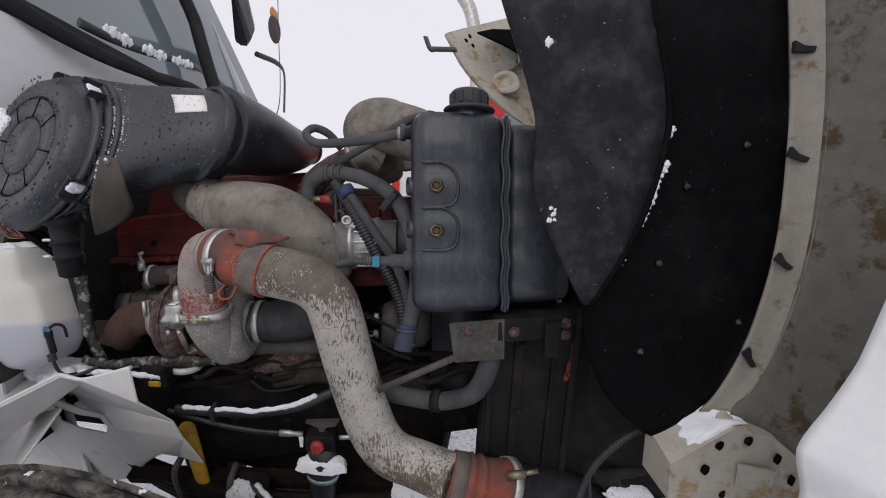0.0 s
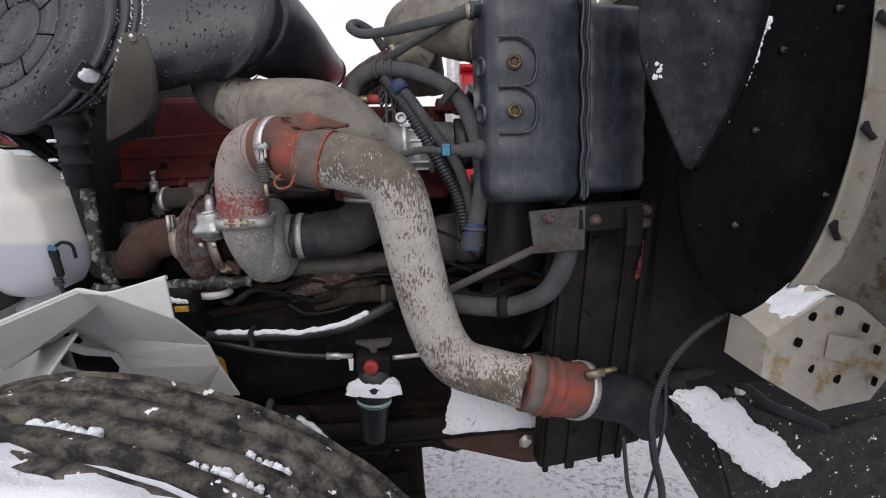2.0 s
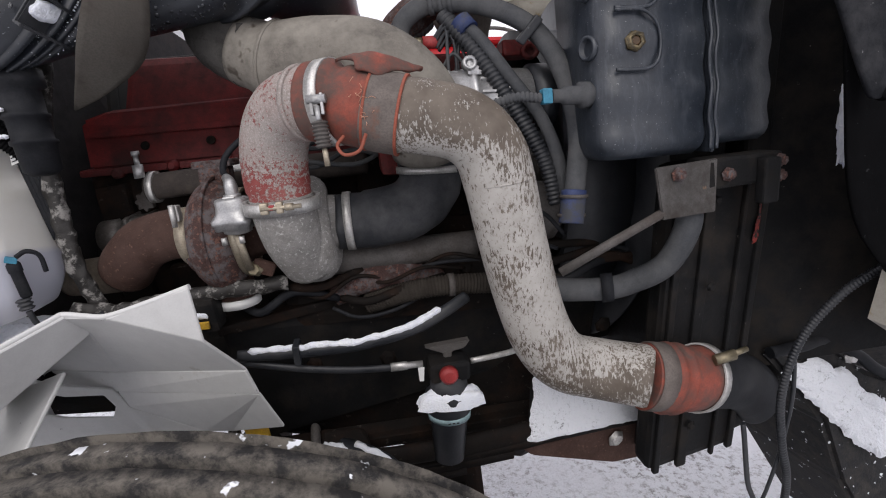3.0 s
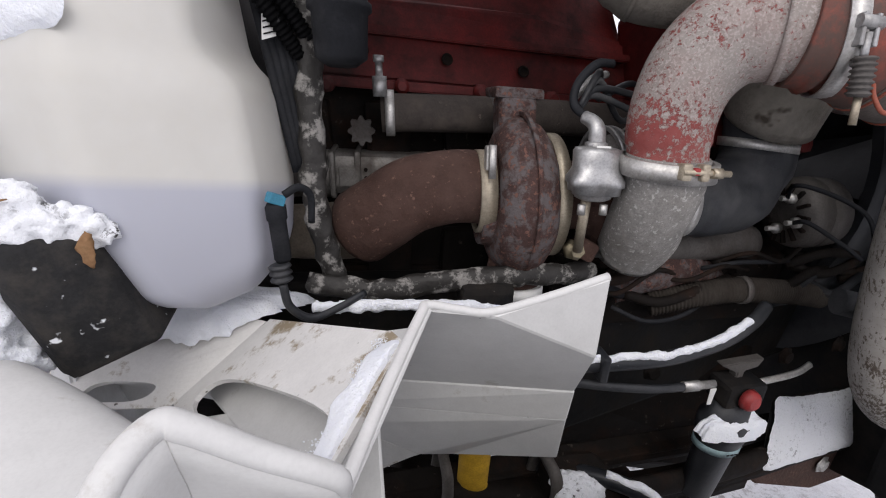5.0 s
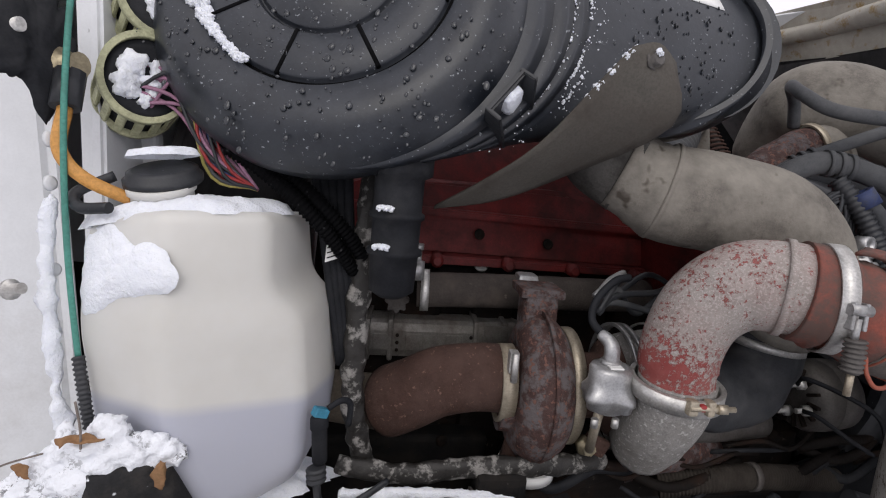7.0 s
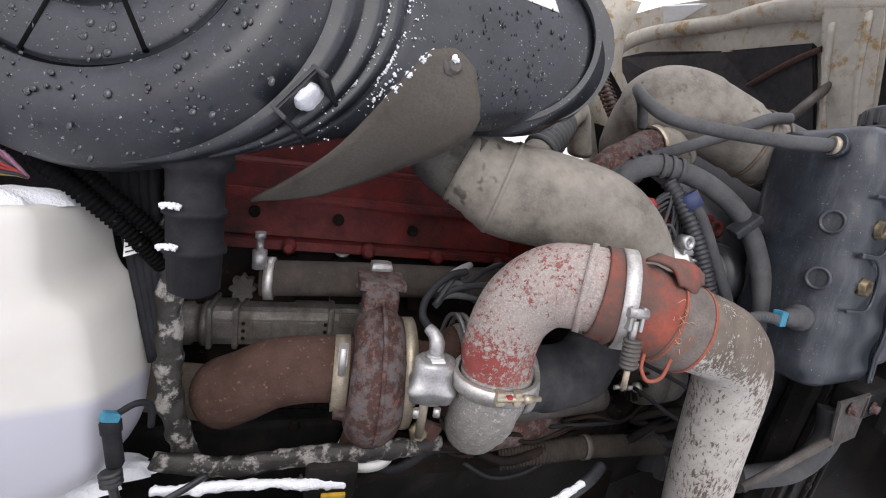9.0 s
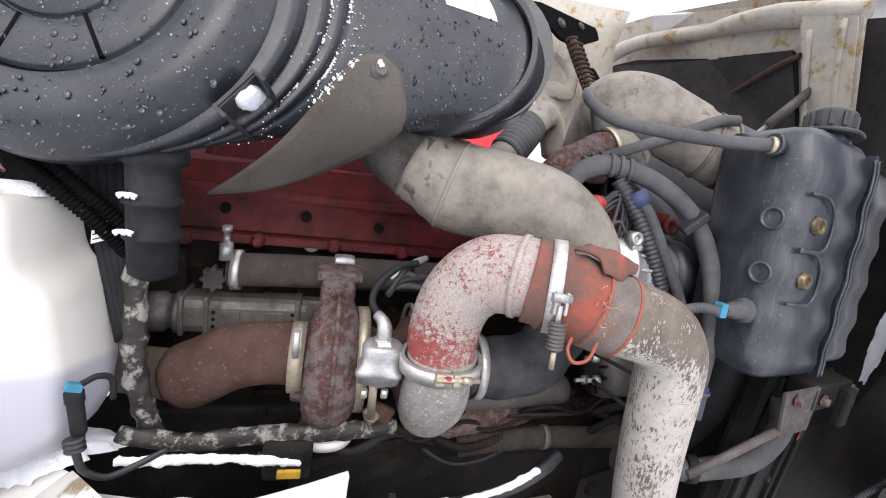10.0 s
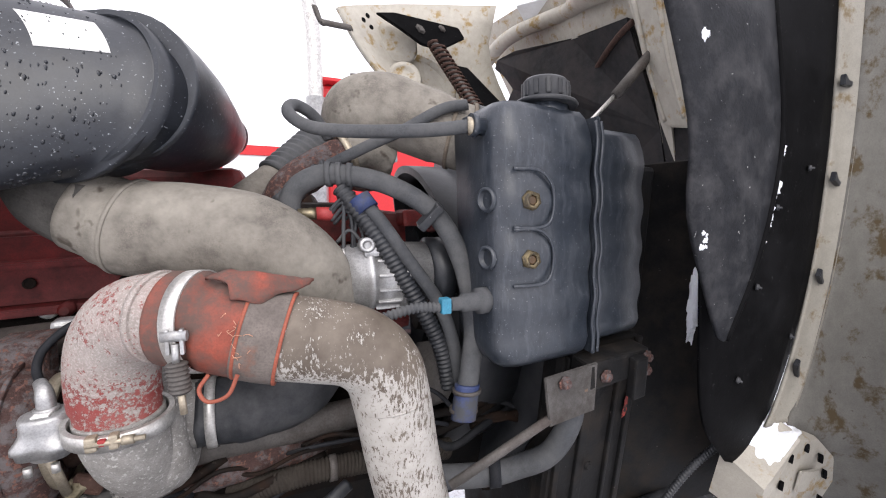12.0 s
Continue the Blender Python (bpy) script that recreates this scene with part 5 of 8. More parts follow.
solo("green_cable", wire([(-1.17, 0.915, 1.62), (-1.17, 0.913, 1.5), (-1.168, 0.912, 1.4), (-1.165, 0.91, 1.32), (-1.16, 0.905, 1.28)], 0.0026), M_GREENW, "thin green cable hanging down the firewall", "cable")
solo("black_conduit", ribbed([(-1.16, 0.905, 1.28), (-1.155, 0.9, 1.24), (-1.15, 0.895, 1.18)], 0.0042, 0.0014, 0.005), M_BLACK, "short black conduit crusted with snow", "conduit")
solo("grime_patch", roughen(drift([(-1.198, 0.885, 1.575), (-1.198, 0.925, 1.585), (-1.198, 0.945, 1.545), (-1.198, 0.935, 1.49), (-1.198, 0.905, 1.51), (-1.198, 0.87, 1.535)], 0.006, 71, (1, 0, 0), 0.6), 0.003, 60), M_DARKRUBBER, "cracked black sealant on the firewall", "sealant")

# black box with snow and dead leaves
bx = thing("rubber_bump_block", (-1.0925, 0.84, 1.06), "black rubber block heaped with snow and dead leaves", "block")
b = loft([[(-1.1095, 0.84, 1.062), (-1.085, 0.83, 1.06), (-1.0288, 0.87, 1.075), (-1.055, 0.95, 1.075), (-1.138, 0.92, 1.07)],
          [(-1.1142, 0.83, 1.15), (-1.0925, 0.82, 1.16), (-1.0475, 0.86, 1.15), (-1.07, 0.93, 1.15), (-1.1475, 0.9, 1.15)],
          [(-1.1, 0.83, 1.19), (-1.0888, 0.825, 1.19), (-1.055, 0.85, 1.185), (-1.07, 0.9, 1.19), (-1.119, 0.88, 1.19)]])
part("block_body", roughen(rounded(b, 0.006, 2), 0.004, 45), M_DUSTED, bx)
clotted(part("snow_crust", lumps([((-1.0962, 0.852, 1.2), 0.024), ((-1.1285, 0.852, 1.192), 0.027), ((-1.1618, 0.857, 1.175), 0.026), ((-1.07, 0.862, 1.19), 0.019), ((-1.055, 0.868, 1.185), 0.014), ((-1.1, 0.862, 1.218), 0.015), ((-1.157, 0.88, 1.15), 0.028), ((-1.1142, 0.832, 1.178), 0.014), ((-1.138, 0.835, 1.17), 0.012)], 7, 0.7), M_CRUMB, bx, "clotted snow sown with black crumbs"), 0.0024, 0.011)
clotted(part("snow_side", lumps([((-1.1427, 0.845, 1.13), 0.02), ((-1.1475, 0.85, 1.1), 0.022), ((-1.1285, 0.84, 1.08), 0.016), ((-1.176, 0.86, 1.1), 0.02), ((-1.1665, 0.855, 1.14), 0.02)], 8, 0.7), M_SNOW, bx), 0.0024, 0.009)
for p, r, s, fl in (((-1.0985, 0.829, 1.222), 10, 0.85, 75), ((-1.1494, 0.826, 1.198), 70, 0.5, 30), ((-1.0475, 0.847, 1.175), 95, 0.75, 10), ((-1.1903, 0.85, 1.125), 120, 1.25, 20), ((-1.138, 0.825, 1.165), 30, 0.4, 50)):
    b = sheet([[(-0.018, 0, -0.004), (-0.006, -0.003, -0.009), (0.008, -0.001, -0.007), (0.016, 0, -0.002)], [(-0.02, -0.002, 0.0), (-0.006, -0.004, 0.0), (0.007, -0.003, 0.001), (0.021, 0.001, 0.002)], [(-0.015, 0.001, 0.006), (-0.004, -0.002, 0.009), (0.008, -0.002, 0.006), (0.015, 0, 0.004)]], 0.0006)
    roughen(b, 0.0045, 130, r)
    b.transform(pose(*p, -fl, r, 10) @ Matrix.Scale(s, 4))
    part("leaf", b, M_LEAF, bx, "ragged brown dead leaf")
part("twig", wire([(-1.1, 0.83, 1.21), (-1.0925, 0.825, 1.235), (-1.0888, 0.82, 1.26)], 0.001, 5), M_BARK, bx)
part("twig", wire([(-1.138, 0.835, 1.21), (-1.1665, 0.83, 1.205), (-1.195, 0.83, 1.195)], 0.001, 5), M_BARK, bx)

# ---- white inner fender ----
fender = thing("inner_fender", (-0.85, 0.9, 0.75), "white moulded inner fender splash panel with mud stains", "fender")
PLACED.append("fender")


def holed(quad, centre, radii, n=48, thick=0.005, power=3.0):
    """A four-cornered panel with one rounded cut-out."""
    c = [Vector(p) for p in quad]
    at = lambda u, v: (c[0] * (1 - u) + c[3] * u) * (1 - v) + (c[1] * (1 - u) + c[2] * u) * v
    bm = bmesh.new()
    rings = [[], [], []]
    for k in range(n):
        a = 2 * math.pi * (k + 0.5) / n
        du, dv = math.cos(a), math.sin(a)
        r = (abs(du / radii[0]) ** power + abs(dv / radii[1]) ** power) ** (-1 / power)
        edge = min(((1 - centre[0]) if du > 0 else centre[0]) / max(1e-6, abs(du)), ((1 - centre[1]) if dv > 0 else centre[1]) / max(1e-6, abs(dv)))
        for ring, d in zip(rings, (r, r + 0.3 * (edge - r), edge)):
            ring.append(bm.verts.new(at(centre[0] + du * d, centre[1] + dv * d)))
    for a, b in zip(rings, rings[1:]):
        for k in range(n):
            bm.faces.new((a[k], b[k], b[(k + 1) % n], a[(k + 1) % n]))
    bmesh.ops.recalc_face_normals(bm, faces=bm.faces[:])
    bmesh.ops.solidify(bm, geom=bm.faces[:], thickness=thick)
    return bm


S1, S2, S3, S4 = (-0.808, 0.803, 1.103), (-0.913, 0.981, 1.063), (-1.006, 0.961, 0.985), (-0.884, 0.712, 1.05)
part("shelf", holed((S1, S2, S3, S4), (0.775, 0.47), (0.19, 0.42)), M_STAINED, fender, "mud stained white shelf with a rounded cut-out")
part("shelf_corner", holed((S3, S2, (-1.09, 1.1, 1.05), (-1.16, 1.0, 0.985)), (0.4, 0.16), (0.2, 0.1)), M_STAINED, fender, "stained lower shelf with a small cut-out")
part("under_wall", facets([[(-1.02, 0.98, 0.96), (-0.82, 0.86, 1.03), (-0.83, 0.75, 0.93), (-1.0, 0.78, 0.9)]], 0.006), M_WHITE, fender)
A0, A1, A2 = (-0.619, 0.809, 1.138), (-0.73, 0.819, 1.109), (-0.786, 0.825, 1.117)
V, FC, FL = (-0.871, 0.697, 1.062), (-0.783, 0.869, 1.084), (-0.88, 0.77, 0.99)
M, BT, BTL, BTR = (-0.614, 0.822, 1.058), (-0.581, 0.887, 0.986), (-0.83, 1.012, 0.978), (-1.025, 1.105, 0.978)
BB, BM, BBL, BO = (-0.572, 0.908, 0.936), (-0.845, 1.03, 0.935), (-1.069, 1.151, 0.927), (-0.549, 0.949, 0.852)
CR, LB1, LB2 = (-0.833, 1.037, 0.9), (-0.665, 1.045, 0.817), (-0.716, 1.045, 0.826)
part("lip", facets([[A2, V, FL, FC]], 0.005), M_WHITE, fender, "folded white flange")
part("front_panel", facets([[A0, A1, M], [A1, A2, FC], [A1, FC, BTL], [A1, BTL, BT], [A1, BT, M], [FC, FL, BTR, BTL]], 0.005), M_WHITE, fender, "creased white panel under the rolled lip")
part("band_panel", facets([[BT, BTL, BM, BB], [BTL, BTR, BBL, BM]], 0.007), M_WHITE, fender, "raised band")
part("lower_panel", facets([[BB, BM, CR], [BB, CR, LB2], [BB, LB2, LB1, BO]], 0.005), M_WHITE, fender)
slot = [(-1.019, 1.062, 0.957), (-0.989, 1.059, 0.945), (-0.945, 1.054, 0.931), (-0.873, 1.037, 0.929), (-0.863, 1.048, 0.901), (-0.879, 1.064, 0.874), (-0.972, 1.086, 0.88), (-1.026, 1.091, 0.898), (-1.026, 1.084, 0.914)]
brim = [(-1.123, 1.078, 0.979), (-0.989, 1.046, 0.973), (-0.932, 1.039, 0.956), (-0.851, 1.025, 0.942), CR, (-0.795, 1.085, 0.775), (-0.87, 1.145, 0.699), (-1.074, 1.232, 0.626), (-1.238, 1.109, 0.976)]
part("arch_web", facets([[slot[k], brim[k], brim[(k + 1) % 9], slot[(k + 1) % 9]] for k in range(9)] + [[CR, LB2, brim[5]]], 0.005), M_WHITE, fender, "white web with a torn slot")
part("rear_web", facets([[brim[8], brim[7], (-1.465, 1.335, 0.624), (-1.5, 1.15, 0.97)]], 0.005), M_WHITE, fender)
part("arch_flange", tube([LB1, LB2, brim[5], (-0.825, 1.12, 0.735), brim[6]], 0.0045, 8), M_STAINED, fender, "muddy flange of the wheel arch")
# No opening here: a black plug gives the hole's dark inside.
part("small_hole", turned((-0.98, 1.084, 0.962), (0.3, -1, 0.3), [(-0.01, 0.011), (0.012, 0.011)], 10), M_LINER, fender, "black plug shading a drain hole")
rim = [V, (-0.873, 0.68, 1.083), (-0.88, 0.673, 1.094), (-0.905, 0.667, 1.112), (-0.928, 0.662, 1.13), (-0.937, 0.66, 1.133), (-0.947, 0.648, 1.124), (-0.958, 0.638, 1.095), (-0.975, 0.625, 1.06)]
part("rolled_edge", tube([A0, (-0.675, 0.813, 1.122), A1, (-0.76, 0.823, 1.112), A2, (-0.795, 0.815, 1.113), (-0.835, 0.755, 1.087), V], 0.0042, 10), M_WHITE, fender)
part("pocket_rim", tube(rim, 0.0055, 12), M_WHITE, fender)
part("pocket_wall", sheet([rim, [Vector(p).lerp(Vector((-0.925, 0.72, 0.98)), 0.28) + Vector((0, 0.018, -0.03)) for p in rim], [Vector(p).lerp(Vector((-0.925, 0.7, 0.9)), 0.5) + Vector((0, 0.02, -0.1)) for p in rim]], 0.005), M_WHITE, fender)
crest = [(-1.3, 0.96, 0.85), (-1.188, 0.93, 0.971), (-1.159, 0.92, 1.019), (-1.134, 0.91, 1.051), (-1.112, 0.9, 1.066), (-1.088, 0.885, 1.077), (-1.057, 0.865, 1.068), (-1.016, 0.83, 1.056), (-0.978, 0.79, 1.05), (-0.94, 0.73, 1.055)]
part("outer_skirt", sheet([[Vector(p) + Vector((0.012, 0.02, -0.02)) for p in crest], crest] + [[Vector(p) + Vector(d) * (0.5 + 0.05 * k) for k, p in enumerate(crest)] for d in ((-0.03, -0.05, -0.006), (-0.06, -0.11, -0.03), (-0.08, -0.16, -0.1), (-0.09, -0.19, -0.22))], 0.006), M_WHITE, fender, "broad white rounded skirt")
solo("snow_on_shelf", drift([(-1.12, 1.08, 1.045), (-1.03, 1.01, 1.04), (-0.965, 0.985, 1.045), (-0.918, 0.985, 1.066), (-0.87, 1.03, 1.068), (-0.95, 1.08, 1.07), (-1.1, 1.13, 1.07)], 0.02, 15), M_SNOW, "snow drifted along the back of the shelf", "snow", kind="stuff")
rnd = random.Random(61)
lip0, lip1, inward = Vector(S4), Vector(S1), (Vector(S2) - Vector(S1)).normalized()
rise = (lip1 - lip0).cross(inward).normalized()
rise = rise if rise.z > 0 else -rise
def on_shelf(f, g, h=0.0):
    return lip0.lerp(lip1, f) + inward * g + rise * h


lie = drift([on_shelf(f, 0.004, 0.001) for f in (0.06, 0.3, 0.55, 0.8, 0.93)] + [on_shelf(f, g, 0.0005) for f, g in ((0.9, 0.014), (0.78, 0.027), (0.6, 0.024), (0.42, 0.03), (0.25, 0.021), (0.1, 0.016))], 0.004, 16, rise, 0.12)
for i in range(900):
    f, g = rnd.uniform(0.05, 0.93), 0.016 + abs(rnd.gauss(0, 0.009))
    t = bmesh.ops.create_icosphere(lie, subdivisions=1, radius=rnd.uniform(0.0002, 0.0008))
    bmesh.ops.translate(lie, verts=t["verts"], vec=on_shelf(f, g * (0.8 + 0.6 * noise.noise(Vector((f * 5, 3.1, 0)))), 0.0006))
solo("snow_by_lip", lie, M_SNOW, "thin grainy snow gathered against the lip", "snow", kind="stuff")
PLACED.clear()
clotted(solo("snow_behind_shelf", snow_rope([(-0.92, 0.985, 1.045), (-0.86, 0.99, 1.04), (-0.8, 1.0, 1.035), (-0.73, 1.0, 1.03), (-0.66, 1.005, 1.02)], 0.009, 9), M_SNOW, "crusted snow on the loom behind the shelf", "snow", kind="stuff"))

# ---- surge tank ----
surge = thing("surge_tank", (0.1, 0.88, 1.24), "dark blue grey plastic coolant surge tank with two sight glasses", "tank")


def lump(profile_x, y_front, y_back, z0, z1, waves, r):
    """A moulded half shell with horizontal swells."""
    bm = bmesh.new()
    x0, x1 = profile_x
    n = 40
    g = []
    for i in range(n + 1):
        f = i / n
        z = z0 + (z1 - z0) * f
        edge = min(1.0, f * 14, (1 - f) * 14) ** 0.5
        wv = 0.0028 * math.sin(f * math.pi * 2 * waves)
        row = []
        for x, y in ((x0 + r, y_back), (x0, y_back - r), (x0, y_front + r), (x0 + r * 0.3, y_front + r * 0.3), (x0 + r, y_front), ((x0 + x1) / 2, y_front), (x1 - r * 0.4, y_front), (x1, y_front + r * 0.4), (x1, y_back)):
            cx, cy = (x0 + x1) / 2, (y_front + y_back) / 2
            s = 0.86 + 0.14 * edge
            row.append(bm.verts.new((cx + (x - cx) * s, cy + (y - cy) * s - (wv if y < cy else 0), z)))
        g.append(row)
    m = len(g[0])
    for a, c in zip(g, g[1:]):
        for k in range(m):
            bm.faces.new((a[k], a[(k + 1) % m], c[(k + 1) % m], c[k])).smooth = True
    bm.faces.new(g[0][::-1])
    bm.faces.new(g[-1])
    bmesh.ops.recalc_face_normals(bm, faces=bm.faces[:])
    return bm


shell = part("shell", lump((-0.025, 0.145), 0.825, 1.0, 1.25, 1.635, 5, 0.03), M_TANK, surge)
part("shell_rear", lump((0.15, 0.275), 0.84, 1.0, 1.26, 1.62, 5, 0.02), M_TANK, surge)
part("seam", slab([(0.144, 0.822, 1.25), (0.152, 0.822, 1.25), (0.152, 0.822, 1.63), (0.144, 0.822, 1.63)], (0, 0.18, 0), 0.002), M_TANK, surge)
for x in (0.142, 0.1525):
    part("seam_bead", tube([(x + 0.0022 * math.sin(1.9 * k), 0.8215 - 0.0015 * math.cos(1.9 * k), 1.255 + 0.0245 * k) for k in range(16)], 0.0028, 8, 4), M_TANK, surge, "weld bead of the tank halves")
part("filler_neck", turned((0.085, 0.87, 1.62), (0, 0, 1), [(0, 0.035), (0.03, 0.033)], 24), M_TANK, surge)
b = turned((0.085, 0.87, 1.644), (0, 0, 1), [(0, 0.047), (0.003, 0.049), (0.006, 0.047), (0.009, 0.036), (0.034, 0.035), (0.038, 0.031), (0.039, 0.01)], 40)
cap = part("cap", b, M_BLACK, surge, "black ridged pressure cap")
for k in range(12):
    a = 2 * math.pi * k / 12
    part("cap_ridge", block((0.085 + 0.035 * math.cos(a), 0.87 + 0.035 * math.sin(a), 1.666), (0.005, 0.008, 0.022), 0.002, (0, 0, math.degrees(a))), M_BLACK, cap)
for z in (1.5, 1.417):
    rec = part("sight_recess", sweep(bmesh.new(), cr([(-0.005, 0.822, z + 0.042), (0.035, 0.82, z + 0.042), (0.058, 0.82, z + 0.022), (0.06, 0.82, z - 0.015), (0.045, 0.82, z - 0.036), (-0.005, 0.822, z - 0.038)], 5), 0.0026, 8), M_TANK, shell)
    g = part("sight_glass", turned((0.022, 0.824, z), (0, -1, 0), [(0, 0.0145), (0.004, 0.0145), (0.005, 0.013), (0.011, 0.013), (0.011, 0.008), (0.007, 0.008)], 6), M_OLDBRASS, surge, "hexagonal blackened brass sight glass")
    part("sight_lens", turned((0.022, 0.8165, z), (0, -1, 0), [(0, 0.008), (0.001, 0.005)], 16), M_LENS, g)
for z in (1.5, 1.417):
    part("port", turned((-0.02, 0.86, z), (-1, -0.25, 0), [(0, 0.018), (0.012, 0.018), (0.012, 0.013), (0.004, 0.013)], 20), M_TANK, surge)
b = turned((-0.02, 0.868, 1.352), (-1, -0.1, 0), [(0, 0.02), (0.02, 0.02), (0.022, 0.014), (0.045, 0.014), (0.047, 0.01), (0.065, 0.01)], 16)
sensor = part("level_sensor", b, M_RUBBER, surge)
part("sensor_clip", block((-0.092, 0.86, 1.352), (0.014, 0.016, 0.022), 0.002), M_TEAL, sensor, "teal locking clip")
part("sensor_lead", ribbed([(-0.1, 0.86, 1.35), (-0.14, 0.86, 1.352), (-0.19, 0.87, 1.335), (-0.22, 0.9, 1.31)], 0.006, 0.0018, 0.006), M_RUBBER, sensor)
part("hose_spigot", turned((-0.005, 0.87, 1.603), (-1, 0, 0), [(0, 0.014), (0.03, 0.012), (0.032, 0.016), (0.04, 0.016)], 14), M_TANK, surge)

brk = thing("surge_tank_bracket", (0.1, 0.83, 1.15), "grimy steel bracket bolted under the surge tank", "bracket")
part("plate", slab([(0.045, 0.81, 1.235), (0.148, 0.81, 1.24), (0.148, 0.81, 1.155), (0.055, 0.805, 1.155)], (0, 0.006, 0), 0.0015), M_DULLSTEEL, brk)
part("arm", block((0.2, 0.835, 1.215), (0.14, 0.05, 0.05), 0.006), M_FRAME, brk)
part("upright", block((0.235, 0.803, 1.196), (0.03, 0.02, 0.075), 0.004), M_FRAME, brk)
for x, y, z in ((0.08, 0.808, 1.222), (0.165, 0.809, 1.213), (0.262, 0.809, 1.225), (0.262, 0.809, 1.2)):
    part("bolt", bolt(bmesh.new(), (x, y, z), (0, -1, 0), 0.008, 0.01), M_RUST, brk)

# ---- radiator pack, shroud, fan ----
rad = thing("radiator_pack", (0.23, 1.4, 0.5), "black radiator and charge cooler pack", "radiator")
part("side_tank", block((0.22, 0.9, 0.93), (0.2, 0.06, 0.6), 0.015), M_FRAME, rad)
for x, wd in ((0.135, 0.012), (0.19, 0.02), (0.262, 0.008), (0.305, 0.014)):
    part("side_flange", roughen(block((x, 0.866, 0.93), (wd, 0.012, 0.6), 0.003), 0.001, 30), M_FRAME, rad)
for z in (0.72, 0.86, 1.0, 1.16):
    part("flange_bolt", bolt(bmesh.new(), (0.19, 0.858, z), (0, -1, 0), 0.006, 0.006), M_FRAME, rad)
part("core", block((0.23, 1.45, 1.05), (0.12, 1.05, 0.9), 0.01), M_FRAME, rad)
for k, (x, z, hh) in enumerate(((0.296, 1.125, 0.022), (0.291, 1.095, 0.018), (0.287, 1.07, 0.012))):
    part("paint_mark", roughen(slab([(x - 0.005, 0.8695, z - hh), (x + 0.003, 0.8695, z - hh * 0.8), (x + 0.006, 0.8695, z), (x + 0.005, 0.8695, z + hh), (x - 0.003, 0.8695, z + hh * 0.9), (x - 0.006, 0.8695, z)], (0, -0.001, 0), 0), 0.002, 90, k), M_MARK, rad, "worn dab of red marker paint")
part("side_channel", block((0.35, 0.95, 1.1), (0.06, 0.1, 0.95), 0.01), M_FRAME, rad)
# Black sheet added to close the bright gap between radiator and liner.
part("dark_gap_sheet", facets([[(0.36, 0.92, 0.75), (0.64, 0.74, 0.8), (0.64, 0.74, 1.62), (0.36, 0.92, 1.58)]], 0.008), M_FRAME, rad, "added black sheet closing the gap behind the liner")
part("snow_strip", drift([(0.452, 0.848, 1.35), (0.47, 0.836, 1.35), (0.472, 0.836, 1.26), (0.458, 0.845, 1.18), (0.45, 0.85, 1.19), (0.445, 0.853, 1.27)], 0.014, 61, (-0.5, -0.8, 0), 0.35), M_SNOW, rad, "snow caught on the black gap sheet")
shroud = thing("fan_shroud", (0.1, 1.4, 0.8), "black plastic fan shroud ring", "shroud")
part("ring", turned_band((0.08, 1.42, 1.22), (1, 0, 0), 0.36, 0.14, 0.02, 64), M_BLACK, shroud)
part("plate", turned((0.145, 1.42, 1.22), (1, 0, 0), [(0, 0.37), (0.005, 0.48), (0.012, 0.48)], 48), M_BLACK, shroud)
fan = thing("cooling_fan", (0.06, 1.42, 1.0), "black cooling fan at rest", "fan")
part("hub", turned((0.0, 1.42, 1.22), (1, 0, 0), [(0, 0.08), (0.06, 0.1), (0.09, 0.1)], 32), M_IRON, fan)
for k in range(8):
    b = slab([(0.05, -0.03, 0.09), (0.05, 0.03, 0.09), (0.09, 0.07, 0.34), (0.03, -0.06, 0.34)], (0.004, 0, 0), 0.001)
    b.transform(pose(0, 1.42, 1.22, 45 * k))
    part("blade", b, M_BLACK, fan)

# ---- air conditioning compressor, hoses ----
ac = thing("ac_compressor", (-0.13, 1.03, 1.32), "cast aluminium air conditioning compressor", "compressor")
part("body", turned((-0.205, 1.035, 1.372), (1, 0, 0), [(0, 0.035), (0.004, 0.054), (0.035, 0.058), (0.037, 0.064), (0.045, 0.064), (0.047, 0.057), (0.09, 0.057), (0.092, 0.064), (0.1, 0.064), (0.102, 0.057), (0.14, 0.055)], 32), M_ALU, ac)
for k in range(7):
    a = radians(100 + 24 * k)
    part("rib", block((-0.135, 1.035 + 0.058 * math.cos(a), 1.372 + 0.058 * math.sin(a)), (0.04, 0.008, 0.005), 0.002, (math.degrees(a), 0, 0)), M_ALU, ac)
part("clutch", turned((-0.065, 1.035, 1.375), (1, 0, 0), [(0, 0.03), (0.005, 0.06), (0.04, 0.06), (0.042, 0.05)], 32), M_BLACK, ac)
for k in range(6):
    a = 2 * math.pi * k / 6
    part("bolt", bolt(bmesh.new(), (-0.2, 1.035 + 0.05 * math.cos(a), 1.372 + 0.05 * math.sin(a)), (-1, 0, 0), 0.006, 0.014), M_STEEL, ac)
part("port_block", block((-0.15, 1.0, 1.425), (0.05, 0.03, 0.03), 0.006), M_ALU, ac)
part("lug", turned((-0.17, 1.0, 1.43), (0, -1, 0), [(0, 0.012), (0.02, 0.012), (0.02, 0.006), (0.01, 0.006)], 14), M_ALU, ac)
part("rear_fitting", tube([(-0.205, 1.03, 1.385), (-0.24, 1.035, 1.385), (-0.262, 1.04, 1.39)], 0.013, 12), M_IRON, ac)

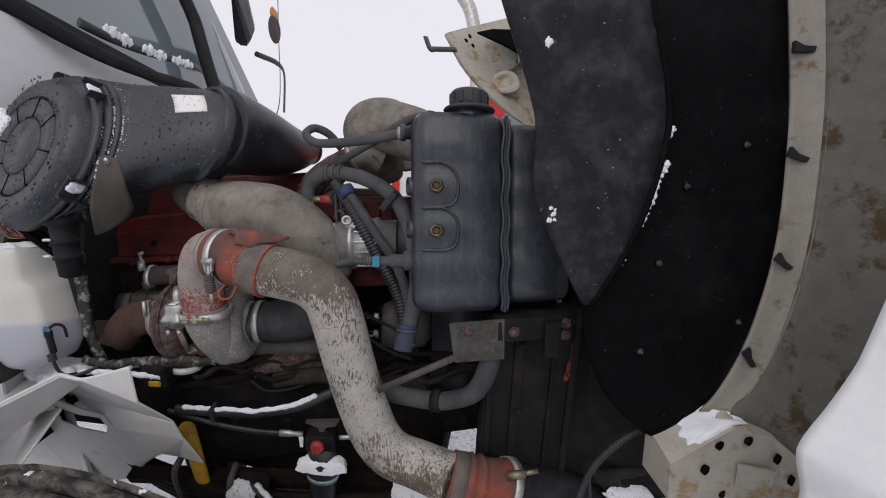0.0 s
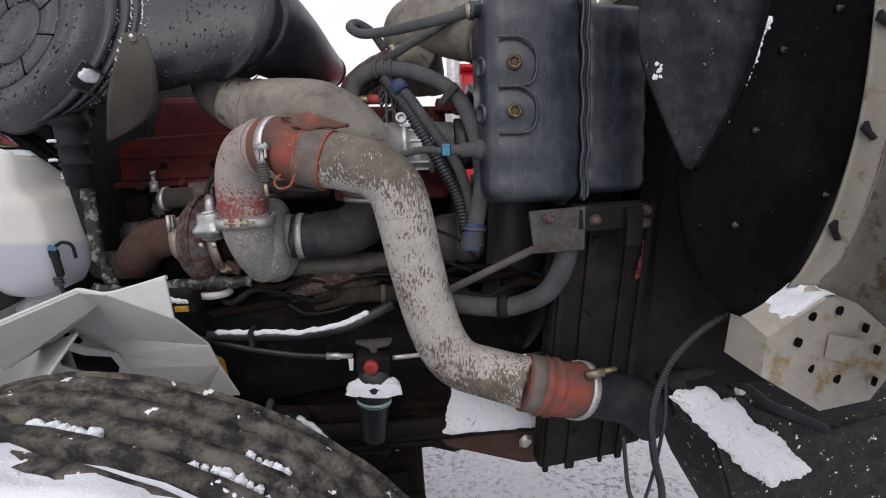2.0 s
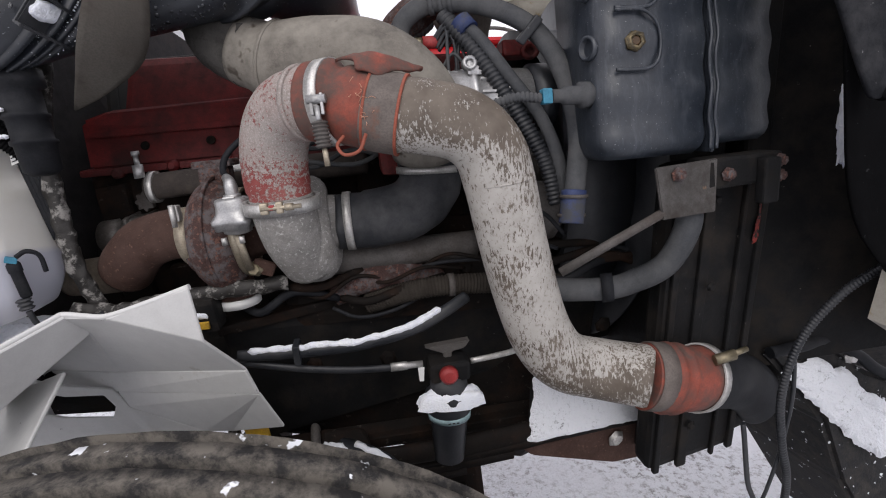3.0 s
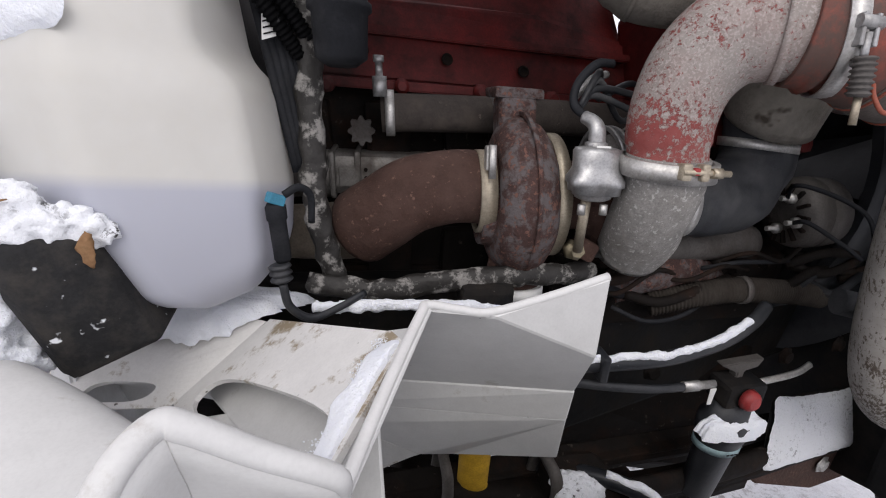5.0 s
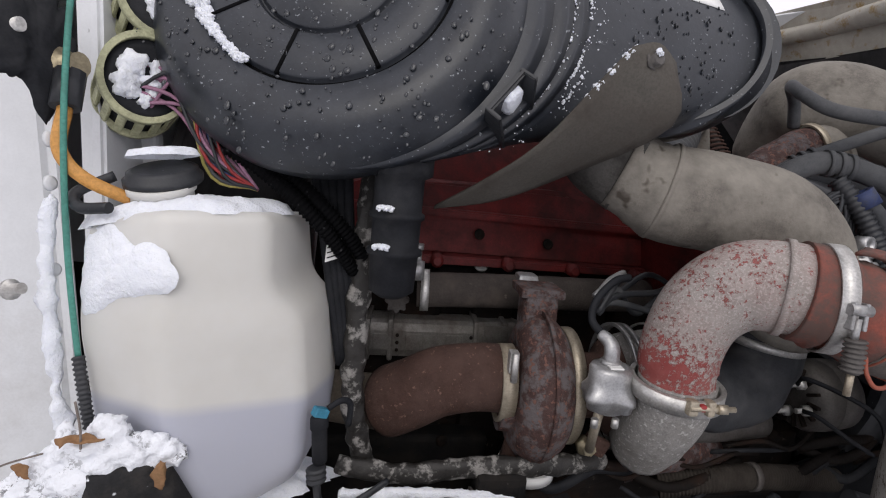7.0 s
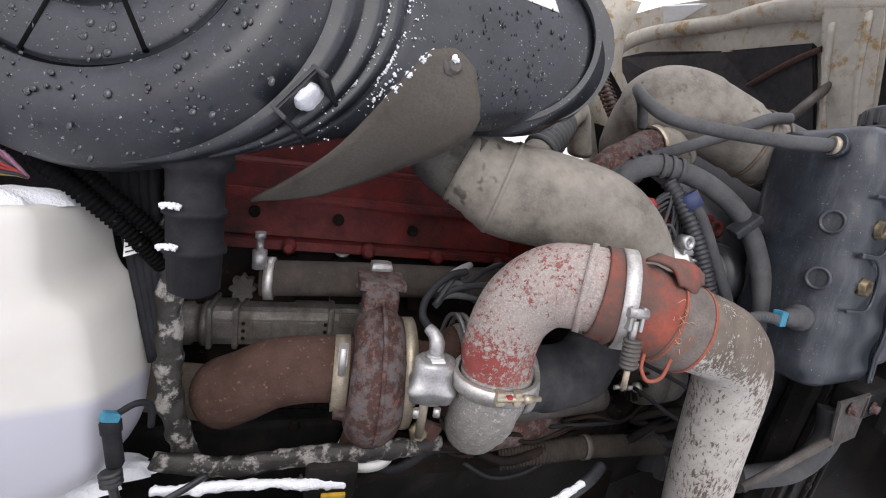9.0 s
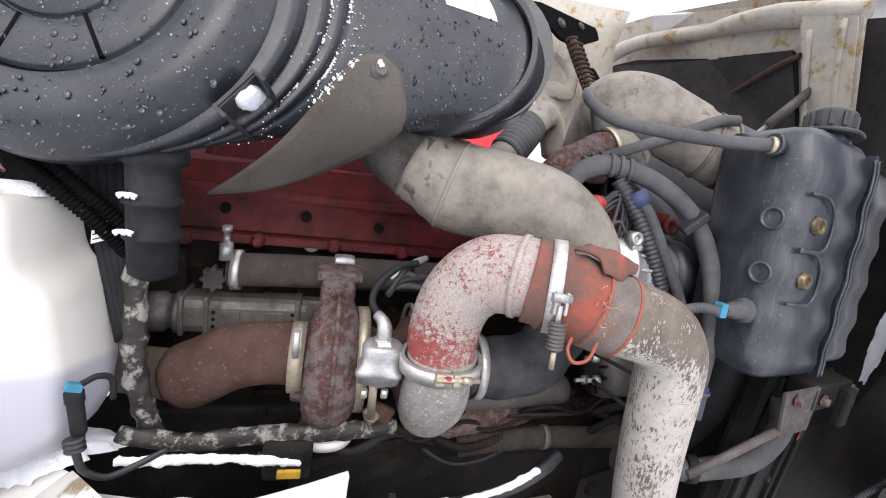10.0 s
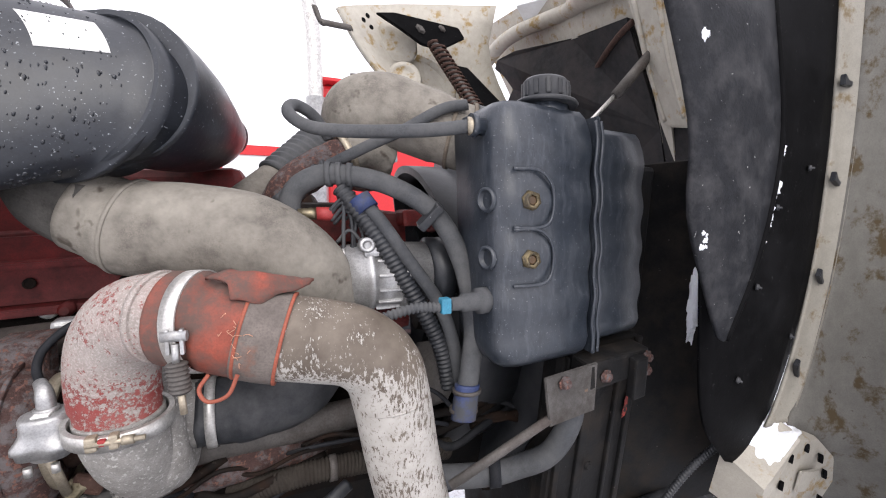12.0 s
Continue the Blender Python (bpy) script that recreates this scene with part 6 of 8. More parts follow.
h = thing("overflow_hose", (-0.15, 0.95, 1.58), "grey rubber overflow hose looping to the surge tank", "hose")
part("hose", tube([(-0.035, 0.868, 1.603), (-0.1, 0.9, 1.596), (-0.18, 0.955, 1.597), (-0.24, 1.0, 1.606), (-0.268, 1.03, 1.63), (-0.255, 1.06, 1.65), (-0.225, 1.08, 1.64), (-0.2, 1.1, 1.61)], 0.0095, 14), M_RUBBER, h)
part("clip", turned_band((-0.042, 0.871, 1.602), (1, -0.45, 0), 0.0095, 0.012, 0.003, 20), M_BRONZE, h)
h = thing("coolant_hose", (-0.15, 1.0, 1.2), "thick grey coolant hose arching over the compressor", "hose")
part("hose", tube([(-0.262, 1.045, 1.42), (-0.272, 1.05, 1.47), (-0.268, 1.05, 1.51), (-0.24, 1.035, 1.535), (-0.2, 1.02, 1.541), (-0.13, 0.995, 1.525), (-0.065, 0.97, 1.48), (-0.03, 0.945, 1.4), (-0.018, 0.928, 1.3), (-0.03, 0.915, 1.22), (-0.041, 0.907, 1.175)], 0.0165, 18), M_RUBBER, h)
for p, d in (((-0.215, 1.025, 1.541), (1, -0.35, 0)), ((-0.2, 1.02, 1.541), (1, -0.35, 0)), ((-0.185, 1.015, 1.54), (1, -0.35, -0.05))):
    part("crimp", turned_band(p, d, 0.0165, 0.008, 0.003, 20), M_RUBBER, h)
part("zip_clip", block((-0.075, 0.962, 1.475), (0.014, 0.03, 0.05), 0.003, (20, 40, 0)), M_BLACK, h)
part("blue_fitting", tube([(-0.036, 0.91, 1.2), (-0.041, 0.905, 1.172), (-0.046, 0.9, 1.145)], 0.02, 14), M_BLUE, h, "blue quick connector")
for z in (1.19, 1.158):
    part("fitting_clamp", turned_band((-0.036 - (1.2 - z) * 0.15, 0.908, z), (0.1, 0.1, 1), 0.02, 0.006, 0.003, 24), M_IRON, h)
part("white_connector", block((-0.266, 1.03, 1.464), (0.022, 0.02, 0.018), 0.003), M_LABEL, h, "white plastic clip")
part("steel_elbow", tube([(-0.262, 1.045, 1.43), (-0.258, 1.04, 1.395), (-0.24, 1.035, 1.385)], 0.012, 12), M_IRON, h)
h = thing("heater_hose", (-0.1, 0.98, 1.2), "grey rubber hose running down past the compressor", "hose")
part("hose", tube([(-0.175, 1.0, 1.5), (-0.15, 0.985, 1.47), (-0.11, 0.975, 1.405), (-0.065, 0.965, 1.33), (-0.04, 0.96, 1.25), (-0.03, 0.955, 1.16)], 0.011, 14), M_RUBBER, h)
part("blue_collar", turned_band((-0.17, 0.997, 1.495), (0.5, -0.3, -0.8), 0.011, 0.024, 0.007, 20), M_BLUE, h)
h = thing("wiring_conduit", (-0.1, 0.98, 1.15), "black corrugated wiring conduit", "conduit")
part("conduit", ribbed([(-0.2, 1.02, 1.52), (-0.175, 1.0, 1.48), (-0.14, 0.985, 1.42), (-0.095, 0.975, 1.33), (-0.06, 0.97, 1.25), (-0.045, 0.965, 1.17)], 0.012, 0.0025, 0.008), M_BLACK, h)
h = thing("upper_vent_hose", (-0.1, 1.05, 1.55), "grey vent hose crossing above the engine", "hose")
part("hose", tube([(-0.29, 1.08, 1.5), (-0.24, 1.06, 1.54), (-0.16, 1.02, 1.585), (-0.1, 1.0, 1.615), (-0.04, 0.98, 1.65), (0.0, 0.97, 1.66)], 0.009, 12), M_RUBBER, h)
for k in range(3):
    part("crimp", turned_band((-0.24 + 0.012 * k, 1.06 - 0.006 * k, 1.54 + 0.007 * k), (0.8, -0.4, 0.45), 0.009, 0.006, 0.004, 16), M_RUBBER, h)
h = thing("lower_coolant_hose", (0.05, 0.87, 1.0), "grey rubber hose curving under the surge tank", "hose")
part("hose", tube([(0.125, 0.85, 1.19), (0.123, 0.84, 1.13), (0.1, 0.86, 1.06), (0.06, 0.9, 1.02), (0.02, 0.92, 1.008), (-0.06, 0.95, 1.01), (-0.12, 0.97, 1.02)], 0.021, 18), M_RUBBER, h)
part("clamp", turned_band((0.026, 0.918, 1.01), (1, -0.4, 0.1), 0.021, 0.02, 0.005, 24), M_DARKRUBBER, h)
solo("stay_rod", tube([(-0.09, 0.835, 1.085), (0.06, 0.812, 1.165)], 0.0075, 10), M_IRON, "thin steel stay rod", "rod")

rel = thing("red_sensor", (-0.23, 1.04, 1.47), "red plug on a brass sensor", "sensor")
part("plug", turned((-0.235, 1.035, 1.479), (1, -0.1, 0), [(0, 0.011), (0.022, 0.011), (0.024, 0.008), (0.045, 0.008)], 14), M_REDW, rel)
part("brass_body", turned((-0.262, 1.04, 1.479), (1, -0.1, 0), [(0, 0.008), (0.02, 0.01), (0.027, 0.01)], 6), M_BRASS, rel)
rnd = random.Random(3)
for i in range(9):
    p = Vector((-0.2 + rnd.uniform(-0.02, 0.02), 1.03, 1.46 + rnd.uniform(-0.03, 0.03)))
    solo("engine_wire", wire([p, p + Vector((0.02, -0.02, 0.02)), p + Vector((0.03 + rnd.uniform(-0.02, 0.02), -0.015, -0.03)), p + Vector((0.02, 0, -0.09))], 0.003, 6), (M_BLACK, M_BLACK, M_RUBBER)[i % 3], "thin engine harness wire", "wire", "engine harness")

# grey outlet ducts over the engine
far = thing("coolant_outlet_duct", (-0.1, 1.15, 1.55), "big dusty grey duct elbow behind the surge tank", "duct")
part("duct_body", tube([(-0.115, 1.25, 1.55), (-0.125, 1.2, 1.62), (-0.135, 1.14, 1.66), (-0.1, 1.095, 1.664), (-0.04, 1.06, 1.642), (0.015, 1.03, 1.618), (0.1, 1.0, 1.6)], [0.05, 0.052, 0.056, 0.06] + [0.062] * 10 + [0.066] * 14 + [0.064] * 8 + [0.061] * 13, 28), M_GREYDUCT, far)
part("clamp", turned_band((0.004, 1.036, 1.623), (0.87, -0.45, -0.33), 0.062, 0.006, 0.003), M_TAN, far)
part("clamp", turned_band((0.03, 1.025, 1.615), (0.92, -0.33, -0.2), 0.062, 0.006, 0.003), M_TAN, far)
part("boot", tube([(0.035, 1.024, 1.613), (0.065, 1.012, 1.606), (0.1, 1.0, 1.6)], 0.064, 28), M_RUBBER, far)
ft = thing("crossover_pipe", (-0.2, 1.4, 1.5), "grey crossover pipe with ribbed boot", "pipe")
part("pipe", tube([(-0.34, 1.28, 1.5), (-0.27, 1.33, 1.56), (-0.2, 1.38, 1.63), (-0.13, 1.42, 1.69), (-0.09, 1.46, 1.68), (-0.06, 1.5, 1.6)], 0.034, 20), M_GREYDUCT, ft)
part("ribbed_boot", ribbed([(-0.28, 1.32, 1.552), (-0.23, 1.358, 1.6), (-0.185, 1.39, 1.645)], 0.036, 0.004, 0.018, 20), M_RUBBER, ft)
part("rusty_neck", roughen(tube([(-0.29, 1.13, 1.485), (-0.265, 1.1, 1.525), (-0.22, 1.095, 1.56), (-0.17, 1.092, 1.585)], 0.03, 20), 0.004, 40), M_RUST, ft, "flaking rusty pipe neck")
part("neck_clamp", turned_band((-0.172, 1.092, 1.584), (0.93, -0.05, 0.4), 0.0315, 0.012, 0.003), M_BRONZE, ft, "tarnished band clamp")
part("neck_sleeve", tube([(-0.175, 1.092, 1.582), (-0.14, 1.09, 1.592), (-0.1, 1.095, 1.575)], 0.029, 18), M_GREYDUCT, ft)

alt = thing("alternator", (-0.14, 1.12, 1.0), "dark finned alternator behind the charge pipe", "alternator")
part("body", turned((-0.11, 1.12, 1.13), (1, 0, 0), [(0, 0.03), (0.003, 0.058), (0.02, 0.066), (0.05, 0.068), (0.052, 0.06), (0.06, 0.06), (0.062, 0.068), (0.1, 0.066), (0.12, 0.04)], 32), M_IRON, alt)
for k in range(14):
    a = 2 * math.pi * k / 14
    part("fin", block((-0.11, 1.12 + 0.045 * math.cos(a), 1.13 + 0.045 * math.sin(a)), (0.012, 0.024, 0.006), 0.002, (360 * k / 14, 0, 0)), M_GRIME, alt)
for y, z in ((1.1, 1.16), (1.08, 1.12), (1.12, 1.1)):
    part("terminal", turned((-0.115, y, z), (-1, 0, 0), [(0, 0.01), (0.012, 0.01), (0.013, 0.005), (0.03, 0.005)], 8), M_STEEL, alt)
part("cable", wire([(-0.13, 1.1, 1.16), (-0.16, 1.06, 1.19), (-0.12, 1.02, 1.18), (-0.06, 1.0, 1.15), (-0.02, 1.0, 1.1)], 0.004), M_DARKRUBBER, alt)
part("cable", wire([(-0.13, 1.08, 1.12), (-0.14, 1.04, 1.13), (-0.09, 1.01, 1.1), (-0.03, 1.01, 1.07)], 0.004), M_DARKRUBBER, alt)
low = thing("oil_drain_hose", (-0.2, 1.08, 1.0), "ribbed tan grey hose along the block", "hose")
part("hose", ribbed([(-0.38, 1.1, 0.975), (-0.3, 1.075, 1.0), (-0.22, 1.07, 1.005), (-0.1, 1.075, 0.99), (0.0, 1.09, 0.965)], 0.02, 0.002, 0.006, 16), M_OLD, low)
part("clip", turned_band((-0.22, 1.07, 1.005), (1, 0, 0), 0.021, 0.012, 0.003, 24), M_IRON, low)
man = thing("exhaust_manifold", (-0.4, 1.12, 1.0), "flaking rusty exhaust manifold casting", "manifold")
part("casting", roughen(tube([(-0.44, 1.13, 1.0), (-0.38, 1.11, 1.025), (-0.32, 1.12, 1.03), (-0.24, 1.14, 1.0)], 0.032, 18), 0.008, 30), M_RUST, man)
mnt = thing("engine_mount", (-0.68, 1.0, 0.98), "black engine mount bracket with a yellow tag", "mount")
part("bracket", roughen(block((-0.685, 1.03, 1.02), (0.075, 0.06, 0.07), 0.012), 0.002, 30), M_FRAME, mnt)
part("tag", block((-0.68, 0.996, 1.005), (0.035, 0.008, 0.014), 0.002), M_YELLOW, mnt)
part("bolt", bolt(bmesh.new(), (-0.725, 1.02, 1.015), (-1, -0.2, 0), 0.009, 0.014), M_IRON, mnt)
rnd = random.Random(51)
for i in range(16):
    x = -0.62 + 0.05 * i + rnd.uniform(-0.03, 0.03)
    z = 1.0 + rnd.uniform(-0.03, 0.05)
    p = [(x, 1.1, z), (x + 0.05, 1.07, z + rnd.uniform(-0.03, 0.03)), (x + 0.12, 1.07, z + rnd.uniform(-0.04, 0.03)), (x + 0.2, 1.1, z + rnd.uniform(-0.03, 0.03))]
    solo("engine_bay_line", wire(p, rnd.choice((0.004, 0.006, 0.009))), (M_DARKRUBBER, M_GRIME, M_GRIME)[i % 3], "dirty small line along the engine block", "line", "small engine lines")
for i, (x, z) in enumerate(((-0.5, 1.3), (-0.46, 1.27), (-0.42, 1.31), (-0.38, 1.27))):
    solo("sensor_lead", wire([(-0.56, 1.05, 1.285), (-0.53, 1.06, 1.33 - 0.01 * i), (x, 1.12, z), (x + 0.08, 1.16, z + 0.03), (x + 0.16, 1.18, z)], 0.005), (M_BLACK, M_RUBBER)[i % 2], "black sensor lead behind the turbocharger", "lead", "turbo leads")
solo("foil_sleeve", roughen(wire([(-0.55, 1.09, 1.3), (-0.52, 1.1, 1.325), (-0.49, 1.12, 1.335)], 0.006), 0.002, 60), M_ALU, "foil sleeve on a sensor lead", "sleeve")

# ---- frame, filter, wheel ----
rail = thing("frame_rail", (-0.3, 1.12, 0.6), "black steel chassis frame rail caked with road grime", "chassis")
b = block((0.16, 1.12, 0.8), (1.68, 0.06, 0.3), 0.01)
part("rear_web", block((-1.3, 1.32, 0.8), (1.3, 0.06, 0.3), 0.01), M_FRAME, rail)
part("web", roughen(b, 0.001, 20), M_FRAME, rail)
part("top_flange", roughen(block((0.16, 1.11, 0.955), (1.68, 0.09, 0.022), 0.006), 0.002, 20), M_GRIME, rail)
part("lower_beam", block((-0.2, 1.0, 0.62), (1.5, 0.07, 0.03), 0.006), M_GRIME, rail)
for x in (-0.5, -0.35, -0.05, 0.1):
    part("bolt", bolt(bmesh.new(), (x, 1.09, 0.85), (0, -1, 0), 0.012, 0.014), M_GRIME, rail)
part("far_rail", block((-0.3, 1.95, 0.8), (2.2, 0.06, 0.3), 0.01), M_FRAME, rail)
# Sump added as a dark mass to close off the bright ground.
sump = thing("oil_pan", (-0.5, 1.5, 0.5), "added oily black sump closing off the bright ground", "oil pan")
part("pan", roughen(block((-0.5, 1.55, 0.72), (1.15, 0.5, 0.44), 0.05), 0.01, 9), M_GRIME, sump)
part("pan_flange", block((-0.5, 1.55, 0.94), (1.2, 0.54, 0.02), 0.005), M_GRIME, sump)
for x in (-0.95, -0.75, -0.55, -0.35, -0.15):
    part("bolt", bolt(bmesh.new(), (x, 1.285, 0.94), (0, -1, 0), 0.009, 0.012), M_GRIME, sump)
spring = thing("leaf_spring", (-0.6, 1.06, 0.58), "grimy stacked leaf spring under the frame rail", "leaf spring")
for k in range(4):
    half = 0.62 - 0.1 * k
    part("leaf", roughen(sheet([[(-0.62 + half * f, 1.02, 0.655 - 0.024 * k - 0.07 * (1 - f * f) * 0.5) for f in (-1, -0.5, 0, 0.5, 1)], [(-0.62 + half * f, 1.1, 0.655 - 0.024 * k - 0.07 * (1 - f * f) * 0.5) for f in (-1, -0.5, 0, 0.5, 1)]], 0.016), 0.002, 25), M_GRIME, spring)
for x in (-0.72, -0.52):
    part("u_bolt", tube([(x, 1.0, 0.48), (x, 1.0, 0.66), (x, 1.06, 0.685), (x, 1.12, 0.66), (x, 1.12, 0.48)], 0.011, 10), M_IRON, spring)
h = thing("snowy_air_line", (-0.4, 1.0, 0.9), "black air line with snow lying along it", "hose")
part("line", tube([(-0.62, 0.98, 0.94), (-0.51, 0.985, 0.935), (-0.4, 0.99, 0.935), (-0.3, 1.0, 0.95), (-0.24, 1.01, 0.975), (-0.2, 1.03, 0.99)], 0.012, 12), M_BLACK, h)
b = snow_rope([(-0.6, 0.977, 0.95), (-0.505, 0.981, 0.946), (-0.45, 0.983, 0.945), (-0.4, 0.984, 0.945), (-0.31, 0.994, 0.959), (-0.25, 1.004, 0.982)], 0.0068, 27)
part("snow_ridge", roughen(b, 0.003, 60), M_SNOW, h, "ridge of snow")
part("tie", block((-0.513, 0.984, 0.935), (0.012, 0.04, 0.04), 0.003), M_BLACK, h)
h = thing("brake_line", (-0.4, 1.0, 0.86), "thin black line with bright crimp fittings", "hose")
part("line", tube([(-0.65, 0.985, 0.93), (-0.52, 0.985, 0.9), (-0.42, 0.99, 0.882), (-0.34, 1.0, 0.872)], 0.007, 10), M_BLACK, h)
part("crimp", turned((-0.35, 1.0, 0.873), (1, 0, 0), [(0, 0.009), (0.03, 0.009), (0.032, 0.007), (0.06, 0.007)], 8), M_STEEL, h)
part("tag", slab([(-0.3, 0.995, 0.868), (-0.288, 0.995, 0.868), (-0.29, 0.995, 0.838), (-0.298, 0.995, 0.838)], (0, -0.002, 0), 0.0005), M_LABEL, h)
part("steel_line", tube([(-0.2, 1.0, 0.865), (-0.12, 1.0, 0.872), (-0.09, 1.0, 0.885)], 0.006, 8), M_STEEL, h)
filt = thing("fuel_filter", (-0.24, 1.0, 0.64), "black spin-on filter with a red knob and snow on its head", "filter")
part("head", block((-0.243, 1.0, 0.86), (0.075, 0.06, 0.04), 0.008), M_FRAME, filt)
part("bracket", slab([(-0.285, 1.0, 0.905), (-0.2, 1.0, 0.91), (-0.21, 1.0, 0.895), (-0.235, 1.0, 0.89), (-0.235, 1.0, 0.86), (-0.25, 1.0, 0.86), (-0.25, 1.0, 0.888)], (0, 0.02, 0), 0.002), M_IRON, filt)
part("bowl", turned((-0.243, 1.0, 0.645), (0, 0, 1), [(0, 0.022), (0.006, 0.03), (0.1, 0.036), (0.13, 0.044), (0.135, 0.046), (0.16, 0.046), (0.17, 0.036), (0.2, 0.034)], 28), M_BLACK, filt)
part("label", turned_band((-0.243, 1.0, 0.757), (0, 0, 1), 0.0405, 0.012, 0.001, 28), M_PALE, filt, "pale teal printed label")
for k in range(3):
    part("print_bar", block((-0.25 + 0.008 * k, 0.9578, 0.757), (0.005, 0.001, 0.002), 0), M_FRAME, filt)
part("knob", turned((-0.248, 0.965, 0.862), (0, -1, 0.1), [(0, 0.018), (0.012, 0.016), (0.018, 0.01)], 16), M_REDW, filt, "red primer knob")
part("snow_collar", roughen(drift([(-0.295, 0.96, 0.79), (-0.19, 0.96, 0.79), (-0.19, 1.0, 0.79), (-0.295, 1.0, 0.79)], 0.03, 17), 0.004, 40), M_SNOW, filt)

shock = thing("shock_absorber", (-0.68, 1.08, 0.5), "yellow painted shock absorber", "shock absorber")
part("tube", turned((-0.665, 1.08, 0.82), (0.06, 0, -1), [(0, 0.02), (0.01, 0.03), (0.2, 0.03), (0.21, 0.035), (0.24, 0.035)], 20), M_YELLOW, shock)
h = thing("axle_brake_hose", (-0.4, 0.95, 0.6), "black brake hose looping by the axle dusted with snow", "hose")
PLACED.append("hose")
part("hose", tube([(-0.5, 1.06, 0.75), (-0.44, 0.99, 0.765), (-0.385, 0.945, 0.755), (-0.36, 0.937, 0.73), (-0.365, 0.95, 0.69), (-0.4, 0.985, 0.66), (-0.46, 1.02, 0.645), (-0.55, 1.04, 0.64)], 0.013, 14), M_BLACK, h)
part("snow_ridge", roughen(tube([(-0.43, 0.977, 0.775), (-0.385, 0.938, 0.764), (-0.358, 0.929, 0.735), (-0.362, 0.941, 0.698)], 0.007, 8), 0.003, 60), M_SNOW, h)
PLACED.clear()
axle = thing("front_axle", (-0.5, 1.2, 0.4), "dirty steel front axle and suspension parts", "axle")
b = tube([(-0.6, 0.7, 0.5), (-0.6, 1.2, 0.46), (-0.6, 2.2, 0.46)], 0.06, 14)
part("beam", b, M_GRIME, axle)
part("spring_clamp", roughen(block((-0.46, 1.06, 0.6), (0.12, 0.1, 0.16), 0.02), 0.006, 20), M_GRIME, axle)
part("tie_tube", tube([(-0.45, 1.0, 0.655), (-0.25, 1.02, 0.66), (0.0, 1.05, 0.66)], 0.022, 14), M_GRIME, axle)
part("snow_clump", drift([(-0.52, 0.98, 0.66), (-0.44, 0.98, 0.67), (-0.44, 1.04, 0.67), (-0.52, 1.04, 0.67)], 0.018, 19, None, 0.35), M_PATCHY, axle)

wheel = thing("steer_tyre", (-0.6, 0.5, 0.0), "muddy truck steer tyre with snow on the tread", "tyre")
TC = Vector((-0.6, 0.36, 0.51))
prof = [(0.0, 0.28), (0.01, 0.4), (0.0, 0.46), (0.02, 0.497)]
for gx in (0.042, 0.082, 0.122, 0.162, 0.202, 0.24):
    prof += [(gx - 0.0085, 0.512), (gx - 0.0065, 0.496), (gx + 0.0065, 0.496), (gx + 0.0085, 0.512)]
prof += [(0.262, 0.497), (0.28, 0.46), (0.27, 0.4), (0.28, 0.28)]
b = turned(TC, (0, 1, 0), [(s, r * 1.045) for s, r in prof], 140)
part("tyre", roughen(roughen(b, 0.0018, 60), 0.0012, 170), M_TREAD, wheel)
# Black bands laid in the tread grooves paint their shade.
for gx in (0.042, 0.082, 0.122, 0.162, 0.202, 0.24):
    part("groove", turned_band(TC + Vector((0, gx, 0)), (0, 1, 0), 0.5165, 0.0125, 0.004, 140), M_LINER, wheel, "black band painting a tread groove's shade")
part("rim", turned(TC + Vector((0, 0.03, 0)), (0, 1, 0), [(0, 0.285), (0.02, 0.27), (0.05, 0.2), (0.12, 0.15), (0.2, 0.15), (0.22, 0.28)], 40), M_IRON, wheel)
rnd = random.Random(12)
for i in range(60):
    th = rnd.uniform(-0.75, 1.1)
    yy = rnd.choice((0.042, 0.082, 0.122, 0.162, 0.06, 0.1, 0.02))
    balls = []
    for k in range(rnd.randrange(2, 6)):
        a = th + 0.022 * k
        r = 0.528
        balls.append((TC + Vector((r * math.sin(a), yy + rnd.uniform(-0.004, 0.004), r * math.cos(a))), rnd.uniform(0.003, 0.0085)))
    part("snow_clot", lumps(balls, i, 0.5), M_SNOW, wheel)
b = bmesh.new()
rows = []
for i in range(40):
    a = -0.9 + 2.0 * i / 39
    row = []
    for k in range(8):
        yy = -0.005 + 0.085 * k / 7
        r = 0.531 + 0.022 * math.sin(math.pi * min(1, (k + 0.2) / 7.2)) * (0.5 + noise.noise(Vector((i * 0.4, k * 0.6, 2))))
        row.append(b.verts.new(TC + Vector((r * math.sin(a), yy + 0.012 * noise.noise(Vector((i * 0.5, k * 0.1, 7))), r * math.cos(a)))))
    rows.append(row)
for p, q in zip(rows, rows[1:]):
    for k in range(7):
        b.faces.new((p[k], p[k + 1], q[k + 1], q[k])).smooth = True
part("snow_cover", roughen(b, 0.004, 40), M_SNOW, wheel, "snow packed on the outer tread")

# ---- bumper bracket and skid plate ----
skid = thing("tow_bracket", (0.1, 1.05, 0.5), "rusty black steel tow bracket with snow on its ledge", "bracket")
part("plate", slab([(-0.08, 1.04, 0.625), (-0.05, 1.04, 0.6), (0.15, 1.04, 0.54), (0.3, 1.04, 0.525), (0.4, 1.04, 0.58), (0.42, 1.04, 0.68), (0.3, 1.04, 0.66), (0.19, 1.04, 0.625)], (0, 0.02, 0), 0.004), M_RUST2, skid)
part("ledge", slab([(-0.075, 1.02, 0.645), (0.2, 1.02, 0.64), (0.2, 1.08, 0.74), (-0.055, 1.08, 0.77)], (0, 0, -0.012), 0.003), M_FRAME, skid)
part("bolt", bolt(bmesh.new(), (0.14, 1.038, 0.6), (0, -1, 0), 0.012, 0.012), M_STEEL, skid)
